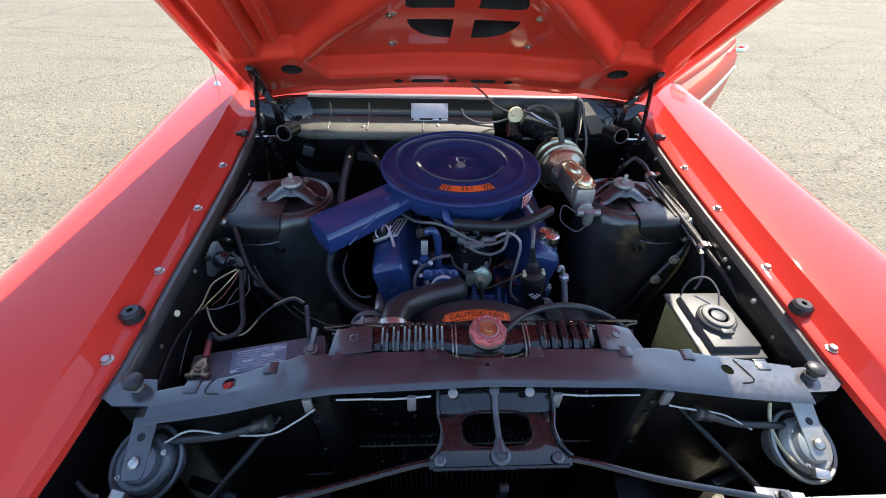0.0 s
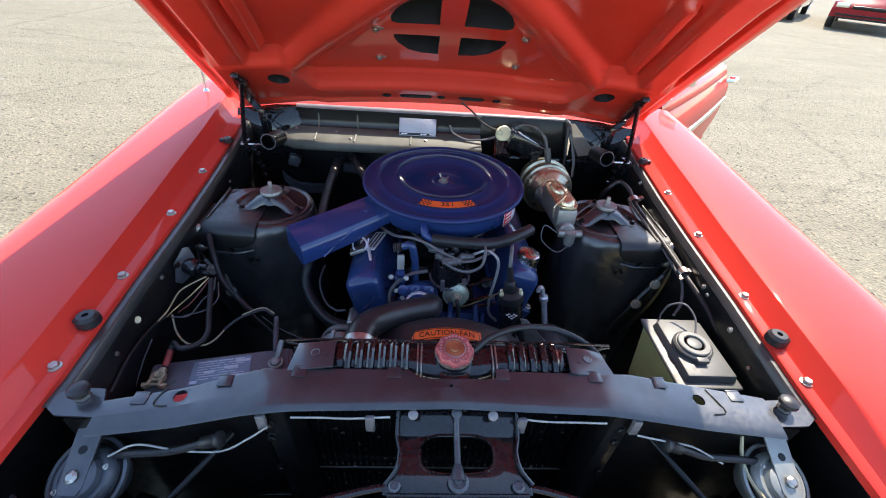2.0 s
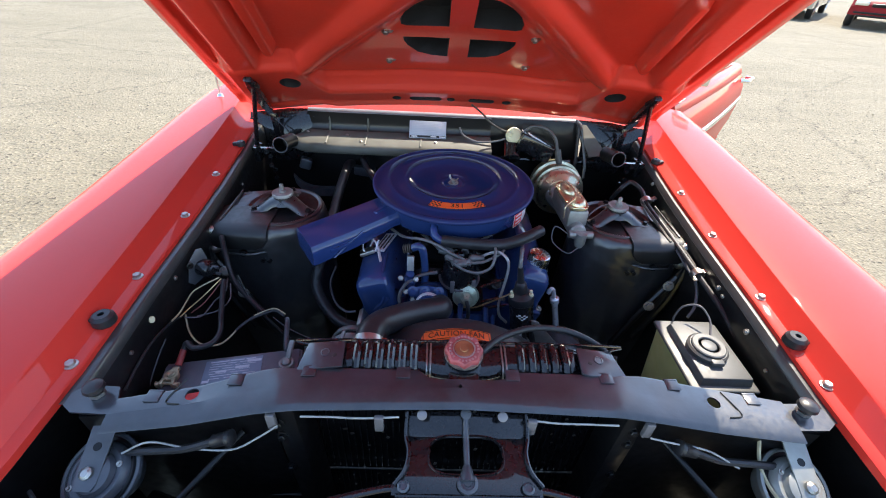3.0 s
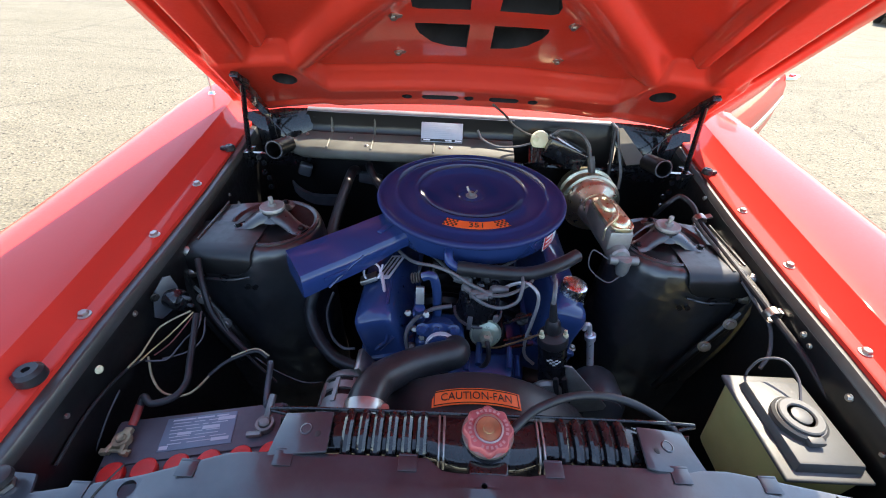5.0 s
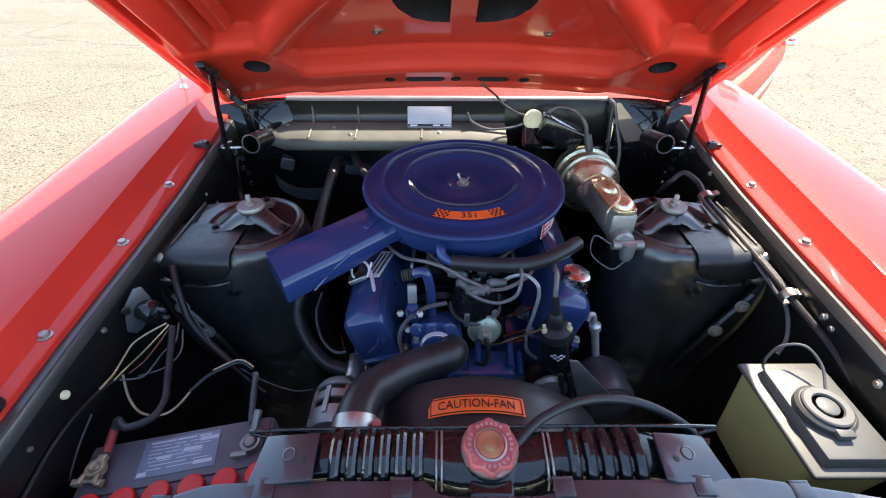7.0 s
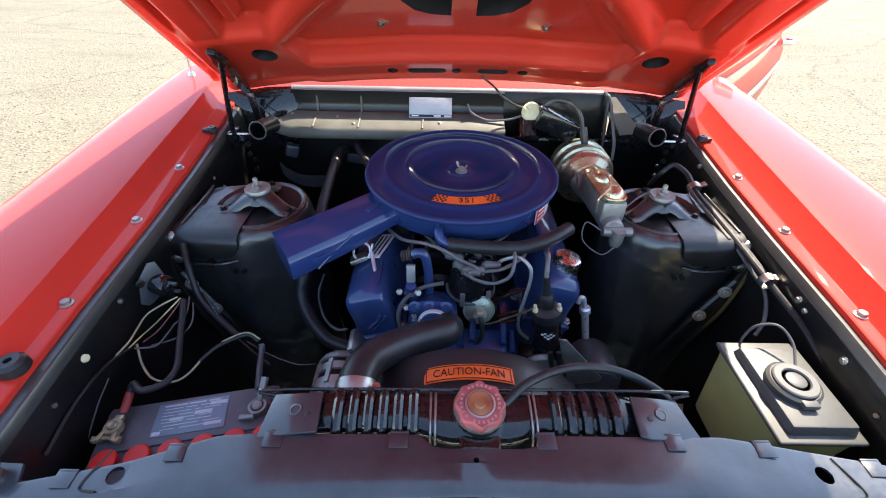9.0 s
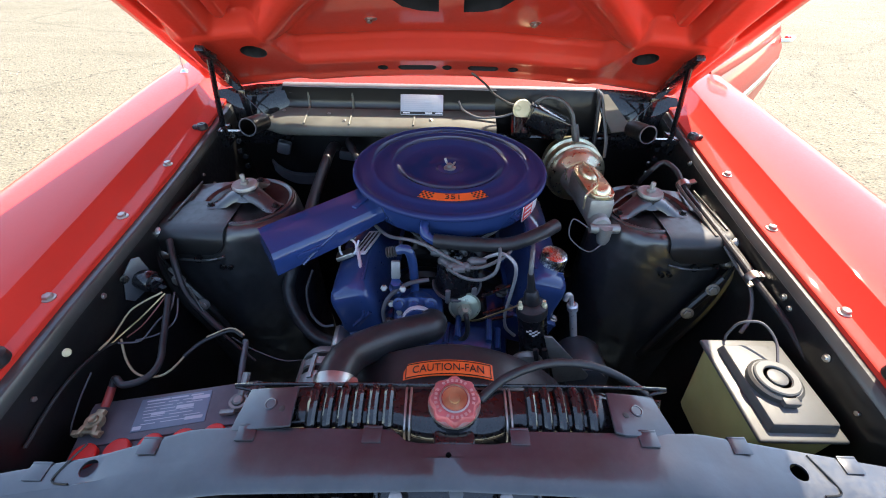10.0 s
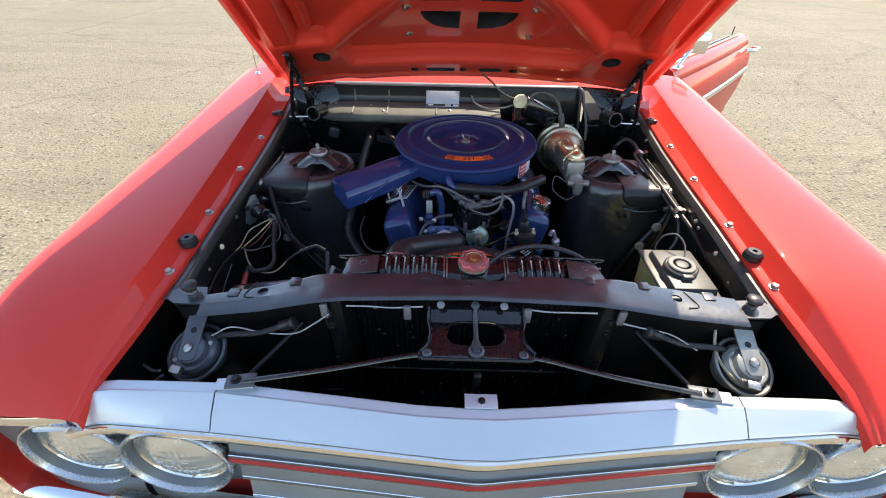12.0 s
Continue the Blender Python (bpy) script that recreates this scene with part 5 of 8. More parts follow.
shell_rows([[(x * 0.56, 3.5, 1.30 - 0.05 * x * x), (x * 0.60, 3.8, 1.14), (x * 0.64, 4.05, 0.99)] for x in np.linspace(-1, 1, 9)], "rear_window", M_GLASS, "dark rear window")
shell_rows([[(x * 0.80, 4.02, 0.985), (x * 0.80, 4.4, 0.975), (x * 0.78, 4.74, 0.94), (x * 0.78, 4.80, 0.80), (x * 0.78, 4.76, 0.42)] for x in np.linspace(-1, 1, 9)], "trunk_lid", M_RED, "red trunk lid and tail panel")
for side in (-1, 1):
    bm = BM()
    for a, b in (((side * 0.67, 1.72, 0.96), (side * 0.585, 2.24, 1.27)), ((side * 0.565, 3.46, 1.26), (side * 0.74, 4.02, 0.98))):
        rod(bm, a, b, 0.026, seg=8)
    part("roof_pillar", bm, M_RED, car)

# ---- engine bay ----
# air cleaner
AC = Vector((0.004, 1.083, 0))
air = empty("air_cleaner", "dark blue round air cleaner with snorkel and orange decal", "air cleaner", at=(AC.x, AC.y, 0.85))
bm = BM()
lathe(bm, (AC.x, AC.y, 0.84), (0, 0, 1), [(0.10, -0.004), (0.16, 0.0), (0.196, 0.004), (0.204, 0.012), (0.206, 0.045), (0.212, 0.055), (0.214, 0.060)], 72)
part("housing", bm, M_BLUEAIR, air, "blue air cleaner housing", angle=50)
bm = BM()
lathe(bm, (AC.x, AC.y, 0.9), (0, 0, 1), [(0.214, -0.003), (0.2195, -0.001), (0.2222, 0.0015), (0.2228, 0.005), (0.2216, 0.0085), (0.2188, 0.0108), (0.2150, 0.0116), (0.2115, 0.0108), (0.2085, 0.0092), (0.204, 0.0082), (0.200, 0.0082), (0.183, 0.0090), (0.179, 0.0108), (0.176, 0.0128), (0.173, 0.0134), (0.169, 0.0128), (0.164, 0.0114), (0.136, 0.0122), (0.1325, 0.0134), (0.129, 0.0152), (0.125, 0.0156), (0.1205, 0.0138), (0.114, 0.0086), (0.105, 0.0056), (0.085, 0.0030), (0.06, 0.0010), (0.044, 0.0022), (0.036, 0.0030), (0.030, 0.0018), (0.024, -0.0022), (0.019, -0.0024), (0.016, 0.0), (0.001, 0.0002)], 96)
lid = part("lid", bm, M_LIDBLUE, air, "dark blue ringed lid", angle=60)
bm = BM()
lathe(bm, (AC.x, AC.y, 0.899), (0, 0, 1), [(0.014, 0), (0.014, 0.003), (0.006, 0.004), (0.006, 0.012), (0.002, 0.014)], 16)
for k in (-1, 1):
    tube(bm, [(AC.x, AC.y, 0.907), (AC.x + k * 0.007, AC.y - k * 0.006, 0.911), (AC.x + k * 0.011, AC.y - k * 0.010, 0.920)], 0.0034, 8, flat=0.6)
part("wing_nut", bm, M_ALU, air, "plated wing nut")


def lid_z(r):
    """Height of the lid's dished ring that carries the decal."""
    return 0.9125 - 0.028 * (r - 0.136)


def ring_patch(bm, r0, r1, a0, a1, n=24):
    loft(bm, [[(AC.x + r * math.sin(a), AC.y - r * math.cos(a), lid_z(r)) for r in (r0, r1)] for a in np.linspace(a0, a1, n)])
    ex = bmesh.ops.extrude_face_region(bm, geom=list(bm.faces))
    for v in [g for g in ex["geom"] if isinstance(g, bmesh.types.BMVert)]:
        v.co.z += 0.0006
    return bm


decal = part("decal", ring_patch(BM(), 0.1365, 0.163, -0.42, 0.50), M_ORANGE, lid, "orange engine size decal", angle=80)
bm = BM()
letters("351", 0.024, frame_of((AC.x + 0.006, AC.y - 0.1495, lid_z(0.1495) + 0.0009), (1, 0, 0), (0, 1, 0.028)), 0.0004, bm)
part("decal_number", bm, M_INK, lid)
for side in (-1, 1):
    bm = BM()
    for i in range(6):
        for j in range(4):
            if (i + j) % 2 == 0:
                a = 0.04 + side * (0.27 + i * 0.032)
                a2 = a + side * 0.030
                r = 0.1378 + j * 0.0062
                vs = [bm.verts.new((AC.x + rr * math.sin(t), AC.y - rr * math.cos(t), lid_z(rr) + 0.0010)) for rr, t in ((r, a), (r, a2), (r + 0.006, a2), (r + 0.006, a))]
                bm.faces.new(vs if side > 0 else vs[::-1])
    part("decal_checks", bm, M_INK, lid, "black checker pattern")
# maker's label on the housing wall
def wall_patch(bm, a0, a1, z0, z1, r=0.2085, n=10):
    loft(bm, [[(AC.x + r * math.sin(a), AC.y - r * math.cos(a), z) for z in (z0, z1)] for a in np.linspace(a0, a1, n)], thick=0.0006)
    return bm
part("label", wall_patch(BM(), 0.83, 1.22, 0.848, 0.893), M_WHITE, air, "white and red maker's label")
part("label_red", wall_patch(BM(), 0.84, 1.02, 0.851, 0.890, 0.2096), M_LABELRED, air)
bm = BM()
for k in range(3):
    wall_patch(bm, 0.86, 0.99, 0.857 + k * 0.011, 0.861 + k * 0.011, 0.2103)
part("label_bar", bm, M_WHITE, air)
# snorkel
bm = BM()
sn = [((-0.372, 0.862), (-0.314, 0.776)), ((-0.27, 0.951), (-0.212, 0.865)), ((-0.195, 1.016), (-0.145, 0.925)), ((-0.12, 1.05), (-0.09, 0.96))]
rows = []
for (a, b), zt, zb in zip(sn, (0.882, 0.884, 0.887, 0.887), (0.826, 0.832, 0.846, 0.850)):
    a, b = Vector((*a, 0)), Vector((*b, 0))
    w = b - a
    e = 0.06
    rows.append([(a.x + w.x * k, a.y + w.y * k, z) for k, z in ((0.0, zb + 0.008), (0.0, zt - 0.008), (e, zt - 0.001), (2 * e, zt), (1 - 2 * e, zt), (1 - e, zt - 0.002), (1.0, zt - 0.010), (1.03, (zt + zb) / 2), (1.0, zb + 0.006), (1 - e, zb), (e, zb))])
loft(bm, rows, closed=True, cap=True)
snk = part("snorkel", bm, M_BLUEAIR, air, "blue intake snorkel", angle=30)
bm = BM()
box(bm, (-0.170, 0.968, 0.887), (0.012, 0.095, 0.006), rot=(0, 0, -30), bevel=0.002)
part("snorkel_seam", bm, M_BLUEAIR, snk)
bm = BM()
d = Vector((0.10, 0.089, 0)).normalized()
tube(bm, [(-0.275, 0.806, 0.835), (-0.245, 0.833, 0.858), (-0.215, 0.862, 0.874)], 0.0028, 6)
box(bm, (-0.262, 0.818, 0.857), (0.05, 0.006, 0.010), rot=(0, 0, 41), bevel=0.002)
part("snorkel_bead", bm, M_BLUEAIR, snk)
# crankcase hose along the housing's front
bm = BM()
tube(bm, [(-0.046, 0.885, 0.882), (-0.046, 0.868, 0.880), (-0.043, 0.858, 0.872), (-0.030, 0.853, 0.864), (-0.018, 0.852, 0.862)], 0.010, 12)
part("breather_elbow", bm, M_BLUEAIR, air)
bm = BM()
tube(bm, [(-0.028, 0.852, 0.863), (0.045, 0.850, 0.858), (0.12, 0.855, 0.855), (0.179, 0.873, 0.866), (0.222, 0.905, 0.868)], 0.0142, 16)
thing("breather_hose", bm, M_RUBBER, "black rubber breather hose below the air cleaner", "hose")

# engine
engine = empty("engine", "blue painted V8 engine with stamped valve covers", "engine", at=(0, 0.95, 0.6))
bm = BM()
box(bm, (0, 1.02, 0.53), (0.34, 0.50, 0.30), bevel=0.03, taper=0.8)
box(bm, (0.01, 0.785, 0.54), (0.22, 0.06, 0.26), bevel=0.02)
part("block", bm, M_BLUE, engine)
bm = BM()
box(bm, (0, 1.02, 0.69), (0.19, 0.42, 0.05), bevel=0.015, taper=0.9)
for y in (0.90, 0.98, 1.1):
    for side in (-1, 1):
        tube(bm, [(0, y, 0.72), (side * 0.06, y, 0.725), (side * 0.12, y + 0.01, 0.69)], 0.022, 10)
box(bm, (0.0, 1.06, 0.79), (0.11, 0.12, 0.10), bevel=0.012)
# Blue like the block, but black here stands in for its shade.
part("intake_manifold", bm, M_BLACK, engine)


def valve_cover(side, y0, y1, cx, cz):
    tilt = side * 17
    m = pose(side * cx, (y0 + y1) / 2, cz, 0, tilt, 0)
    L = y1 - y0
    up = m.to_3x3() @ Vector((0, 0, 1))
    prof = [(-0.046, -0.052), (-0.045, -0.02), (-0.043, 0.02), (-0.040, 0.036), (-0.033, 0.047), (-0.022, 0.052), (0.0, 0.0535), (0.022, 0.052), (0.033, 0.047), (0.040, 0.036), (0.043, 0.02), (0.045, -0.02), (0.046, -0.052)]
    bm = BM()
    rows = []
    for k, g, d in ((0.0, 0.60, 0.040), (0.001, 0.74, 0.026), (0.004, 0.84, 0.015), (0.010, 0.92, 0.008), (0.018, 0.97, 0.003), (0.03, 1.0, 0.0), (L - 0.03, 1.0, 0.0), (L - 0.012, 0.95, 0.004), (L, 0.86, 0.012)):
        rows.append([m @ Vector((x * (g if z > -0.04 else max(g, 0.93)), k - L / 2, min(z, 0.0535 - d - 0.15 * abs(x) * (1 - g)))) for x, z in prof])
    loft(bm, rows, cap=True)
    v = part("valve_cover", bm, M_BLUE, engine, "glossy blue stamped valve cover", angle=50)
    bm = BM()
    box(bm, m @ Vector((0, 0, -0.054)), (0.112, L + 0.016, 0.010), rot=(0, tilt, 0), bevel=0.004)
    part("cover_flange", bm, M_BLUE, v)
    # pressed chevron on the front and a step along the inner side
    for pts in (((0.012, 0.030, 0.026), (0.018, 0.000, -0.004), (-0.014, 0.000, -0.030)), ((0.030, 0.002, -0.004), (-0.008, 0.000, -0.032))):
        part("pressed_rib", tube(BM(), [m @ Vector((x * side * -1, -L / 2 + dy - 0.001, z)) for x, dy, z in pts], 0.0044, 6, n=4), M_BLUE, v)
    part("pressed_rib", tube(BM(), [m @ Vector((-side * 0.030, -L / 2 + 0.035, 0.047)), m @ Vector((-side * 0.030, L / 2 - 0.03, 0.047))], 0.004, 6), M_BLUE, v)
    for k in (-0.5, 0.0, 0.5):
        for e in (-1, 1):
            part("cover_bolt", hexbolt(BM(), m @ Vector((e * 0.051, k * (L - 0.02), -0.049)), up, 0.006), M_STEEL if k == -0.5 else M_BLUE, v)
    bm = BM()
    box(bm, (side * (cx - 0.016), (y0 + y1) / 2 + 0.005, cz - 0.105), (0.11, L - 0.01, 0.09), rot=(0, tilt, 0), bevel=0.012)
    part("cylinder_head", bm, M_BLUE, engine)
    return v


vc_l = valve_cover(-1, 0.755, 1.10, 0.176, 0.757)
vc_r = valve_cover(1, 0.805, 1.15, 0.196, 0.748)
# slotted plate, throttle spring and stay on the passenger cover
bm = BM()
box(bm, (-0.168, 0.902, 0.817), (0.034, 0.085, 0.003), rot=(0, -17, -18), bevel=0.001)
plate = part("cover_plate", bm, M_BRIGHT, vc_l, "bright slotted plate")
for k in (-1, 0, 1):
    part("plate_slot", box(BM(), (-0.168 + 0.009 * k, 0.902 - 0.003 * k, 0.8195 + 0.0028 * k), (0.003, 0.066, 0.0012), rot=(0, -17, -18)), M_INK, plate)
ring = [(-0.203 + 0.017 * math.cos(a), 0.872 + 0.014 * math.sin(a), 0.825 + 0.012 * math.sin(a)) for a in np.linspace(0, 6.0, 15)]
part("spring_wire", tube(BM(), ring + [(-0.182, 0.885, 0.835)], 0.0024, 6), M_BRIGHT, vc_l, "bright wire loop")
part("spring_anchor", box(BM(), (-0.209, 0.866, 0.812), (0.036, 0.028, 0.010), rot=(-12, -17, 12), bevel=0.002), M_STEEL, vc_l)
bm = BM()
rod(bm, (-0.183, 0.872, 0.824), (-0.167, 0.812, 0.805), 0.0038)
rod(bm, (-0.1685, 0.818, 0.807), (-0.165, 0.800, 0.798), 0.0065, seg=8)
part("cover_stay", bm, M_BRIGHT, vc_l, "bright stay rod")
# oil filler cap on the driver cover
bm = BM()
lathe(bm, (0.216, 0.872, 0.776), (0.14, -0.02, 1), [(0.030, 0), (0.0335, 0.001), (0.0335, 0.0035), (0.0285, 0.005), (0.0280, 0.040), (0.0265, 0.0445), (0.023, 0.046), (0.012, 0.0465)], 40)
cap = part("oil_cap", bm, M_CAP, vc_r, "chrome oil filler cap", angle=30)

# thermostat housing, water pump, timing cover
bm = BM()
box(bm, (-0.055, 0.800, 0.705), (0.10, 0.09, 0.09), bevel=0.015)
lathe(bm, (-0.055, 0.765, 0.752), (0.0, -0.8, 0.35), [(0.034, -0.03), (0.034, 0.0), (0.029, 0.006), (0.025, 0.014), (0.025, 0.05)], 24)
part("thermostat_housing", bm, M_BLUE, engine, angle=50)
part("housing_lug", prism(BM(), ellipse(0.040, 0.016, 28), frame_of((-0.060, 0.768, 0.774), (1, 0.02, 0.02), (0, 0.45, 0.9)), 0.010, bevel=0.002), M_BLUE, engine)
for x in (-0.062, -0.030, -0.090):
    part("housing_bolt", hexbolt(BM(), (x, 0.760, 0.780), (0, -0.8, 0.5), 0.0085, 0.008), M_BLUE, engine)
part("hose_clamp", lathe(BM(), (-0.054, 0.742, 0.762), (0.05, -0.85, 0.15), [(0.0285, 0.0), (0.0295, 0.001), (0.0295, 0.011), (0.0285, 0.012)], 28, close=False), M_BRIGHT, engine, "bright hose clamp")
bm = BM()
tube(bm, [(-0.094, 0.822, 0.860), (-0.082, 0.820, 0.866), (-0.072, 0.818, 0.860), (-0.066, 0.815, 0.832), (-0.064, 0.815, 0.79), (-0.064, 0.815, 0.75)], 0.0095, 12)
el = part("bypass_elbow", bm, M_BLUE, engine, "blue bypass elbow")
for k in range(4):
    part("hose_rib", lathe(BM(), (-0.098 - 0.005 * k, 0.8225, 0.8585 - 0.001 * k), (-1, 0.05, -0.2), [(0.0095, 0), (0.0115, 0.001), (0.0095, 0.003)], 14), M_STEEL, el)
part("choke_block", box(BM(), (-0.098, 0.802, 0.830), (0.017, 0.012, 0.036), rot=(-20, 0, 2), bevel=0.0025), M_ALU, engine, "bare cast block")
part("vacuum_switch", lathe(BM(), (-0.098, 0.80, 0.770), (0, -0.25, 1), [(0.012, 0), (0.012, 0.012), (0.015, 0.014), (0.015, 0.022), (0.010, 0.026), (0.010, 0.040)], 14), M_BLUE, engine)
part("vacuum_switch", lathe(BM(), (-0.118, 0.79, 0.74), (0.1, -0.4, 1), [(0.010, 0), (0.010, 0.016), (0.007, 0.02), (0.007, 0.03)], 12), M_BLUE, engine)
for x, y, z in ((-0.108, 0.775, 0.765), (-0.092, 0.772, 0.745), (-0.120, 0.782, 0.80), (-0.085, 0.785, 0.795)):
    part("brass_fitting", lathe(BM(), (x, y, z), (0.1, -0.7, 0.6), [(0.007, 0), (0.007, 0.008), (0.0045, 0.010), (0.0045, 0.018)], 6), M_STEEL, engine)
part("small_pipe", tube(BM(), [(-0.035, 0.805, 0.803), (-0.075, 0.795, 0.80), (-0.108, 0.778, 0.785), (-0.122, 0.762, 0.760), (-0.117, 0.748, 0.728), (-0.11, 0.742, 0.70)], 0.0042, 8), M_WIRE, engine, "thin grey vacuum pipe")
bm = BM()
box(bm, (0.03, 0.755, 0.645), (0.13, 0.06, 0.10), bevel=0.012)
box(bm, (0.055, 0.735, 0.672), (0.075, 0.03, 0.022), rot=(24, 4, -4), bevel=0.005)
lathe(bm, (0.0, 0.74, 0.59), (0, -1, 0), [(0.06, 0), (0.055, 0.03), (0.03, 0.06), (0.03, 0.09)], 24)
part("water_pump", bm, M_BLUE, engine)
for x, z in ((0.0, 0.695), (0.022, 0.715), (0.085, 0.705), (0.105, 0.68)):
    part("pump_bolt", rod(BM(), (x, 0.735, z), (x + 0.004, 0.785, z + 0.004), 0.0065, seg=8), M_BLUE, engine)
for p, q in (((0.075, 0.79, 0.725), (0.125, 0.80, 0.735)), ((0.085, 0.79, 0.705), (0.14, 0.80, 0.71)), ((0.07, 0.80, 0.765), (0.13, 0.82, 0.775))):
    part("front_rod", rod(BM(), p, q, 0.004, seg=8), M_GLOSSBLACK, engine)
part("pump_boss", lathe(BM(), (0.112, 0.825, 0.755), (0.1, -0.6, 0.8), [(0.014, 0), (0.014, 0.008), (0.008, 0.010), (0.008, 0.016)], 8), M_BLACK, engine)

# distributor
dist = empty("distributor", "black distributor with plug leads and vacuum canister", "distributor", at=(0.022, 0.845, 0.70))
DC = Vector((0.022, 0.845, 0.0))
part("distributor_base", lathe(BM(), DC + Vector((0, 0, 0.66)), (0, -0.05, 1), [(0.028, 0), (0.030, 0.04), (0.040, 0.055), (0.0445, 0.06), (0.0445, 0.098), (0.042, 0.10)], 32), M_GLOSSBLACK, dist, "black distributor base")
bm = BM()
lathe(bm, DC + Vector((0, 0, 0.758)), (0, -0.05, 1), [(0.046, 0), (0.047, 0.004), (0.046, 0.014), (0.043, 0.018), (0.042, 0.048), (0.038, 0.055), (0.015, 0.058)], 32)
body = part("cap", bm, M_GLOSSBLACK, dist, "black distributor cap")
towers = []
for k in range(8):
    a = radians(45 * k + 22)
    p = DC + Vector((0.031 * math.cos(a), 0.031 * math.sin(a) - 0.003, 0.808))
    towers.append(p)
    part("terminal_tower", lathe(BM(), p, (0.1 * math.cos(a), 0.1 * math.sin(a), 1), [(0.0095, 0), (0.0095, 0.016), (0.007, 0.020)], 12), M_GLOSSBLACK, body)
towers.append(DC + Vector((0, -0.003, 0.812)))
part("terminal_tower", lathe(BM(), towers[-1], (0, 0, 1), [(0.0095, 0), (0.0095, 0.02), (0.006, 0.024)], 12), M_GLOSSBLACK, body)
bm = BM()
tube(bm, [DC + Vector((0.049 * math.sin(a), -0.049 * math.cos(a), 0.758 - 0.004 * math.cos(a))) for a in np.linspace(-1.7, 1.7, 13)], 0.0032, 8)
part("cap_band", bm, M_WIRE, dist)
part("cap_clip", box(BM(), (0.003, 0.797, 0.765), (0.010, 0.007, 0.036), rot=(4, 0, 0), bevel=0.002), M_GREY, dist)
part("cap_clip", box(BM(), (0.055, 0.806, 0.765), (0.010, 0.007, 0.034), rot=(4, 0, 30), bevel=0.002), M_GREY, dist)
CD = Vector((0.0, -1, 0.27)).normalized()
CP = Vector((0.038, 0.796, 0.738))
bm = BM()
lathe(bm, CP, CD, [(0.010, -0.02), (0.012, -0.008), (0.027, -0.006), (0.032, -0.003), (0.033, 0.000), (0.0322, 0.002), (0.0302, 0.0022), (0.0285, 0.0008), (0.020, 0.0055), (0.0135, 0.0085)], 44)
vac = part("vacuum_canister", bm, M_CAN, dist, "pale green zinc vacuum canister", angle=50)
part("canister_nut", lathe(BM(), CP + CD * 0.008, CD, [(0.0135, 0), (0.0135, 0.018), (0.0115, 0.020), (0.009, 0.024)], 6), M_CAN, vac, angle=25)
e = CP + CD * 0.032
bm = BM()
tube(bm, [e - CD * 0.004, e + CD * 0.006 + Vector((0.002, 0, -0.004)), (0.043, 0.752, 0.722), (0.038, 0.748, 0.700), (0.014, 0.745, 0.684), (-0.03, 0.742, 0.675), (-0.07, 0.745, 0.67)], 0.0052, 10)
thing("vacuum_hose", bm, M_RUBBER, "thin black vacuum hose on the canister", "hose")

# plug leads: the boot's tower, the way it points, and the run of the lead
lead_group = "spark plug leads"
LEADS = [
    (4, (0.75, -0.65), [(0.006, 0.803, 0.831), (0.030, 0.796, 0.819), (0.062, 0.794, 0.814), (0.090, 0.798, 0.828), (0.099, 0.812, 0.850), (0.102, 0.838, 0.856), (0.11, 0.90, 0.83)]),
    (5, (1, -0.25), [(0.050, 0.812, 0.829), (0.075, 0.812, 0.834), (0.105, 0.822, 0.846), (0.125, 0.846, 0.846), (0.15, 0.92, 0.82)]),
    (6, (-1, -0.35), [(0.030, 0.812, 0.836), (-0.005, 0.826, 0.846), (-0.035, 0.838, 0.858), (-0.072, 0.846, 0.868), (-0.12, 0.885, 0.848), (-0.16, 0.95, 0.83)]),
    (3, (-1, 0.2), [(-0.03, 0.86, 0.830), (-0.07, 0.92, 0.83), (-0.14, 1.02, 0.81)]),
    (7, (1, 0.1), [(0.085, 0.838, 0.838), (0.108, 0.828, 0.852), (0.126, 0.806, 0.850), (0.132, 0.800, 0.826), (0.128, 0.798, 0.775), (0.122, 0.796, 0.720), (0.127, 0.792, 0.682), (0.148, 0.788, 0.66)]),
    (1, (0.4, 1), [(0.06, 0.89, 0.835), (0.10, 0.93, 0.83), (0.16, 1.05, 0.79)]),
]
for k, way, pts in LEADS:
    w = Vector((*way, 0.05)).normalized()
    t0 = towers[k] + Vector((0, 0, 0.020))
    bm = BM()
    tube(bm, [t0 + w * 0.012] + pts, 0.0036, 8)
    ld = thing("plug_lead", bm, M_PIPE if k == 7 else M_LEAD, "grey spark plug lead with a rubber boot", "wire", group=lead_group)
    bm = BM()
    tube(bm, [t0 - Vector((0, 0, 0.010)), t0 - w * 0.003 + Vector((0, 0, 0.002)), t0 + w * 0.014, t0 + w * 0.026], 0.0098, 12, ends=0.0075)
    part("boot", bm, M_LEAD, ld, "dark grey rubber boot")

# ignition coil
coil = empty("ignition_coil", "black ignition coil with a printed emblem", "ignition coil", at=(0.19, 0.765, 0.60))
COIL_D = Vector((-0.16, 0.08, 1)).normalized()
COIL_B = Vector((0.193, 0.757, 0.600))
bm = BM()
lathe(bm, COIL_B, COIL_D, [(0.026, 0), (0.029, 0.004), (0.029, 0.155), (0.027, 0.158)], 32)
part("can", bm, M_GLOSSBLACK, coil)
bm = BM()
lathe(bm, COIL_B + COIL_D * 0.155, COIL_D, [(0.029, 0), (0.0305, 0.002), (0.0305, 0.016), (0.029, 0.020), (0.026, 0.022), (0.020, 0.026), (0.014, 0.030)], 32)
lathe(bm, COIL_B + COIL_D * 0.182, COIL_D, [(0.0155, 0), (0.0165, 0.006), (0.014, 0.024), (0.010, 0.030)], 18)
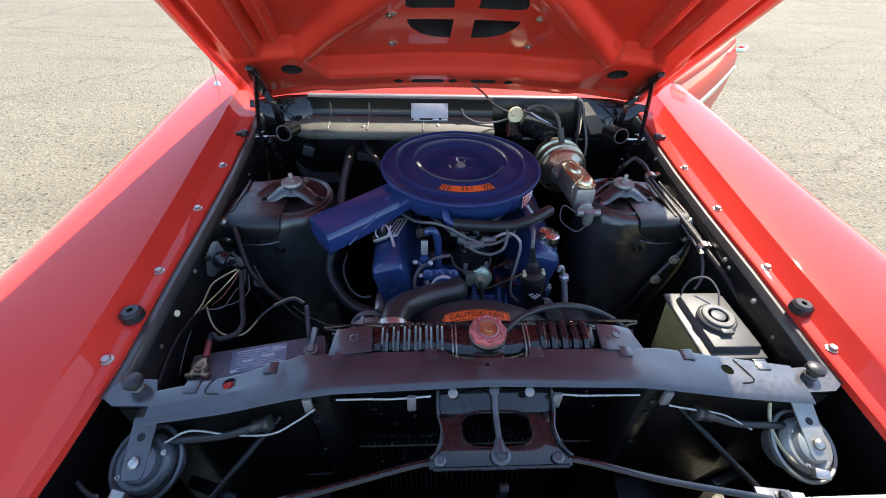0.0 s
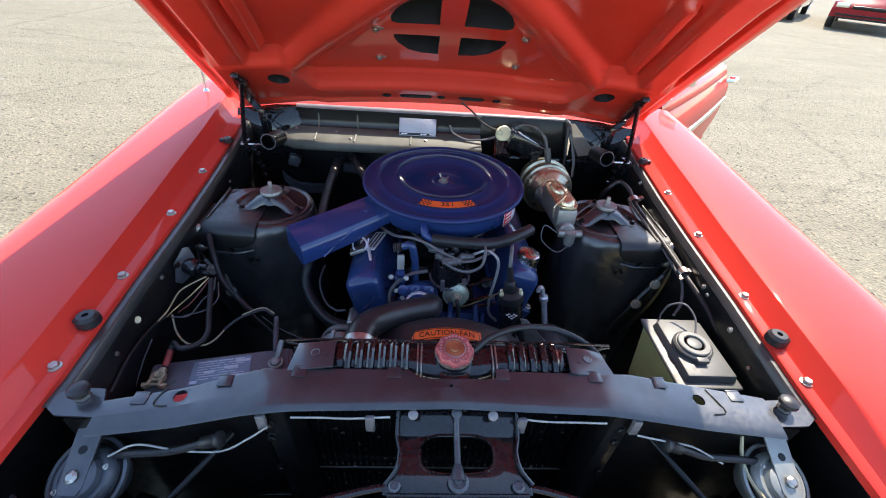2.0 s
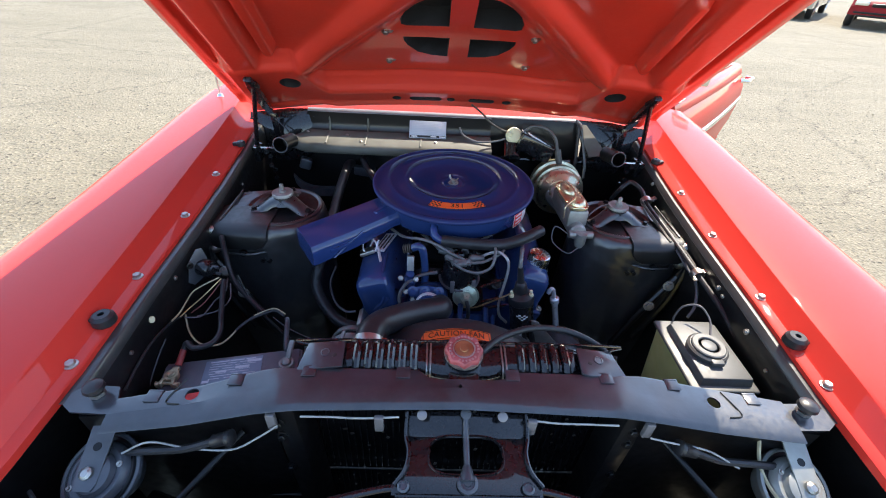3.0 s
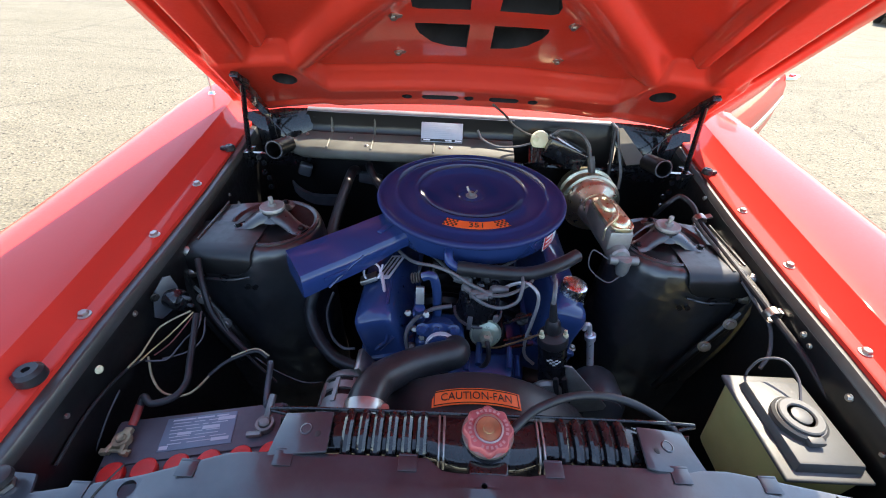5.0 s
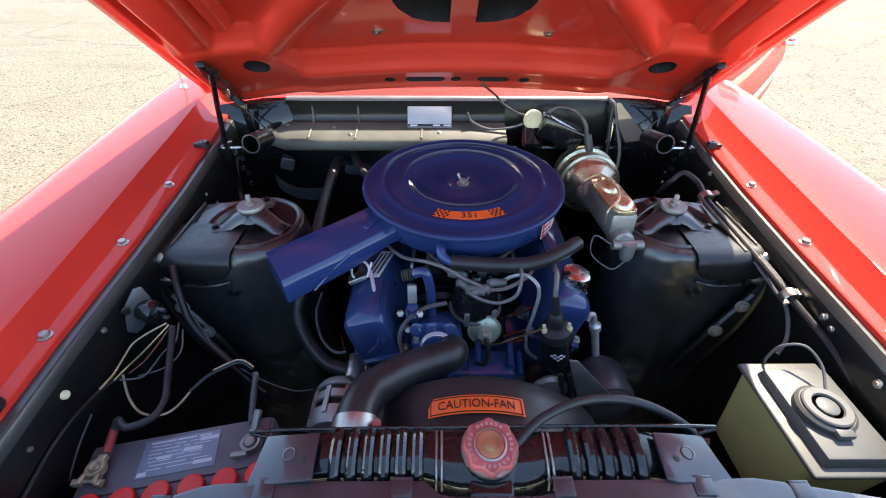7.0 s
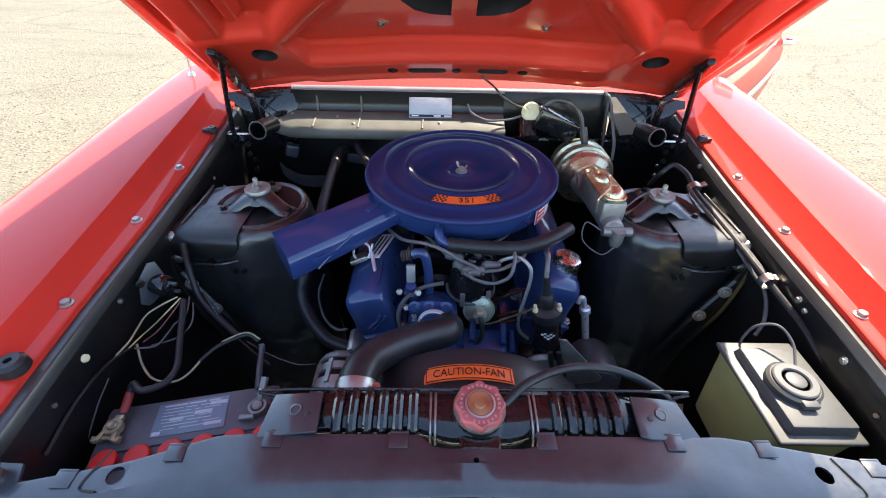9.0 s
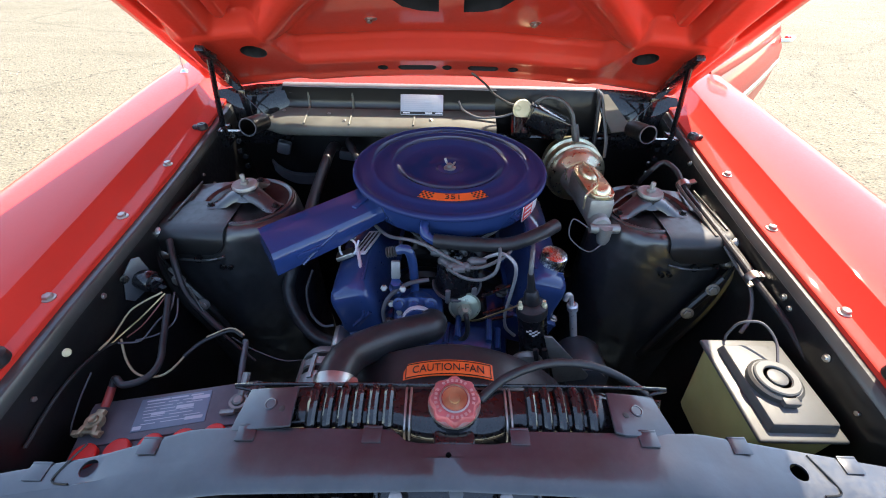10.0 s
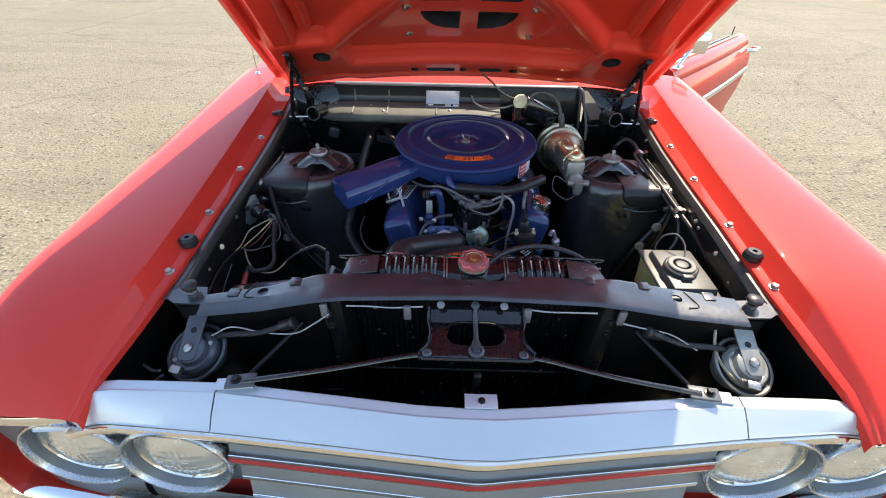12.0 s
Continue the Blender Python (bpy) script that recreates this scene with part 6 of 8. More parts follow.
part("tower", bm, M_RUBBER, coil, "black coil cap and tower")
part("boot", tube(BM(), [COIL_B + COIL_D * 0.20, COIL_B + COIL_D * 0.225, COIL_B + COIL_D * 0.252], 0.0095, 12, ends=0.006), M_RUBBER, coil, "dark grey rubber boot")
for k, dz in ((-1, 0.0), (1, 0.004)):
    part("terminal", lathe(BM(), COIL_B + COIL_D * (0.176 + dz) + Vector((k * 0.023, -0.010, 0)), COIL_D, [(0.0055, 0), (0.0055, 0.006), (0.0035, 0.007), (0.0035, 0.016)], 8), M_CREAM, coil, "pale terminal")
bm = BM()
for k in range(4):
    for j in range(-2, 3):
        if (j, k) in ((-2, 2), (-1, 1), (-1, 3), (0, 0), (0, 2), (1, 1), (1, 3), (2, 2)):
            a = radians(-95 + j * 11)
            box(bm, COIL_B + COIL_D * (0.122 + 0.0042 * k) + Vector((0.0293 * math.cos(a), 0.0293 * math.sin(a), 0)), (0.0055, 0.001, 0.0038), rot=(0, 0, j * 11))
part("emblem", bm, M_WHITE, coil, "faded pale emblem print")
bm = BM()
tube(bm, [COIL_B + COIL_D * 0.245, (0.153, 0.780, 0.862), (0.155, 0.792, 0.872), (0.160, 0.815, 0.872), (0.170, 0.85, 0.845), (0.18, 0.90, 0.83)], 0.0046, 8)
thing("coil_lead", bm, M_LEAD, "grey ignition lead from the coil", "wire", group=lead_group)
bm = BM()
tube(bm, [COIL_B + COIL_D * 0.186 + Vector((-0.023, -0.010, 0)), (0.118, 0.762, 0.768), (0.09, 0.770, 0.742), (0.06, 0.774, 0.722), (0.035, 0.785, 0.712)], 0.0020, 6)
thing("coil_wire", bm, M_COPPER, "thin brown wire from coil to distributor", "wire")

# upper radiator hose
bm = BM()
tube(bm, [(-0.025, 0.722, 0.772), (-0.03, 0.702, 0.782), (-0.06, 0.683, 0.792), (-0.105, 0.650, 0.808), (-0.144, 0.607, 0.828), (-0.157, 0.570, 0.840), (-0.160, 0.540, 0.838), (-0.160, 0.515, 0.815)], 0.0275, 20)
hose = thing("radiator_hose", bm, M_RUBBER, "thick black upper radiator hose with a steel clamp", "hose", angle=60)
bm = BM()
lathe(bm, (-0.160, 0.553, 0.8425), (0.02, -0.9, -0.25), [(0.029, 0.0), (0.0295, 0.002), (0.0295, 0.020), (0.029, 0.022)], 28, close=False)
part("hose_band", bm, M_STEEL, hose, "steel clamp band")
bm = BM()
rod(bm, (-0.128, 0.535, 0.835), (-0.128, 0.535, 0.862), 0.006, seg=8)
part("band_screw", bm, M_STEEL, hose)

# fan shroud with caution label
shroud = empty("fan_shroud", "black fan shroud with an orange caution label", "fan shroud", at=(0.005, 0.56, 0.6))
SC = (0.006, 0.672)
SR = 0.17
bm = BM()
rows = []
for a in np.linspace(-1.35, 1.35, 40):
    rows.append([(SC[0] + (SR + g) * math.sin(a) * (1.0 + 0.25 * abs(math.sin(a))), y, SC[1] + (SR + g) * math.cos(a)) for y, g in ((0.505, 0.012), (0.512, 0.010), (0.535, 0.006), (0.553, 0.002), (0.59, 0.0), (0.618, -0.004), (0.625, -0.010), (0.625, -0.02))])
loft(bm, rows, thick=0.003)
part("shroud_ring", bm, M_RUBBER, shroud, "black plastic shroud ring", angle=50)
def shroud_patch(bm, x0, x1, y0, y1, lift):
    rows = []
    for x in np.linspace(x0, x1, 16):
        a = math.asin((x - SC[0]) / SR)
        rows.append([(x, y, SC[1] + SR * math.cos(a) + lift + (0.002 - 0.004 * (y - 0.553) / 0.04)) for y in (y0, y1)])
    return loft(bm, rows, thick=0.0008)
part("caution_label", shroud_patch(BM(), -0.064, 0.068, 0.557, 0.586, 0.0035), M_ORANGE, shroud, "orange caution label")
bm = BM()
for x0, x1, y0, y1 in ((-0.061, 0.065, 0.5592, 0.5602), (-0.061, 0.065, 0.5828, 0.5838), (-0.061, -0.0602, 0.5592, 0.5838), (0.0642, 0.065, 0.5592, 0.5838)):
    shroud_patch(bm, x0, x1, y0, y1, 0.0046)
part("label_border", bm, M_INK, shroud)
bm = BM()
text = letters("CAUTION-FAN", 0.0190, Matrix.Identity(4), 0.0003)
for v in text.verts:
    x = 0.002 + v.co.x * 0.83
    a = math.asin((x - SC[0]) / SR)
    v.co = Vector((x, 0.5713 + v.co.y * 0.95, SC[1] + SR * math.cos(a) + 0.0046 + v.co.z))
part("label_text", text, M_INK, shroud)
# fan behind the shroud
bm = BM()
for k in range(5):
    a = radians(72 * k + 10)
    loft(bm, [[(0.006 + r * math.cos(a + t), 0.60 + dy, 0.60 + r * math.sin(a + t)) for t, dy in ((-0.22, -0.02), (0.22, 0.025))] for r in (0.04, 0.10, 0.19)], thick=0.002)
lathe(bm, (0.006, 0.63, 0.60), (0, -1, 0), [(0.05, 0), (0.05, 0.02), (0.03, 0.05)], 20)
thing("fan", bm, M_BLACK, "black engine fan behind the radiator", "fan")

# radiator
rad = empty("radiator", "gloss black radiator with ribbed top tank", "radiator", at=(0, 0.47, 0.35))
bm = BM()
rows = []
for x in np.linspace(-0.262, 0.280, 40):
    e = min(1.0, (x + 0.262) / 0.006 + 0.2, (0.280 - x) / 0.006 + 0.2)
    fwd = 0.010 * (1 - smooth(0.035, 0.075, abs(x - 0.008)))
    low = 0.016 * smooth(0.175, 0.262, abs(x))
    rows.append([(x, 0.460 - fwd, 0.835), (x, 0.458 - fwd, 0.860), (x, 0.461 - fwd, 0.871), (x, 0.467 - fwd * 0.7, 0.8785 * e + 0.86 * (1 - e) - low), (x, 0.475, 0.883 * e + 0.86 * (1 - e) - low), (x, 0.498, 0.886 * e + 0.86 * (1 - e) - low), (x, 0.510, 0.884 - low), (x, 0.514, 0.876 - low), (x, 0.516, 0.835)])
loft(bm, rows, closed=True, cap=True)
tank = part("top_tank", bm, M_GLOSSBLACK, rad, "gloss black top tank", angle=40)
for x in [-0.166 + 0.0185 * k for k in range(6)] + [0.104 + 0.0185 * k for k in range(5)]:
    bm = BM()
    tube(bm, [(x, 0.456, 0.846), (x, 0.456, 0.860), (x, 0.462, 0.876), (x, 0.476, 0.8845), (x, 0.498, 0.888), (x, 0.509, 0.885)], 0.0072, 10, n=5)
    part("tank_rib", bm, M_GLOSSBLACK, tank)
for x in (-0.052, -0.046, 0.072, 0.078):
    bm = BM()
    tube(bm, [(x, 0.452, 0.866), (x, 0.462, 0.8815), (x, 0.498, 0.8885), (x, 0.510, 0.886)], 0.0016, 6, n=4)
    part("tank_seam", bm, M_STEEL, tank)
for x0, x1, side in ((-0.262, -0.186, -1), (0.198, 0.282, 1)):
    bm = BM()
    prism(bm, [(x0 + 0.004, 0.450), (x1, 0.453), (x1 - 0.003, 0.506), (x0 + 0.010, 0.506)] if side < 0 else [(x0, 0.453), (x0 + 0.012, 0.450), (x1 - 0.006, 0.452), (x1 - 0.016, 0.480), (x1 - 0.018, 0.506), (x0 + 0.004, 0.506)], pose(0.0, 0, 0.8868 + 0.195 * math.tan(radians(7)), 0, side * 7, 0), 0.004, bevel=0.0015)
    pl = part("tank_plate", bm, M_SUPPORT, rad, "flat mounting plate")
    bm = BM()
    xm = -0.217 if side < 0 else 0.233
    zp = 0.8868 + (0.195 - abs(xm)) * math.tan(radians(7)) + 0.004
    lathe(bm, (xm, 0.483, zp - 0.0005), (side * 0.12, 0, 1), [(0.008, 0), (0.008, 0.0015), (0.0065, 0.002), (0.0055, 0.0012), (0.002, 0.0012)], 18)
    part("plate_screw", bm, M_SUPPORT, pl)
    part("plate_screw", lathe(BM(), (xm - side * 0.016, 0.476, zp + 0.0015), (side * 0.12, 0, 1), [(0.004, 0), (0.004, 0.001), (0.002, 0.0014)], 12), M_INK, pl)
# rear lip of the tank
bm = BM()
tube(bm, [(-0.248, 0.508, 0.874), (-0.238, 0.513, 0.884), (0.245, 0.515, 0.8865), (0.262, 0.510, 0.878)], 0.0024, 8, n=4)
part("tank_lip", bm, M_GLOSSBLACK, tank)
bm = BM()
lathe(bm, (0.008, 0.485, 0.872), (0, -0.12, 1), [(0.040, 0), (0.038, 0.008), (0.030, 0.012), (0.026, 0.020)], 30)
box(bm, (0.008, 0.448, 0.872), (0.05, 0.022, 0.018), bevel=0.006)
part("filler_neck", bm, M_GLOSSBLACK, tank)
# pressure cap with lobed edge
bm = BM()
m = frame_of((0.008, 0.4855, 0.893), (1, 0, 0), (0, 1, 0.12))
rows = []
for z, k in ((0.0, 0.98), (0.002, 1.0), (0.008, 1.0), (0.0105, 0.97), (0.0125, 0.90)):
    rows.append([m @ Vector((k * (0.0298 + 0.0021 * math.cos(8 * a)) * math.cos(a), k * (0.0298 + 0.0021 * math.cos(8 * a)) * math.sin(a), z)) for a in np.linspace(0, 2 * math.pi, 64, endpoint=False)])
loft(bm, rows, closed=True, cap=True)
rcap = part("pressure_cap", bm, M_RADCAP, rad, "faded red radiator cap", angle=40)
bm = BM()
lathe(bm, m @ Vector((0, 0, 0.0122)), m.to_3x3() @ Vector((0, 0, 1)), [(0.0185, 0), (0.0185, 0.0016), (0.0165, 0.002), (0.0155, -0.001)], 32)
lathe(bm, m @ Vector((0, 0, 0.0002)), m.to_3x3() @ Vector((0, 0, 1)), [(0.0315, -0.003), (0.0325, 0.0), (0.0315, 0.003)], 40)
part("cap_ring", bm, M_STEEL, rcap)
bm = BM()
lathe(bm, m @ Vector((0, 0, 0.0120)), m.to_3x3() @ Vector((0, 0, 1)), [(0.0152, 0), (0.0150, 0.001), (0.007, 0.0012), (0.0065, 0.0025), (0.002, 0.0028)], 28)
part("cap_centre", bm, M_COPPER, rcap)
bm = BM()
for k in range(26):
    a = 2 * math.pi * k / 26
    if k % 7 != 3:
        mm = m @ Matrix.Rotation(a, 4, "Z") @ Matrix.Translation((0.0232, 0, 0.0128))
        box(bm, mm.translation, (0.0035, 0.003, 0.0008), rot=(7, 0, math.degrees(a)))
part("cap_print", bm, M_CAPINK, rcap, "worn raised print")
bm = BM()
box(bm, (0.008, 0.478, 0.60), (0.50, 0.055, 0.47), bevel=0.004)
core = part("core", bm, M_BLACK, rad, "black finned radiator core")
fin = None
for k in range(43):
    x = -0.235 + k * 0.0116
    if fin is None:
        fin = part("fin", box(BM(), (x, 0.448, 0.60), (0.0020, 0.008, 0.46)), M_GLOSSBLACK, core)
        x_first = x
    else:
        f = new("fin", fin.data)
        f.parent = core
        f.matrix_parent_inverse = fin.matrix_parent_inverse.copy()
        f.matrix_basis = Matrix.Translation((x - x_first, 0, 0)) @ fin.matrix_basis
part("fin_bar", box(BM(), (0.0, 0.441, 0.60), (0.49, 0.003, 0.003)), M_STEEL, core)
random.seed(7)
bm = BM()
for k in range(42):
    x, z = random.uniform(-0.22, 0.24), random.uniform(0.5, 0.83)
    box(bm, (x, 0.4435, z), (random.uniform(0.002, 0.006), 0.001, random.uniform(0.002, 0.008)), rot=(0, random.uniform(0, 90), 0))
part("bent_fins", bm, M_STEEL, core, "bent bare fin edges", kind="stuff")
# overflow hose from the neck
bm = BM()
tube(bm, [(0.04, 0.495, 0.886), (0.075, 0.522, 0.893), (0.13, 0.545, 0.893), (0.19, 0.55, 0.886), (0.24, 0.538, 0.872), (0.275, 0.520, 0.85), (0.290, 0.51, 0.80)], 0.0058, 12)
thing("overflow_hose", bm, M_RUBBER, "black overflow hose from the radiator neck", "hose")

# alternator
alt = empty("alternator", "cast aluminium alternator with vented case", "alternator", at=(-0.25, 0.65, 0.65))
bm = BM()
lathe(bm, (-0.225, 0.715, 0.672), (0, -1, 0), [(0.03, 0), (0.046, 0.008), (0.050, 0.016), (0.050, 0.024), (0.045, 0.025), (0.045, 0.034), (0.050, 0.035), (0.050, 0.050), (0.0445, 0.051), (0.0445, 0.064), (0.050, 0.065), (0.050, 0.085), (0.046, 0.095), (0.02, 0.10)], 40)
part("case", bm, M_ALU, alt, angle=30)
for y in (0.6855, 0.6575):
    part("case_gap", lathe(BM(), (-0.225, y + 0.006, 0.672), (0, -1, 0), [(0.0462, 0), (0.0464, 0.001), (0.0464, 0.010), (0.0462, 0.011)], 36, close=False), M_BLACK, alt)
for k in range(10):
    a = radians(36 * k)
    part("case_bolt", box(BM(), (-0.225 + 0.0505 * math.cos(a), 0.660, 0.672 + 0.0505 * math.sin(a)), (0.005, 0.05, 0.008), rot=(0, -36 * k, 0)), M_ALU, alt)
bm = BM()
lathe(bm, (-0.225, 0.60, 0.672), (0, -1, 0), [(0.03, 0), (0.035, 0.004), (0.028, 0.010), (0.035, 0.016), (0.03, 0.02)], 28)
part("pulley", bm, M_BLACK, alt)
bm = BM()
box(bm, (-0.19, 0.72, 0.70), (0.012, 0.05, 0.08), rot=(0, -30, 0), bevel=0.003)
rod(bm, (-0.21, 0.735, 0.695), (-0.185, 0.735, 0.695), 0.012, seg=8)
part("alternator_bracket", bm, M_STEEL, alt)

# power steering pump with its return pipe
pump = empty("steering_pump", "dark grey power steering pump with filler pipe", "pump", at=(0.30, 0.76, 0.5))
bm = BM()
lathe(bm, (0.312, 0.85, 0.545), (0, -1, 0.1), [(0.03, 0), (0.048, 0.006), (0.056, 0.02), (0.056, 0.09), (0.050, 0.10), (0.044, 0.102), (0.044, 0.108), (0.02, 0.112)], 36)
part("reservoir", bm, M_BRACKET, pump, "dark grey pump reservoir")
bm = BM()
rod(bm, (0.306, 0.85, 0.580), (0.282, 0.85, 0.680), 0.0085)
lathe(bm, (0.2825, 0.85, 0.678), (-0.22, 0, 1), [(0.011, 0), (0.0125, 0.002), (0.0125, 0.015), (0.009, 0.018)], 16)
tube(bm, [(0.278, 0.85, 0.692), (0.273, 0.85, 0.712), (0.268, 0.849, 0.724), (0.261, 0.848, 0.724), (0.2585, 0.846, 0.712)], 0.0058, 10)
part("filler_pipe", bm, M_BRIGHT, pump, "bright pipe with hooked top")
bm = BM()
prism(bm, [(-0.004, 0.004), (0.012, 0.002), (0.108, -0.112), (0.104, -0.124), (0.048, -0.136), (0.038, -0.13)], frame_of((0.197, 0.742, 0.714), (1, 0, 0), (0, 0.05, 1)), 0.005, bevel=0.001)
part("pump_bracket", bm, M_ALU, pump, "grey triangular bracket")
# drive belts and pulley
for dx in (0.0, 0.017):
    bm = BM()
    tube(bm, [(0.176 + dx, 0.722, 0.70), (0.190 + dx, 0.720, 0.64), (0.204 + dx, 0.716, 0.58), (0.222 + dx, 0.71, 0.48)], 0.0055, 6, flat=0.7)
    thing("drive_belt", bm, M_RUBBER, "black rubber drive belt beside the pump bracket", "belt", group="drive belts")
bm = BM()
lathe(bm, (0.165, 0.735, 0.645), (0, -1, 0.1), [(0.02, 0), (0.034, 0.004), (0.036, 0.010), (0.030, 0.016), (0.012, 0.018)], 24)
thing("idler_pulley", bm, M_ALU, "bare metal idler pulley beside the belts", "pulley")

# heater hoses on the passenger side
bm = BM()
tube(bm, [(-0.34, 1.40, 0.80), (-0.345, 1.36, 0.81), (-0.352, 1.25, 0.785), (-0.345, 1.10, 0.775), (-0.335, 0.98, 0.765), (-0.345, 0.905, 0.73), (-0.351, 0.875, 0.695), (-0.327, 0.834, 0.665), (-0.28, 0.79, 0.645), (-0.219, 0.774, 0.635), (-0.15, 0.77, 0.63)], 0.0145, 12)
thing("heater_hose", bm, M_RUBBER, "black heater hose curving past the engine", "hose", group="heater hoses")
bm = BM()
tube(bm, [(-0.30, 1.41, 0.815), (-0.29, 1.37, 0.82), (-0.25, 1.30, 0.80), (-0.20, 1.24, 0.78), (-0.14, 1.20, 0.76)], 0.0115, 12)
thing("heater_hose", bm, M_RUBBER, "black heater hose curving past the engine", "hose", group="heater hoses")
bm = BM()
tube(bm, [(-0.310, 0.93, 0.71), (-0.318, 0.89, 0.685), (-0.295, 0.83, 0.675), (-0.262, 0.795, 0.675), (-0.235, 0.79, 0.68)], 0.003, 6)
thing("engine_wire", bm, M_WIRE, "thin grey wire beside the heater hose", "wire")
bm = BM()
loft(bm, [[(x - 0.004, 1.428, z + 0.019), (x, 1.412, z + 0.016), (x + 0.003, 1.410, z - 0.014), (x + 0.004, 1.428, z - 0.018)] for x, z in ((-0.553, 0.722), (-0.540, 0.703), (-0.520, 0.688), (-0.495, 0.677), (-0.46, 0.674), (-0.41, 0.676))], thick=0.004)
box(bm, (-0.30, 1.424, 0.762), (0.075, 0.03, 0.032), rot=(0, 8, 0), bevel=0.006)
box(bm, (-0.50, 1.40, 0.795), (0.04, 0.03, 0.04), rot=(0, 20, 10), bevel=0.008)
thing("heater_box", bm, M_BRACKET, "worn black heater housing on the firewall", "heater box")

# brake booster and master cylinder
brake = empty("brake_booster", "gold zinc brake booster with cast master cylinder", "brake booster", at=(0.33, 1.25, 0.8))
BD = Vector((-0.03, -1, 0.14)).normalized()
BB = Vector((0.366, 1.385, 0.778))
bm = BM()
lathe(bm, BB, BD, [(0.05, 0), (0.076, 0.006), (0.079, 0.02), (0.079, 0.050), (0.086, 0.053), (0.0865, 0.060), (0.086, 0.067), (0.078, 0.070), (0.0765, 0.098), (0.0825, 0.101), (0.083, 0.108), (0.0825, 0.115), (0.076, 0.118), (0.074, 0.138), (0.066, 0.150), (0.050, 0.158), (0.03, 0.19)], 56)
part("vacuum_can", bm, M_ZINC, brake, "gold zinc vacuum can", angle=40)
mc = frame_of((0.325, 1.0, 0.862), (1, 0.03, 0), (-0.03, 1, -0.06))
bm = BM()
box(bm, mc @ Vector((0, 0.03, 0.010)), (0.054, 0.155, 0.050), rot=(-3, 0, 2), bevel=0.008)
lathe(bm, mc @ Vector((0, 0.16, -0.018)), mc.to_3x3() @ Vector((0, -1, 0)), [(0.030, 0), (0.026, 0.05), (0.022, 0.06), (0.022, 0.225), (0.018, 0.23)], 22)
lathe(bm, mc @ Vector((-0.026, -0.072, -0.020)), (1, 0, 0), [(0.010, 0), (0.010, 0.062)], 14)
lathe(bm, mc @ Vector((0.005, -0.078, -0.052)), (0, 0, 1), [(0.010, 0), (0.014, 0.01), (0.014, 0.04)], 14)
body = part("master_cylinder", bm, M_ALU, brake, "cast master cylinder body")
bm = BM()
prism(bm, [(0.029 * (abs(math.cos(a)) ** 0.5) * (1 if math.cos(a) > 0 else -1), 0.03 + 0.080 * (abs(math.sin(a)) ** 0.5) * (1 if math.sin(a) > 0 else -1)) for a in np.linspace(0, 2 * math.pi, 40, endpoint=False)], mc @ Matrix.Translation((0, 0, 0.035)), 0.009, bevel=0.002)
lid2 = part("reservoir_lid", bm, M_ZINC, brake, "gold zinc reservoir lid")
for cy, ry in ((0.065, 0.036), (-0.020, 0.026)):
    bm = BM()
    rows = []
    for k, h in ((1.0, 0.0), (0.97, 0.005), (0.86, 0.010), (0.6, 0.0125), (0.2, 0.013)):
        rows.append([mc @ Vector((0.021 * k * math.cos(a), cy + ry * k * math.sin(a), 0.0438 + h)) for a in np.linspace(0, 2 * math.pi, 32, endpoint=False)])
    loft(bm, rows, closed=True, cap=True)
    part("lid_dome", bm, M_ZINC, lid2, angle=60)
bm = BM()
tube(bm, [mc @ Vector((-0.036, -0.04, 0.01)), mc @ Vector((-0.038, -0.045, 0.045)), mc @ Vector((-0.01, -0.02, 0.060)), mc @ Vector((0.0, 0.03, 0.062)), mc @ Vector((-0.01, 0.09, 0.060)), mc @ Vector((-0.038, 0.10, 0.04)), mc @ Vector((-0.036, 0.10, 0.01))], 0.0024, 8)
part("bail_wire", bm, M_ZINC, brake)
bm = BM()
tube(bm, [mc @ Vector((0.03, -0.02, 0.0)), mc @ Vector((0.06, -0.01, 0.025)), (0.42, 1.02, 0.885), (0.47, 1.06, 0.87), (0.55, 1.10, 0.82)], 0.0022, 8)
tube(bm, [mc @ Vector((-0.03, -0.075, -0.016)), mc @ Vector((-0.06, -0.06, -0.005)), mc @ Vector((-0.065, -0.075, -0.04)), mc @ Vector((-0.03, -0.10, -0.06)), mc @ Vector((0.0, -0.09, -0.05))], 0.0016, 8)
thing("brake_line", bm, M_WIRE, "thin grey brake lines from the master cylinder", "brake line")

# wiper motor with cream cap
wip = empty("wiper_motor", "black wiper motor with a cream plastic plug", "wiper motor", at=(0.28, 1.38, 0.9))
bm = BM()
box(bm, (0.286, 1.368, 0.904), (0.118, 0.055, 0.058), rot=(0, 22, -8), bevel=0.006)
lathe(bm, (0.215, 1.41, 0.905), (0, -0.5, -0.6), [(0.03, 0), (0.03, 0.06), (0.02, 0.07)], 20)
part("motor_body", bm, M_GLOSSBLACK, wip)
bm = BM()
for k in range(5):
    box(bm, (0.284 + 0.006 * (k - 2) * 0.3, 1.348 + 0.009 * k, 0.934 - 0.001 * k), (0.112, 0.003, 0.004), rot=(0, 22, -8))
part("motor_rib", bm, M_GLOSSBLACK, wip)
bm = BM()
lathe(bm, (0.214, 1.402, 0.925), (-0.15, -0.85, 0.45), [(0.026, -0.01), (0.027, 0.0), (0.027, 0.012), (0.022, 0.018), (0.010, 0.019)], 24)
box(bm, (0.198, 1.392, 0.935), (0.02, 0.02, 0.014), rot=(0, 30, 0), bevel=0.004)
part("plug", bm, M_CREAM, wip, "cream plastic plug")
bm = BM()
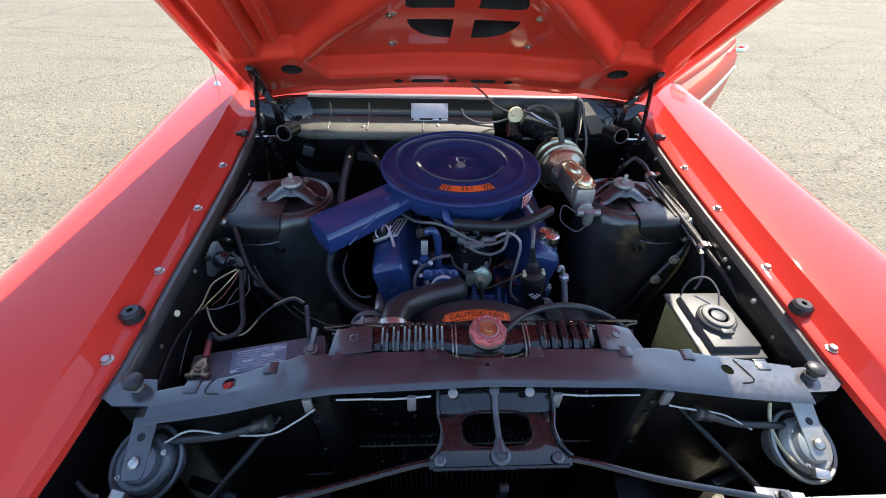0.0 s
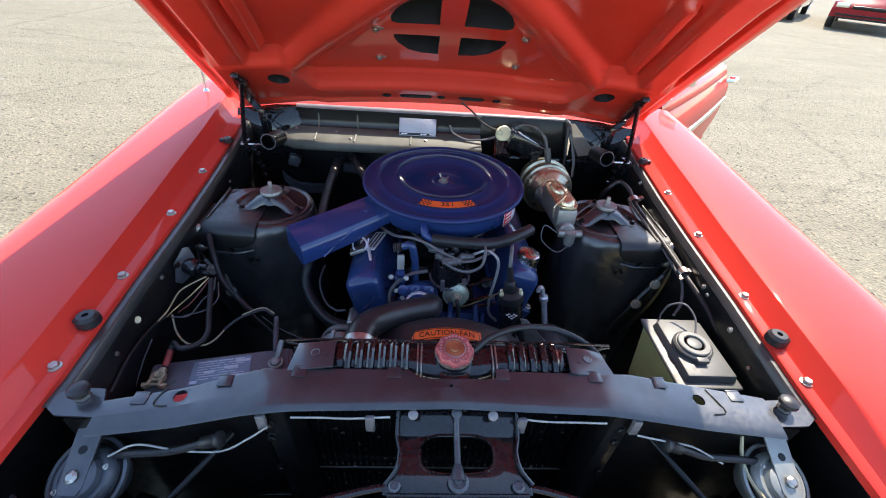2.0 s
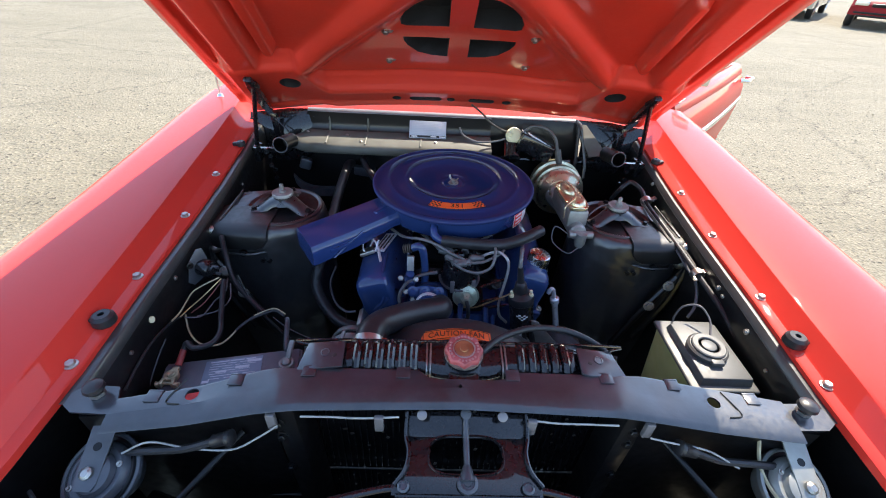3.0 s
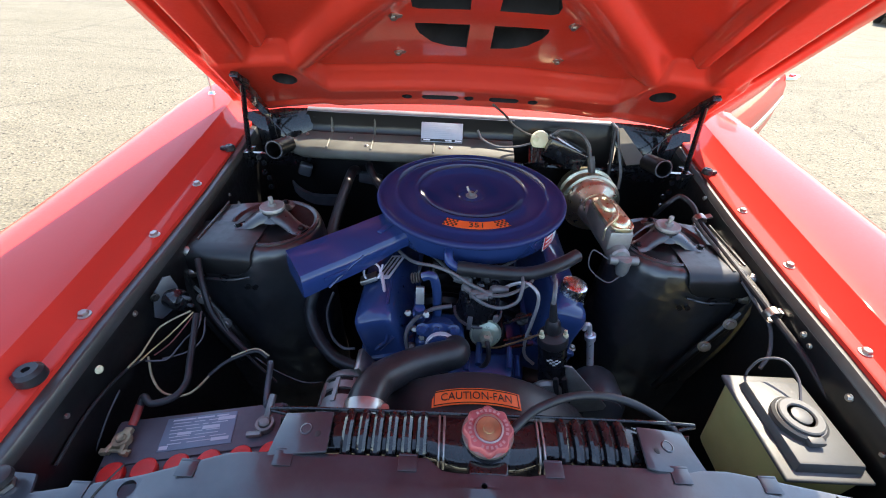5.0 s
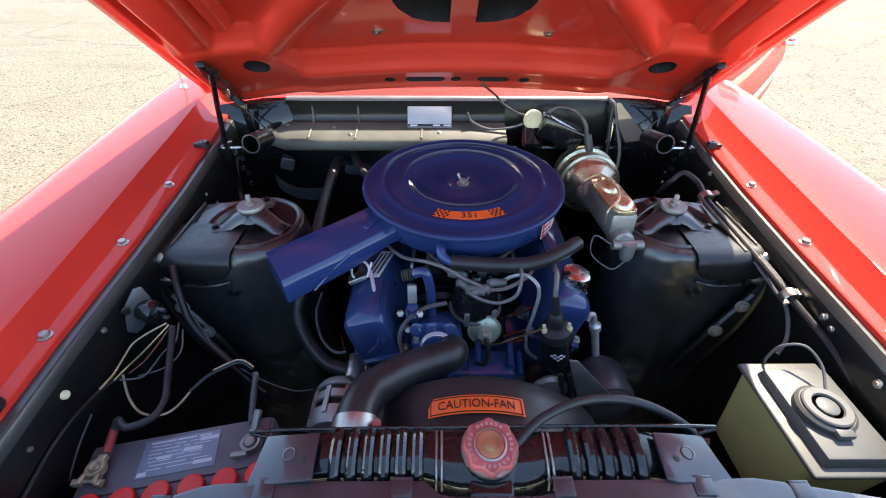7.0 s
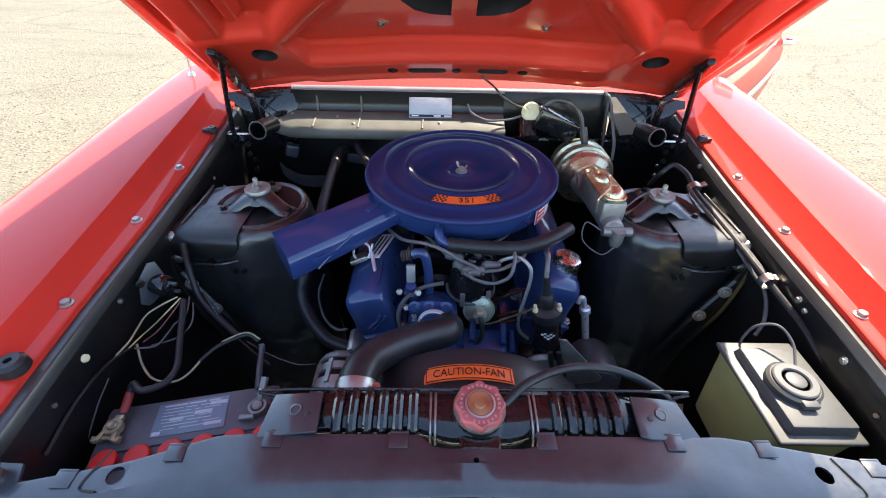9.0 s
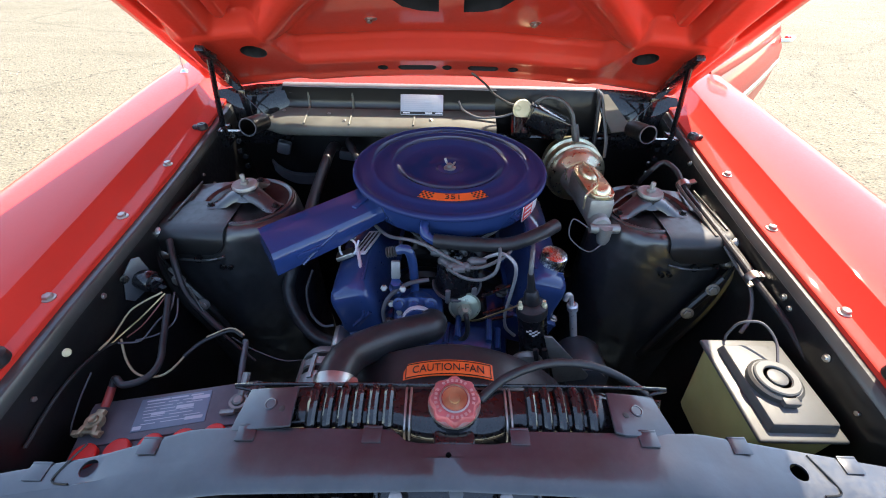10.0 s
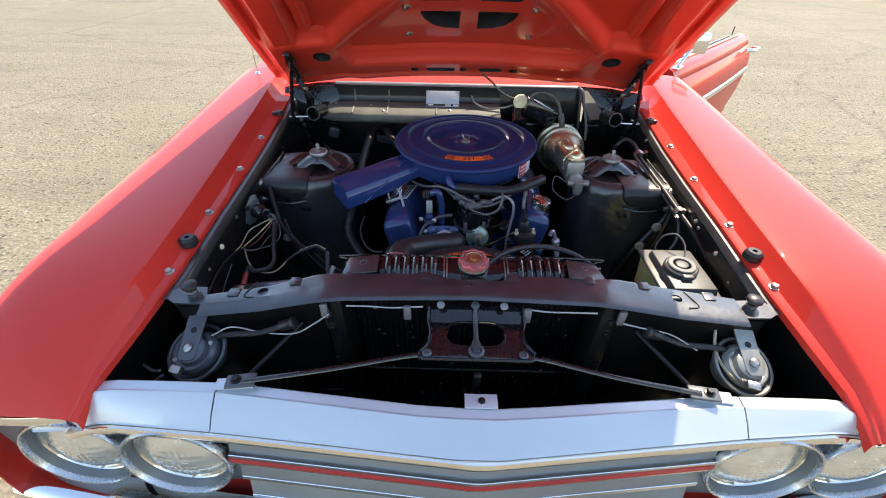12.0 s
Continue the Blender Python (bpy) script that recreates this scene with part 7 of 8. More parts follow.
tube(bm, [(0.235, 1.39, 0.935), (0.27, 1.385, 0.965), (0.315, 1.375, 0.962), (0.345, 1.36, 0.935), (0.355, 1.345, 0.90)], 0.006, 8)
tube(bm, [(0.355, 1.345, 0.905), (0.36, 1.335, 0.885), (0.365, 1.33, 0.86)], 0.011, 10)
thing("wiper_harness", bm, M_TAPE, "taped copper-coloured wire bundle to the wiper motor", "wire")
bm = BM()
tube(bm, [(0.06, 1.36, 1.035), (0.10, 1.385, 1.0), (0.13, 1.41, 0.965), (0.17, 1.41, 0.942), (0.20, 1.405, 0.935)], 0.0032, 8)
thing("washer_tube", bm, M_TAPE, "grey tube running from the hood to the wiper motor", "tube")
bm = BM()
tube(bm, [(0.03, 1.425, 0.938), (0.045, 1.415, 0.915), (0.09, 1.40, 0.90), (0.15, 1.395, 0.905), (0.19, 1.40, 0.915)], 0.0032, 8)
thing("cowl_wire", bm, M_WIRE, "thin grey wire along the firewall", "wire")
bm = BM()
tube(bm, [(0.435, 1.455, 0.968), (0.438, 1.43, 0.955), (0.44, 1.415, 0.90), (0.443, 1.40, 0.84), (0.44, 1.38, 0.76)], 0.006, 8)
thing("drain_tube", bm, M_RUBBER, "black drain tube down the firewall", "tube")
# certification plate on the cowl wall
pl = thing("data_plate", box(BM(), (-0.077, 1.4255, 0.9245), (0.125, 0.003, 0.058), rot=(-31, 0, 0), bevel=0.001), M_PLATE, "silver-white printed data plate on the cowl panel", "label")
pm = pose(-0.077, 1.4255, 0.9245, -31 + 90, 0, 0)
bm = BM()
for k in range(8):
    w = (0.10, 0.085, 0.10, 0.06, 0.095, 0.08, 0.10, 0.05)[k]
    box(bm, pm @ Vector((-0.053 + w / 2, 0.022 - 0.0055 * k, 0.002)), (w, 0.0014, 0.0006), rot=(-31 + 90, 0, 0))
part("print_bar", bm, M_PRINT, pl)
bm = BM()
box(bm, pm @ Vector((0, -0.0235, 0.002)), (0.122, 0.007, 0.0006), rot=(59, 0, 0))
part("print_band", bm, M_INK, pl)
for x in (-0.045, 0.02, 0.05):
    part("band_mark", box(BM(), pm @ Vector((x, -0.0235, 0.0026)), (0.02, 0.004, 0.0004), rot=(59, 0, 0)), M_WHITE, pl)

# battery
BT = pose(-0.418, 0.512, 0.735, 0, 0, 11.3)
bat = empty("battery", "dark grey battery with red vent caps and worn label", "battery", at=(-0.418, 0.512, 0.55))


def bt(x, y, z):
    return BT @ Vector((x, y, z))


bm = BM()
box(bm, bt(-0.006, 0, -0.09), (0.262, 0.172, 0.18), rot=(0, 0, 11.3), bevel=0.006)
box(bm, bt(-0.006, 0.045, 0.001), (0.25, 0.075, 0.006), rot=(0, 0, 11.3), bevel=0.002)
part("case", bm, M_BATTERY, bat, "dark grey battery case")
bm = BM()
box(bm, bt(-0.005, 0.047, 0.0048), (0.106, 0.056, 0.0015), rot=(0, 0, 11.3), bevel=0.0005)
part("sticker", bm, M_STICKER, bat, "blue-grey battery sticker")
bm = BM()
for k, bars in enumerate((((0.034, -0.026), (0.026, 0.006), (0.018, 0.032)), ((0.026, -0.028), (0.016, -0.002), (0.028, 0.026)), ((0.040, -0.022), (0.008, 0.008), (0.024, 0.030)), ((0.018, -0.034), (0.022, -0.008), (0.018, 0.018)), ((0.048, -0.018), (0.020, 0.022)), ((0.030, -0.026), (0.034, 0.014)), ((0.050, -0.012), (0.024, 0.032)), ((0.020, -0.030), (0.036, 0.006)))):
    for w, off in bars:
        box(bm, bt(-0.006 + off, 0.070 - 0.0058 * k, 0.0058), (w, 0.0026 if k == 0 else 0.0013, 0.0005), rot=(0, 0, 11.3))
for x, y, w, h in ((0.033, 0.0645, 0.026, 0.006), (0.012, 0.0515, 0.026, 0.006), (-0.026, 0.0455, 0.020, 0.005), (0.030, 0.029, 0.026, 0.0055), (-0.050, 0.0245, 0.012, 0.006)):
    box(bm, bt(x, y, 0.0057), (w, h, 0.0005), rot=(0, 0, 11.3))
part("sticker_bar", bm, M_PRINT, bat, "pale unreadable print", kind="stuff")
for k in range(6):
    bm = BM()
    p = bt(-0.108 + 0.044 * k, -0.008, 0.0)
    lathe(bm, p, (0, 0, 1), [(0.0165, 0), (0.0175, 0.002), (0.0175, 0.010), (0.0155, 0.012), (0.004, 0.0125)], 24)
    part("vent_cap", bm, M_CAPRED, bat, "red plastic vent cap")
# clamps and cables
bm = BM()
p = Vector((-0.532, 0.530, 0.742))
lathe(bm, p, (0, 0, 1), [(0.009, 0), (0.0088, 0.018), (0.007, 0.020), (0.004, 0.0185)], 20)
lathe(bm, p + Vector((0, 0, 0.004)), (0, 0, 1), [(0.0095, 0), (0.0155, 0.0), (0.0165, 0.002), (0.0165, 0.011), (0.0155, 0.0125), (0.0098, 0.0125), (0.0095, 0.011)], 28, close=False)
for side in (-1, 1):
    box(bm, p + Vector((side * 0.013, -0.019, 0.010)), (0.009, 0.018, 0.012), rot=(0, 0, side * 10), bevel=0.002)
    box(bm, p + Vector((side * 0.021, -0.026, 0.010)), (0.010, 0.008, 0.011), bevel=0.002)
rod(bm, p + Vector((-0.028, -0.021, 0.010)), p + Vector((0.028, -0.021, 0.010)), 0.0035, seg=8)
box(bm, p + Vector((0.0, 0.019, 0.010)), (0.016, 0.012, 0.010), bevel=0.002)
bmesh.ops.transform(bm, matrix=Matrix.Translation(p) @ Matrix.Diagonal((0.78, 0.78, 0.9, 1)) @ Matrix.Translation(-p), verts=bm.verts)
part("positive_clamp", bm, M_CLAMP, bat, "pale brass battery clamp")
bm = BM()
tube(bm, [p + Vector((0.0, 0.024, 0.010)), p + Vector((0.001, 0.036, 0.016)), p + Vector((0.003, 0.050, 0.026))], 0.0062, 12)
part("red_boot", bm, M_BOOT, bat, "dull red cable boot")
bm = BM()
p2 = bt(0.098, 0.038, 0.006)
lathe(bm, p2, (0, 0, 1), [(0.009, 0), (0.0085, 0.015), (0.006, 0.017)], 16)
lathe(bm, p2 + Vector((0, 0, 0.003)), (0, 0, 1), [(0.0095, 0), (0.0145, 0.0), (0.015, 0.002), (0.015, 0.008), (0.0140, 0.0095), (0.0100, 0.0095), (0.0095, 0.008)], 24, close=False)
tube(bm, [p2 + Vector((0, 0.01, 0.010)), p2 + Vector((0.004, 0.04, 0.03))], 0.006, 8)
rod(bm, p2 + Vector((-0.022, -0.018, 0.006)), p2 + Vector((0.0, -0.016, 0.008)), 0.005, seg=8)
part("negative_clamp", bm, M_ALU, bat, "lead battery clamp with steel bolt")
bm = BM()
tube(bm, [p + Vector((0.003, 0.048, 0.024)), (-0.524, 0.588, 0.778), (-0.506, 0.578, 0.776), (-0.482, 0.595, 0.771), (-0.478, 0.625, 0.770), (-0.490, 0.662, 0.775), (-0.501, 0.703, 0.788), (-0.510, 0.745, 0.808)], 0.0056, 12)
thing("battery_cable", bm, M_RUBBER, "black battery cable to the starter relay", "cable", group="battery cables")
bm = BM()
tube(bm, [p2 + Vector((0.004, 0.038, 0.029)), (-0.338, 0.600, 0.752), (-0.350, 0.640, 0.752), (-0.361, 0.680, 0.748), (-0.364, 0.690, 0.752)], 0.0052, 10)
thing("battery_cable", bm, M_BRACKET, "dark grey earth cable from the battery", "cable", group="battery cables")
bm = BM()
box(bm, (-0.42, 0.52, 0.545), (0.30, 0.22, 0.012), bevel=0.003)
thing("battery_tray", bm, M_BLACK, "black battery tray on the apron", "tray")

# starter relay on the apron
relay = empty("starter_relay", "black starter relay on a worn grey bracket", "relay", at=(-0.56, 0.77, 0.82))
bm = BM()
prism(bm, [(-0.032, -0.024), (-0.022, -0.036), (0.014, -0.026), (0.026, 0.006), (0.024, 0.034), (0.012, 0.038), (-0.014, 0.018), (-0.022, -0.002)], frame_of((-0.568, 0.760, 0.833), (0.55, 0.82, 0.05), (-0.15, 0.05, 1)), 0.003, bevel=0.0008)
part("bracket", bm, M_BRACKET, relay, "worn grey metal relay bracket")
bm = BM()
lathe(bm, (-0.566, 0.768, 0.826), (1, -0.25, -0.1), [(0.019, 0), (0.020, 0.022), (0.017, 0.027), (0.012, 0.028), (0.012, 0.034), (0.008, 0.036)], 22)
box(bm, (-0.548, 0.766, 0.812), (0.030, 0.024, 0.016), rot=(0, 0, -14), bevel=0.003)
part("can", bm, M_GLOSSBLACK, relay)
bm = BM()
for dz in (-0.009, 0.009):
    rod(bm, (-0.545, 0.764, 0.824 + dz), (-0.522, 0.760, 0.822 + dz), 0.0036, seg=8)
part("terminal", bm, M_BRACKET, relay)
for p in ((-0.571, 0.742, 0.848), (-0.576, 0.752, 0.800)):
    part("bracket_screw", hexbolt(BM(), p, (0.8, -0.5, 0.2), 0.005), M_BLACK, relay)

# wiring on the passenger side
WIRES = [
    (M_WIREPALE, 0.0026, [(-0.571, 0.673, 0.770), (-0.557, 0.647, 0.745), (-0.53, 0.626, 0.735), (-0.499, 0.625, 0.730), (-0.481, 0.640, 0.730), (-0.466, 0.674, 0.735)], "pale wire looping below the starter relay"),
    (M_RUBBER, 0.0046, [(-0.470, 0.665, 0.734), (-0.452, 0.688, 0.740), (-0.431, 0.701, 0.745), (-0.398, 0.713, 0.750), (-0.374, 0.703, 0.745)], "black taped loom to the engine"),
    (M_WIREPALE, 0.0018, [(-0.440, 0.698, 0.748), (-0.41, 0.712, 0.754), (-0.392, 0.713, 0.755), (-0.372, 0.704, 0.749)], "thin pale wire along the loom"),
    (M_WIREPALE, 0.0022, [(-0.519, 0.745, 0.815), (-0.550, 0.732, 0.803), (-0.568, 0.716, 0.796), (-0.570, 0.690, 0.792), (-0.569, 0.660, 0.790), (-0.568, 0.628, 0.796)], "yellow wire at the starter relay"),
    (M_COPPER, 0.0020, [(-0.515, 0.745, 0.812), (-0.532, 0.720, 0.80), (-0.547, 0.70, 0.79), (-0.563, 0.677, 0.782), (-0.570, 0.65, 0.782)], "brown wire at the starter relay"),
    (M_MAROON, 0.0016, [(-0.512, 0.745, 0.81), (-0.524, 0.715, 0.797), (-0.538, 0.69, 0.785), (-0.555, 0.67, 0.778)], "dark maroon wire at the starter relay"),
    (M_WIRE, 0.0022, [(-0.510, 0.760, 0.80), (-0.504, 0.728, 0.79), (-0.52, 0.71, 0.78), (-0.526, 0.692, 0.775), (-0.536, 0.669, 0.770), (-0.566, 0.660, 0.774)], "grey wire at the starter relay"),
    (M_WIRE, 0.0020, [(-0.548, 0.674, 0.765), (-0.51, 0.687, 0.770), (-0.491, 0.712, 0.780), (-0.502, 0.752, 0.792)], "thin grey wire looping back up"),
    (M_RUBBER, 0.0032, [(-0.568, 0.664, 0.776), (-0.572, 0.63, 0.79), (-0.572, 0.58, 0.80), (-0.571, 0.53, 0.80), (-0.568, 0.47, 0.79)], "black loom along the apron"),
    (M_WIRE, 0.0018, [(-0.572, 0.60, 0.775), (-0.575, 0.56, 0.755), (-0.578, 0.51, 0.72), (-0.58, 0.47, 0.69)], "thin wire down the apron"),
    (M_RUBBER, 0.0080, [(-0.555, 0.862, 0.845), (-0.538, 0.828, 0.82), (-0.515, 0.790, 0.772), (-0.480, 0.767, 0.737), (-0.438, 0.742, 0.712)], "black conduit down the tower front"),
    (M_RUBBER, 0.0034, [(-0.500, 0.785, 0.79), (-0.475, 0.764, 0.735), (-0.432, 0.737, 0.70), (-0.378, 0.712, 0.66)], "black wire beside the conduit"),
    (M_WIRE, 0.0016, [(-0.411, 0.722, 0.72), (-0.378, 0.723, 0.68), (-0.329, 0.722, 0.65), (-0.294, 0.731, 0.64)], "thin wire running to the engine"),
]
for mat_, r, pts, label in WIRES:
    thing("wire", tube(BM(), pts, r * 0.78, 7), mat_, label, "wire", group="passenger side wiring")
bm = BM()
lathe(bm, (-0.577, 0.594, 0.834), (1, -0.2, 0.3), [(0.0065, -0.006), (0.0065, 0.003), (0.0045, 0.005)], 16)
thing("apron_plug", bm, M_CREAM, "pale plastic plug in the apron", "plug")

# washer reservoir on the driver side
wash = empty("washer_reservoir", "yellowed plastic washer reservoir with a grey lid", "washer reservoir", at=(0.50, 0.58, 0.65))
bm = BM()
rows = []
for z, g in ((0.64, 0.82), (0.645, 0.85), (0.72, 0.92), (0.790, 0.985), (0.794, 1.0)):
    cx, cy, hx, hy = 0.497, 0.581, 0.059 * g, 0.085 * g
    ring = []
    for sx, sy in ((-1, -1), (1, -1), (1, 1), (-1, 1)):
        for k in range(5):
            a = math.atan2(sy, sx) + (k - 2) * math.pi / 8
            ring.append((cx + sx * (hx - 0.012) + 0.012 * math.cos(a), cy + sy * (hy - 0.012) + 0.012 * math.sin(a), z))
    rows.append(ring)
loft(bm, rows, closed=True, cap=True)
part("tank", bm, M_BOTTLE, wash, "yellowed translucent tank")
bm = BM()
box(bm, (0.497, 0.581, 0.797), (0.127, 0.179, 0.008), bevel=0.0035, seg=3)
box(bm, (0.501, 0.577, 0.808), (0.100, 0.148, 0.018), bevel=0.0035, seg=2, taper=0.94)
part("lid", bm, M_LID, wash, "grey plastic lid with raised panel", angle=30)
bm = BM()
c = (0.492, 0.574, 0.816)
lathe(bm, c, (0, 0, 1), [(0.036, 0), (0.037, 0.003), (0.037, 0.010), (0.033, 0.013), (0.030, 0.013)], 36)
wc = part("filler_cap", bm, M_LIDDARK, wash, "dark grey round filler cap")
bm = BM()
lathe(bm, c, (0, 0, 1), [(0.031, 0.010), (0.031, 0.016), (0.029, 0.0175), (0.020, 0.0175), (0.0185, 0.0155), (0.0185, 0.0130)], 36)
lathe(bm, c, (0, 0, 1), [(0.014, 0.011), (0.014, 0.0165), (0.012, 0.0175), (0.002, 0.0175)], 24)
box(bm, (0.492, 0.542, 0.824), (0.024, 0.022, 0.010), bevel=0.003)
part("cap_ring", bm, M_LID, wc, "grey cap ring and tab")
bm = BM()
tube(bm, [(0.510, 0.600, 0.828), (0.518, 0.632, 0.845), (0.507, 0.660, 0.855), (0.484, 0.671, 0.842), (0.475, 0.671, 0.815), (0.477, 0.671, 0.80)], 0.0021, 8)
thing("washer_hose", bm, M_WIRE, "thin grey hose from the washer cap", "hose")

# loom along the driver's apron
bm = BM()
loom = [(0.495, 1.16, 0.83), (0.502, 1.135, 0.878), (0.528, 1.140, 0.897), (0.546, 1.106, 0.892), (0.545, 1.058, 0.880), (0.549, 1.02, 0.872), (0.556, 0.965, 0.864), (0.562, 0.888, 0.855), (0.567, 0.791, 0.845), (0.574, 0.723, 0.835), (0.580, 0.676, 0.825), (0.583, 0.634, 0.812), (0.584, 0.59, 0.80), (0.58, 0.53, 0.785)]
tube(bm, loom, 0.0062, 10)
lm = thing("wiring_loom", bm, M_RUBBER, "black taped wiring loom along the apron", "wire")
bm = BM()
tube(bm, [Vector(q) + Vector((-0.013, 0.002, 0.002)) for q in loom[4:8]], 0.004, 8)
part("second_wire", bm, M_TAPE, lm)
for i, (p, d) in enumerate((((0.545, 1.066, 0.882), (0.05, -1, -0.22)), ((0.566, 0.788, 0.845), (0.1, -1, -0.12)))):
    bm = BM()
    lathe(bm, p, d, [(0.014, 0), (0.0145, 0.002), (0.0145, 0.014), (0.014, 0.016)], 16, close=False)
    box(bm, (p[0] + 0.016, p[1] - 0.006, p[2] + 0.006), (0.02, 0.014, 0.004), rot=(0, -20, 0))
    part("loom_clamp", bm, M_STEEL, lm, "steel loom clamp")
bm = BM()
tube(bm, [(0.559, 0.87, 0.848), (0.568, 0.814, 0.830), (0.572, 0.774, 0.818), (0.561, 0.734, 0.79), (0.54, 0.712, 0.77)], 0.0035, 8)
thing("wire", bm, M_WIRE, "grey wire hanging from the loom", "wire")
bm = BM()
tube(bm, [(0.561, 1.0, 0.866), (0.570, 0.93, 0.858), (0.577, 0.86, 0.848), (0.582, 0.79, 0.838), (0.586, 0.72, 0.826)], 0.0045, 8)
thing("wire", bm, M_RUBBER, "black cable beside the taped loom", "wire")
for y, z in ((0.72, 0.855), (0.60, 0.845), (1.16, 0.885)):
    x = lerp(y, FY, FI) - 0.022
    bm = BM()
    hexbolt(bm, (x, y, z), (-1, 0, 0.2), 0.0042, 0.004)
    thing("apron_screw", bm, M_STEEL, "small screw in the apron", "screw")


# horns
def horn(side):
    c = Vector((side * 0.530, 0.338, 0.772))
    d = Vector((side * 0.10, -0.42, 0.9)).normalized()
    h = empty("horn", "round grey horn on a strap bracket" if side > 0 else "round dark grey horn on a strap bracket", "horn", group="horns", at=c)
    bm = BM()
    lathe(bm, c, d, [(0.02, -0.05), (0.036, -0.045), (0.044, -0.02), (0.052, -0.010), (0.0565, -0.007), (0.058, -0.003), (0.0575, 0.002), (0.054, 0.004), (0.051, 0.001), (0.0475, -0.002), (0.044, 0.001), (0.042, 0.009), (0.038, 0.013), (0.033, 0.013), (0.030, 0.011), (0.027, 0.020), (0.020, 0.024), (0.010, 0.024)], 48)
    part("shell", bm, M_HORN if side > 0 else M_BRACKET, h, angle=35)
    part("groove", lathe(BM(), c, d, [(0.0515, 0.0018), (0.049, 0.0002), (0.0465, 0.0002), (0.0445, 0.0018)], 40, close=False), M_BLACK, h, "dark ring groove")
    for k in (0, 1, 2):
        a = radians(35 + 95 * k)
        fx, fy, _ = axes(d)
        part("rim_screw", hexbolt(BM(), c + d * 0.013 + (fx * math.cos(a) + fy * math.sin(a)) * 0.0355, d, 0.0028, 0.003), M_STEEL, h)
    bm = BM()
    m = frame_of(c + d * 0.024, (1, 0, 0), (side * 0.05, 0.9, 0.42))
    prism(bm, [(-0.017, -0.013), (-0.012, -0.023), (0.012, -0.023), (0.017, -0.013), (0.018, 0.07), (0.021, 0.10), (-0.021, 0.10), (-0.018, 0.07)], m, 0.003, bevel=0.0008)
    part("strap", bm, M_HORN if side > 0 else M_BRACKET, h)
    bm = BM()
    lathe(bm, m @ Vector((0, 0, 0.003)), m.to_3x3() @ Vector((0, 0, 1)), [(0.009, 0), (0.009, 0.005), (0.005, 0.008)], 8)
    part("strap_nut", bm, M_STEEL, h)
    bm = BM()
    lathe(bm, m @ Vector((0.0, 0.035, 0.0031)), m.to_3x3() @ Vector((0, 0, 1)), [(0.006, 0), (0.006, 0.0005)], 14)
    part("strap_hole", bm, M_BLACK, h)
    bm = BM()
    box(bm, c + d * 0.020 + Vector((-side * 0.004 - 0.012, -0.042, -0.008)), (0.022, 0.014, 0.012), rot=(25, 0, -15), bevel=0.002)
    part("connector", bm, M_STEEL, h)
    return h


horn(-1)
horn(1)
bm = BM()
tube(bm, [(-0.575, 0.29, 0.775), (-0.60, 0.30, 0.76), (-0.64, 0.325, 0.745)], 0.003, 6)
tube(bm, [(-0.57, 0.285, 0.768), (-0.60, 0.28, 0.745), (-0.635, 0.30, 0.72)], 0.003, 6)
thing("horn_wire", bm, M_WIRE, "dark wires to the horn", "wire", group="horn wiring")
bm = BM()
tube(bm, [(0.485, 0.395, 0.82), (0.48, 0.36, 0.79), (0.49, 0.32, 0.775), (0.52, 0.30, 0.765)], 0.003, 6)
thing("horn_wire", bm, M_WIREPALE, "yellow wire to the horn", "wire", group="horn wiring")
# wires under the support bar
for pts in ([(-0.50, 0.355, 0.80), (-0.46, 0.365, 0.815), (-0.40, 0.362, 0.805), (-0.34, 0.362, 0.805), (-0.30, 0.370, 0.825), (-0.27, 0.378, 0.845)], [(-0.235, 0.382, 0.864), (-0.19, 0.383, 0.863), (-0.15, 0.384, 0.860), (-0.09, 0.385, 0.864)], [(0.11, 0.385, 0.863), (0.15, 0.384, 0.859), (0.19, 0.383, 0.860), (0.24, 0.381, 0.862)], [(0.29, 0.372, 0.845), (0.34, 0.368, 0.835), (0.385, 0.365, 0.825), (0.44, 0.355, 0.795)]):
    thing("lamp_wire", tube(BM(), pts, 0.0016, 7), M_WIREWHITE, "weathered white wire clipped under the support bar", "wire", group="lamp wiring")
for x in (-0.28, -0.12, 0.11, 0.29):
    bm = BM()
    box(bm, (x, 0.384, 0.848), (0.014, 0.008, 0.034), bevel=0.002)
    thing("wire_clip", bm, M_GREY, "grey metal wire clip on the support", "clip", group="wire clips")
for side in (-1, 1):
    bm = BM()
    lathe(bm, (side * 0.355, 0.366, 0.824), (-side * 0.9, 0.05, 0.30), [(0.007, -0.012), (0.0095, -0.010), (0.0105, 0.012), (0.012, 0.014), (0.012, 0.020), (0.008, 0.022)], 16)
    tube(bm, [(side * 0.36, 0.366, 0.822), (side * 0.41, 0.362, 0.804), (side * 0.46, 0.360, 0.800), (side * 0.505, 0.362, 0.790)], 0.006, 8)
    thing("lamp_connector", bm, M_RUBBER, "black rubber lamp connector with cable", "connector")

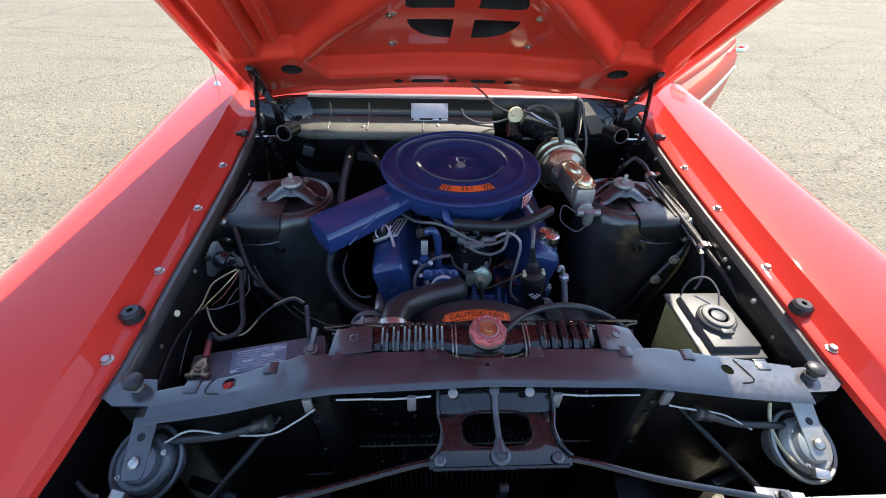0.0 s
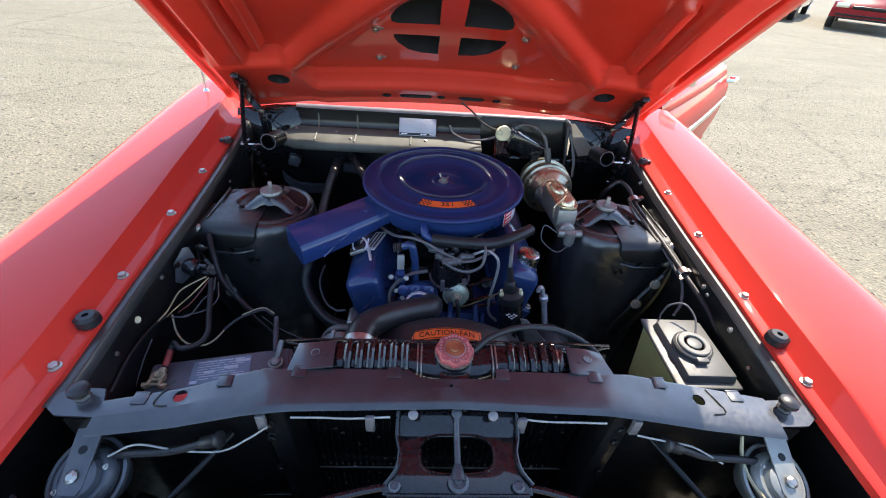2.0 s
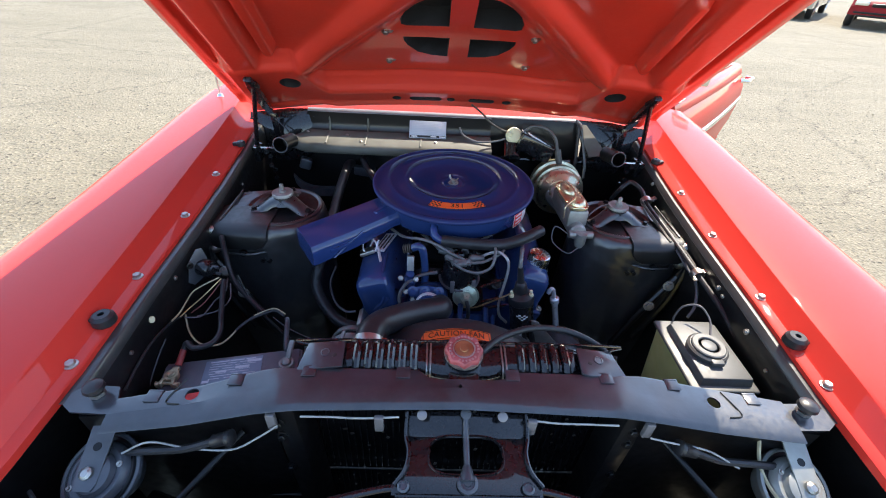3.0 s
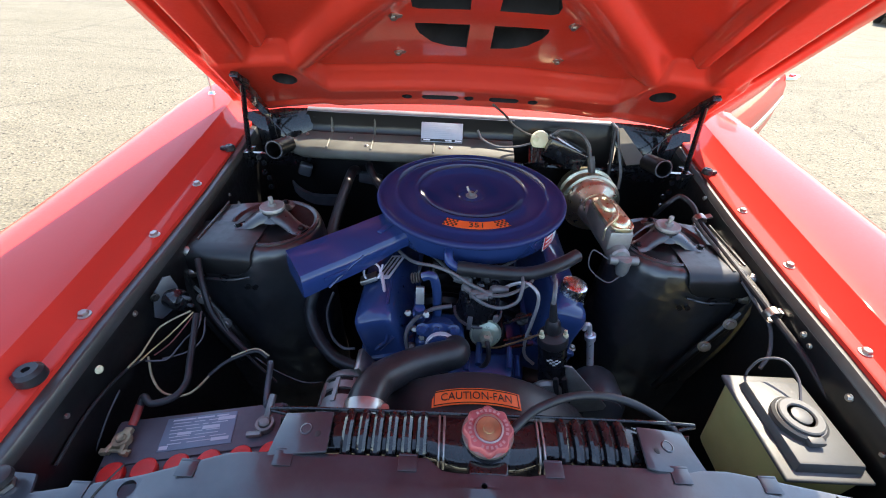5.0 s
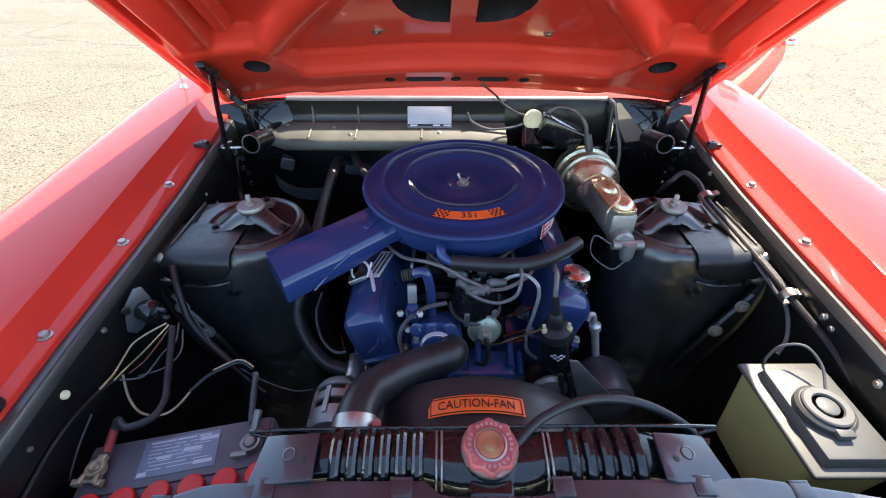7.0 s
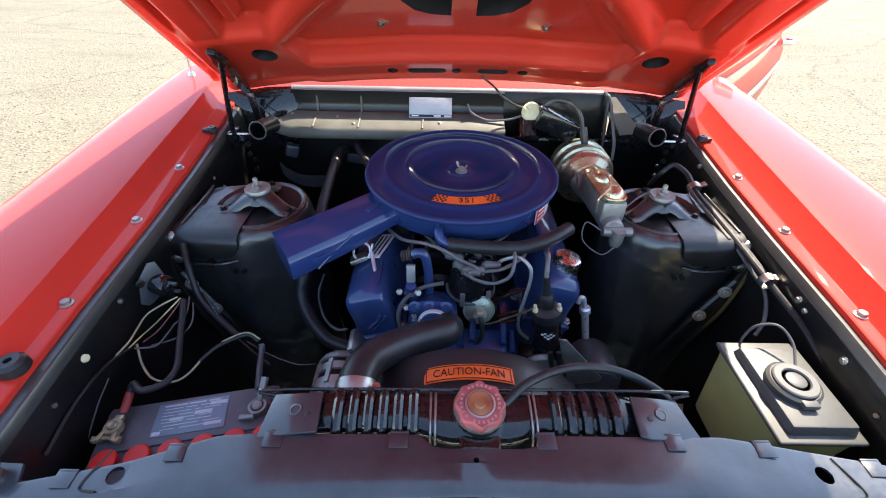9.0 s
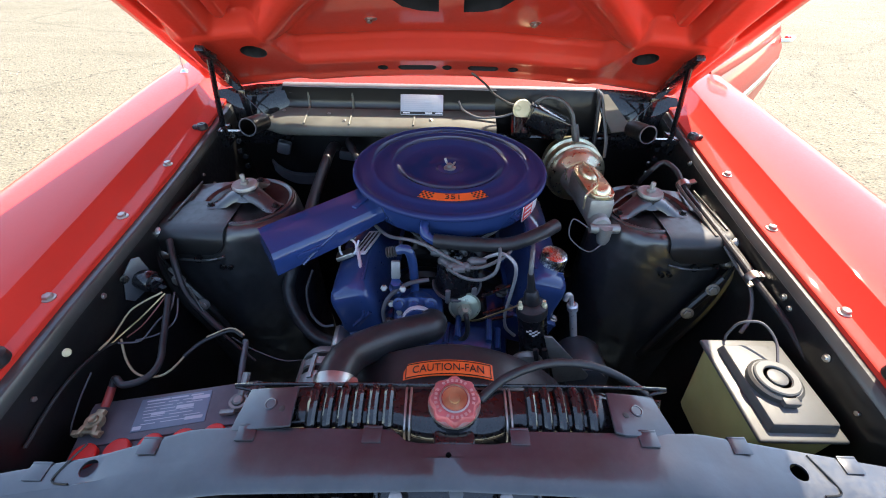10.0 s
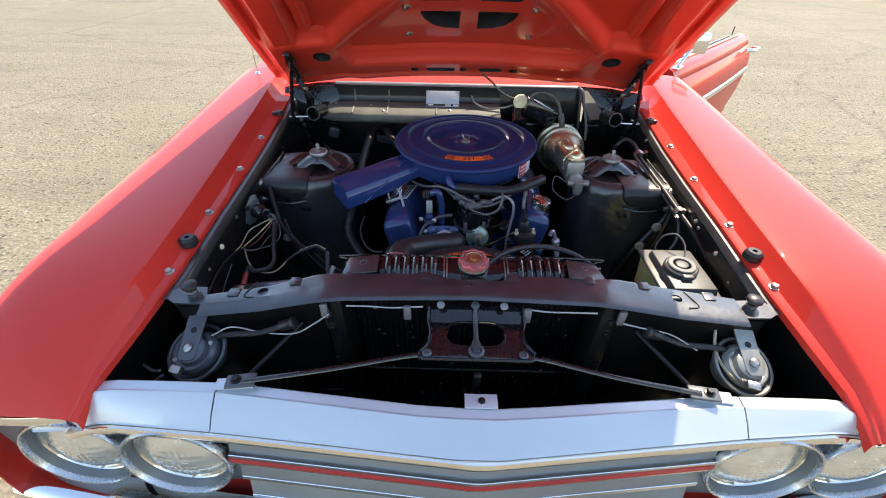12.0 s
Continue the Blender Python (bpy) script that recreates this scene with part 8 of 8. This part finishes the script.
# ---- parked cars across the lot ----
def parked_car(name, label, at, turn, paint, length=4.4, width=1.75, height=1.45, tall=False):
    m = pose(at[0], at[1], 0, 0, 0, turn)
    ob = empty(name, label, "car", group="parked cars", at=(at[0], at[1], 0))
    W = width / 2
    side = [(-length / 2, 0.35), (-length / 2, 0.62), (-length / 2 + 0.15, 0.78), (-length / 2 + 1.0, 0.92), (-length / 2 + 1.75, height - 0.02), (length / 2 - 1.0, height), (length / 2 - 0.25, 0.95 if not tall else height - 0.15), (length / 2, 0.85), (length / 2, 0.35)]
    rows = []
    for k in (-1, -0.93, -0.8, 0.8, 0.93, 1):
        rows.append([m @ Vector((W * k, x, z if z < 0.5 else z - (0.12 if abs(k) > 0.9 else 0.0) * (1 if z > 0.9 else 0.4))) for x, z in side])
    bm = BM()
    loft(bm, rows, cap=True)
    bmesh.ops.holes_fill(bm, edges=bm.edges)
    part("body", bm, paint, ob, angle=40)
    bm = BM()
    for x, z, w in ((0, 0.42, 1.5), (0, 0.34, 1.3)):
        box(bm, m @ Vector((x, -length / 2 - 0.01, z)), (w, 0.05, 0.05), rot=(0, 0, turn), bevel=0.01)
    part("lower_grille", bm, M_BLACK, ob)
    if tall:
        part("bumper", box(BM(), m @ Vector((0, -length / 2 - 0.06, 0.52)), (width - 0.1, 0.10, 0.16), rot=(0, 0, turn), bevel=0.03), M_CHROME, ob, "chrome bumper")
    else:
        part("upper_grille", box(BM(), m @ Vector((0, -length / 2 + 0.02, 0.62)), (0.8, 0.06, 0.10), rot=(4, 0, turn), bevel=0.02), M_BLACK, ob)
    for sx in (-1, 1):
        bm = BM()
        box(bm, m @ Vector((sx * (W - 0.24), -length / 2 + 0.02, 0.66)), (0.34, 0.12, 0.13), rot=(0, 0, turn + sx * 14), bevel=0.03)
        part("headlight", bm, M_LENS, ob)
        for y in (-length / 2 + 0.85, length / 2 - 0.85):
            bm = BM()
            lathe(bm, m @ Vector((sx * (W - 0.19), y, 0.315)), m.to_3x3() @ Vector((sx, 0, 0)), [(0.19, 0), (0.29, 0.01), (0.315, 0.04), (0.315, 0.16), (0.29, 0.20), (0.20, 0.205)], 32)
            w = part("wheel", bm, M_RUBBER, ob, "black tyre", angle=50)
            bm = BM()
            c = m @ Vector((sx * (W + 0.015), y, 0.315))
            ax = m.to_3x3() @ Vector((sx, 0, 0))
            lathe(bm, c, ax, [(0.20, -0.03), (0.205, 0.0), (0.19, 0.0), (0.185, -0.02)], 32, close=False)
            lathe(bm, c, ax, [(0.05, -0.03), (0.05, 0.002), (0.01, 0.004)], 16)
            fx, fy, _ = axes(ax)
            for k in range(7):
                a = 2 * math.pi * k / 7
                q = fx * math.cos(a) + fy * math.sin(a)
                tube(bm, [c + q * 0.04, c + q * 0.12, c + q * 0.195], 0.016, 6, flat=0.6)
            part("rim", bm, M_SILVER, w, "silver spoked rim")
    bm = BM()
    box(bm, m @ Vector((0, -length / 2 + 1.55, height - 0.28)), (width - 0.3, 0.05, 0.42), rot=(-58, 0, turn), bevel=0.01)
    part("window", bm, M_GLASS, ob)
    return ob


parked_car("parked_sedan", "dark red parked sedan with silver wheels", (14.38, 15.47), -43, M_SEDANRED)
parked_car("parked_pickup", "beige parked pickup seen across the lot", (13.08, 18.15), -43, M_BEIGE, 5.2, 1.9, 1.8, True)

# loose stones on the lot around the car
random.seed(11)
bm = BM()
vs, fs = [], []
def add_stone(x, y, r):
    base = len(vs)
    pts = [(r, 0, 0), (0, r, 0), (-r, 0, 0), (0, -r, 0), (0, 0, r)]
    t = random.uniform(0, 6.28)
    for px, py, pz in pts:
        k = random.uniform(0.7, 1.25)
        vs.append((x + (px * math.cos(t) - py * math.sin(t)) * k, y + (px * math.sin(t) + py * math.cos(t)) * k, max(0.0, pz * k * 0.7) - 0.0005))
    fs.extend([(base, base + 1, base + 4), (base + 1, base + 2, base + 4), (base + 2, base + 3, base + 4), (base + 3, base, base + 4)])
for k in range(9000):
    sx = random.choice((-1, 1))
    x = sx * (1.3 + 5.5 * random.random() ** 1.4)
    y = random.uniform(0.3, 7.5)
    add_stone(x, y, random.choice((0.003, 0.004, 0.005, 0.006, 0.006, 0.009, 0.014)))
me = bpy.data.meshes.new("loose_stones")
me.from_pydata(vs, [], fs)
me.materials.append(M_STONE)
bm.free()
tagged(new("loose_stones", me), "scattered small loose stones on the lot", "gravel", kind="stuff")
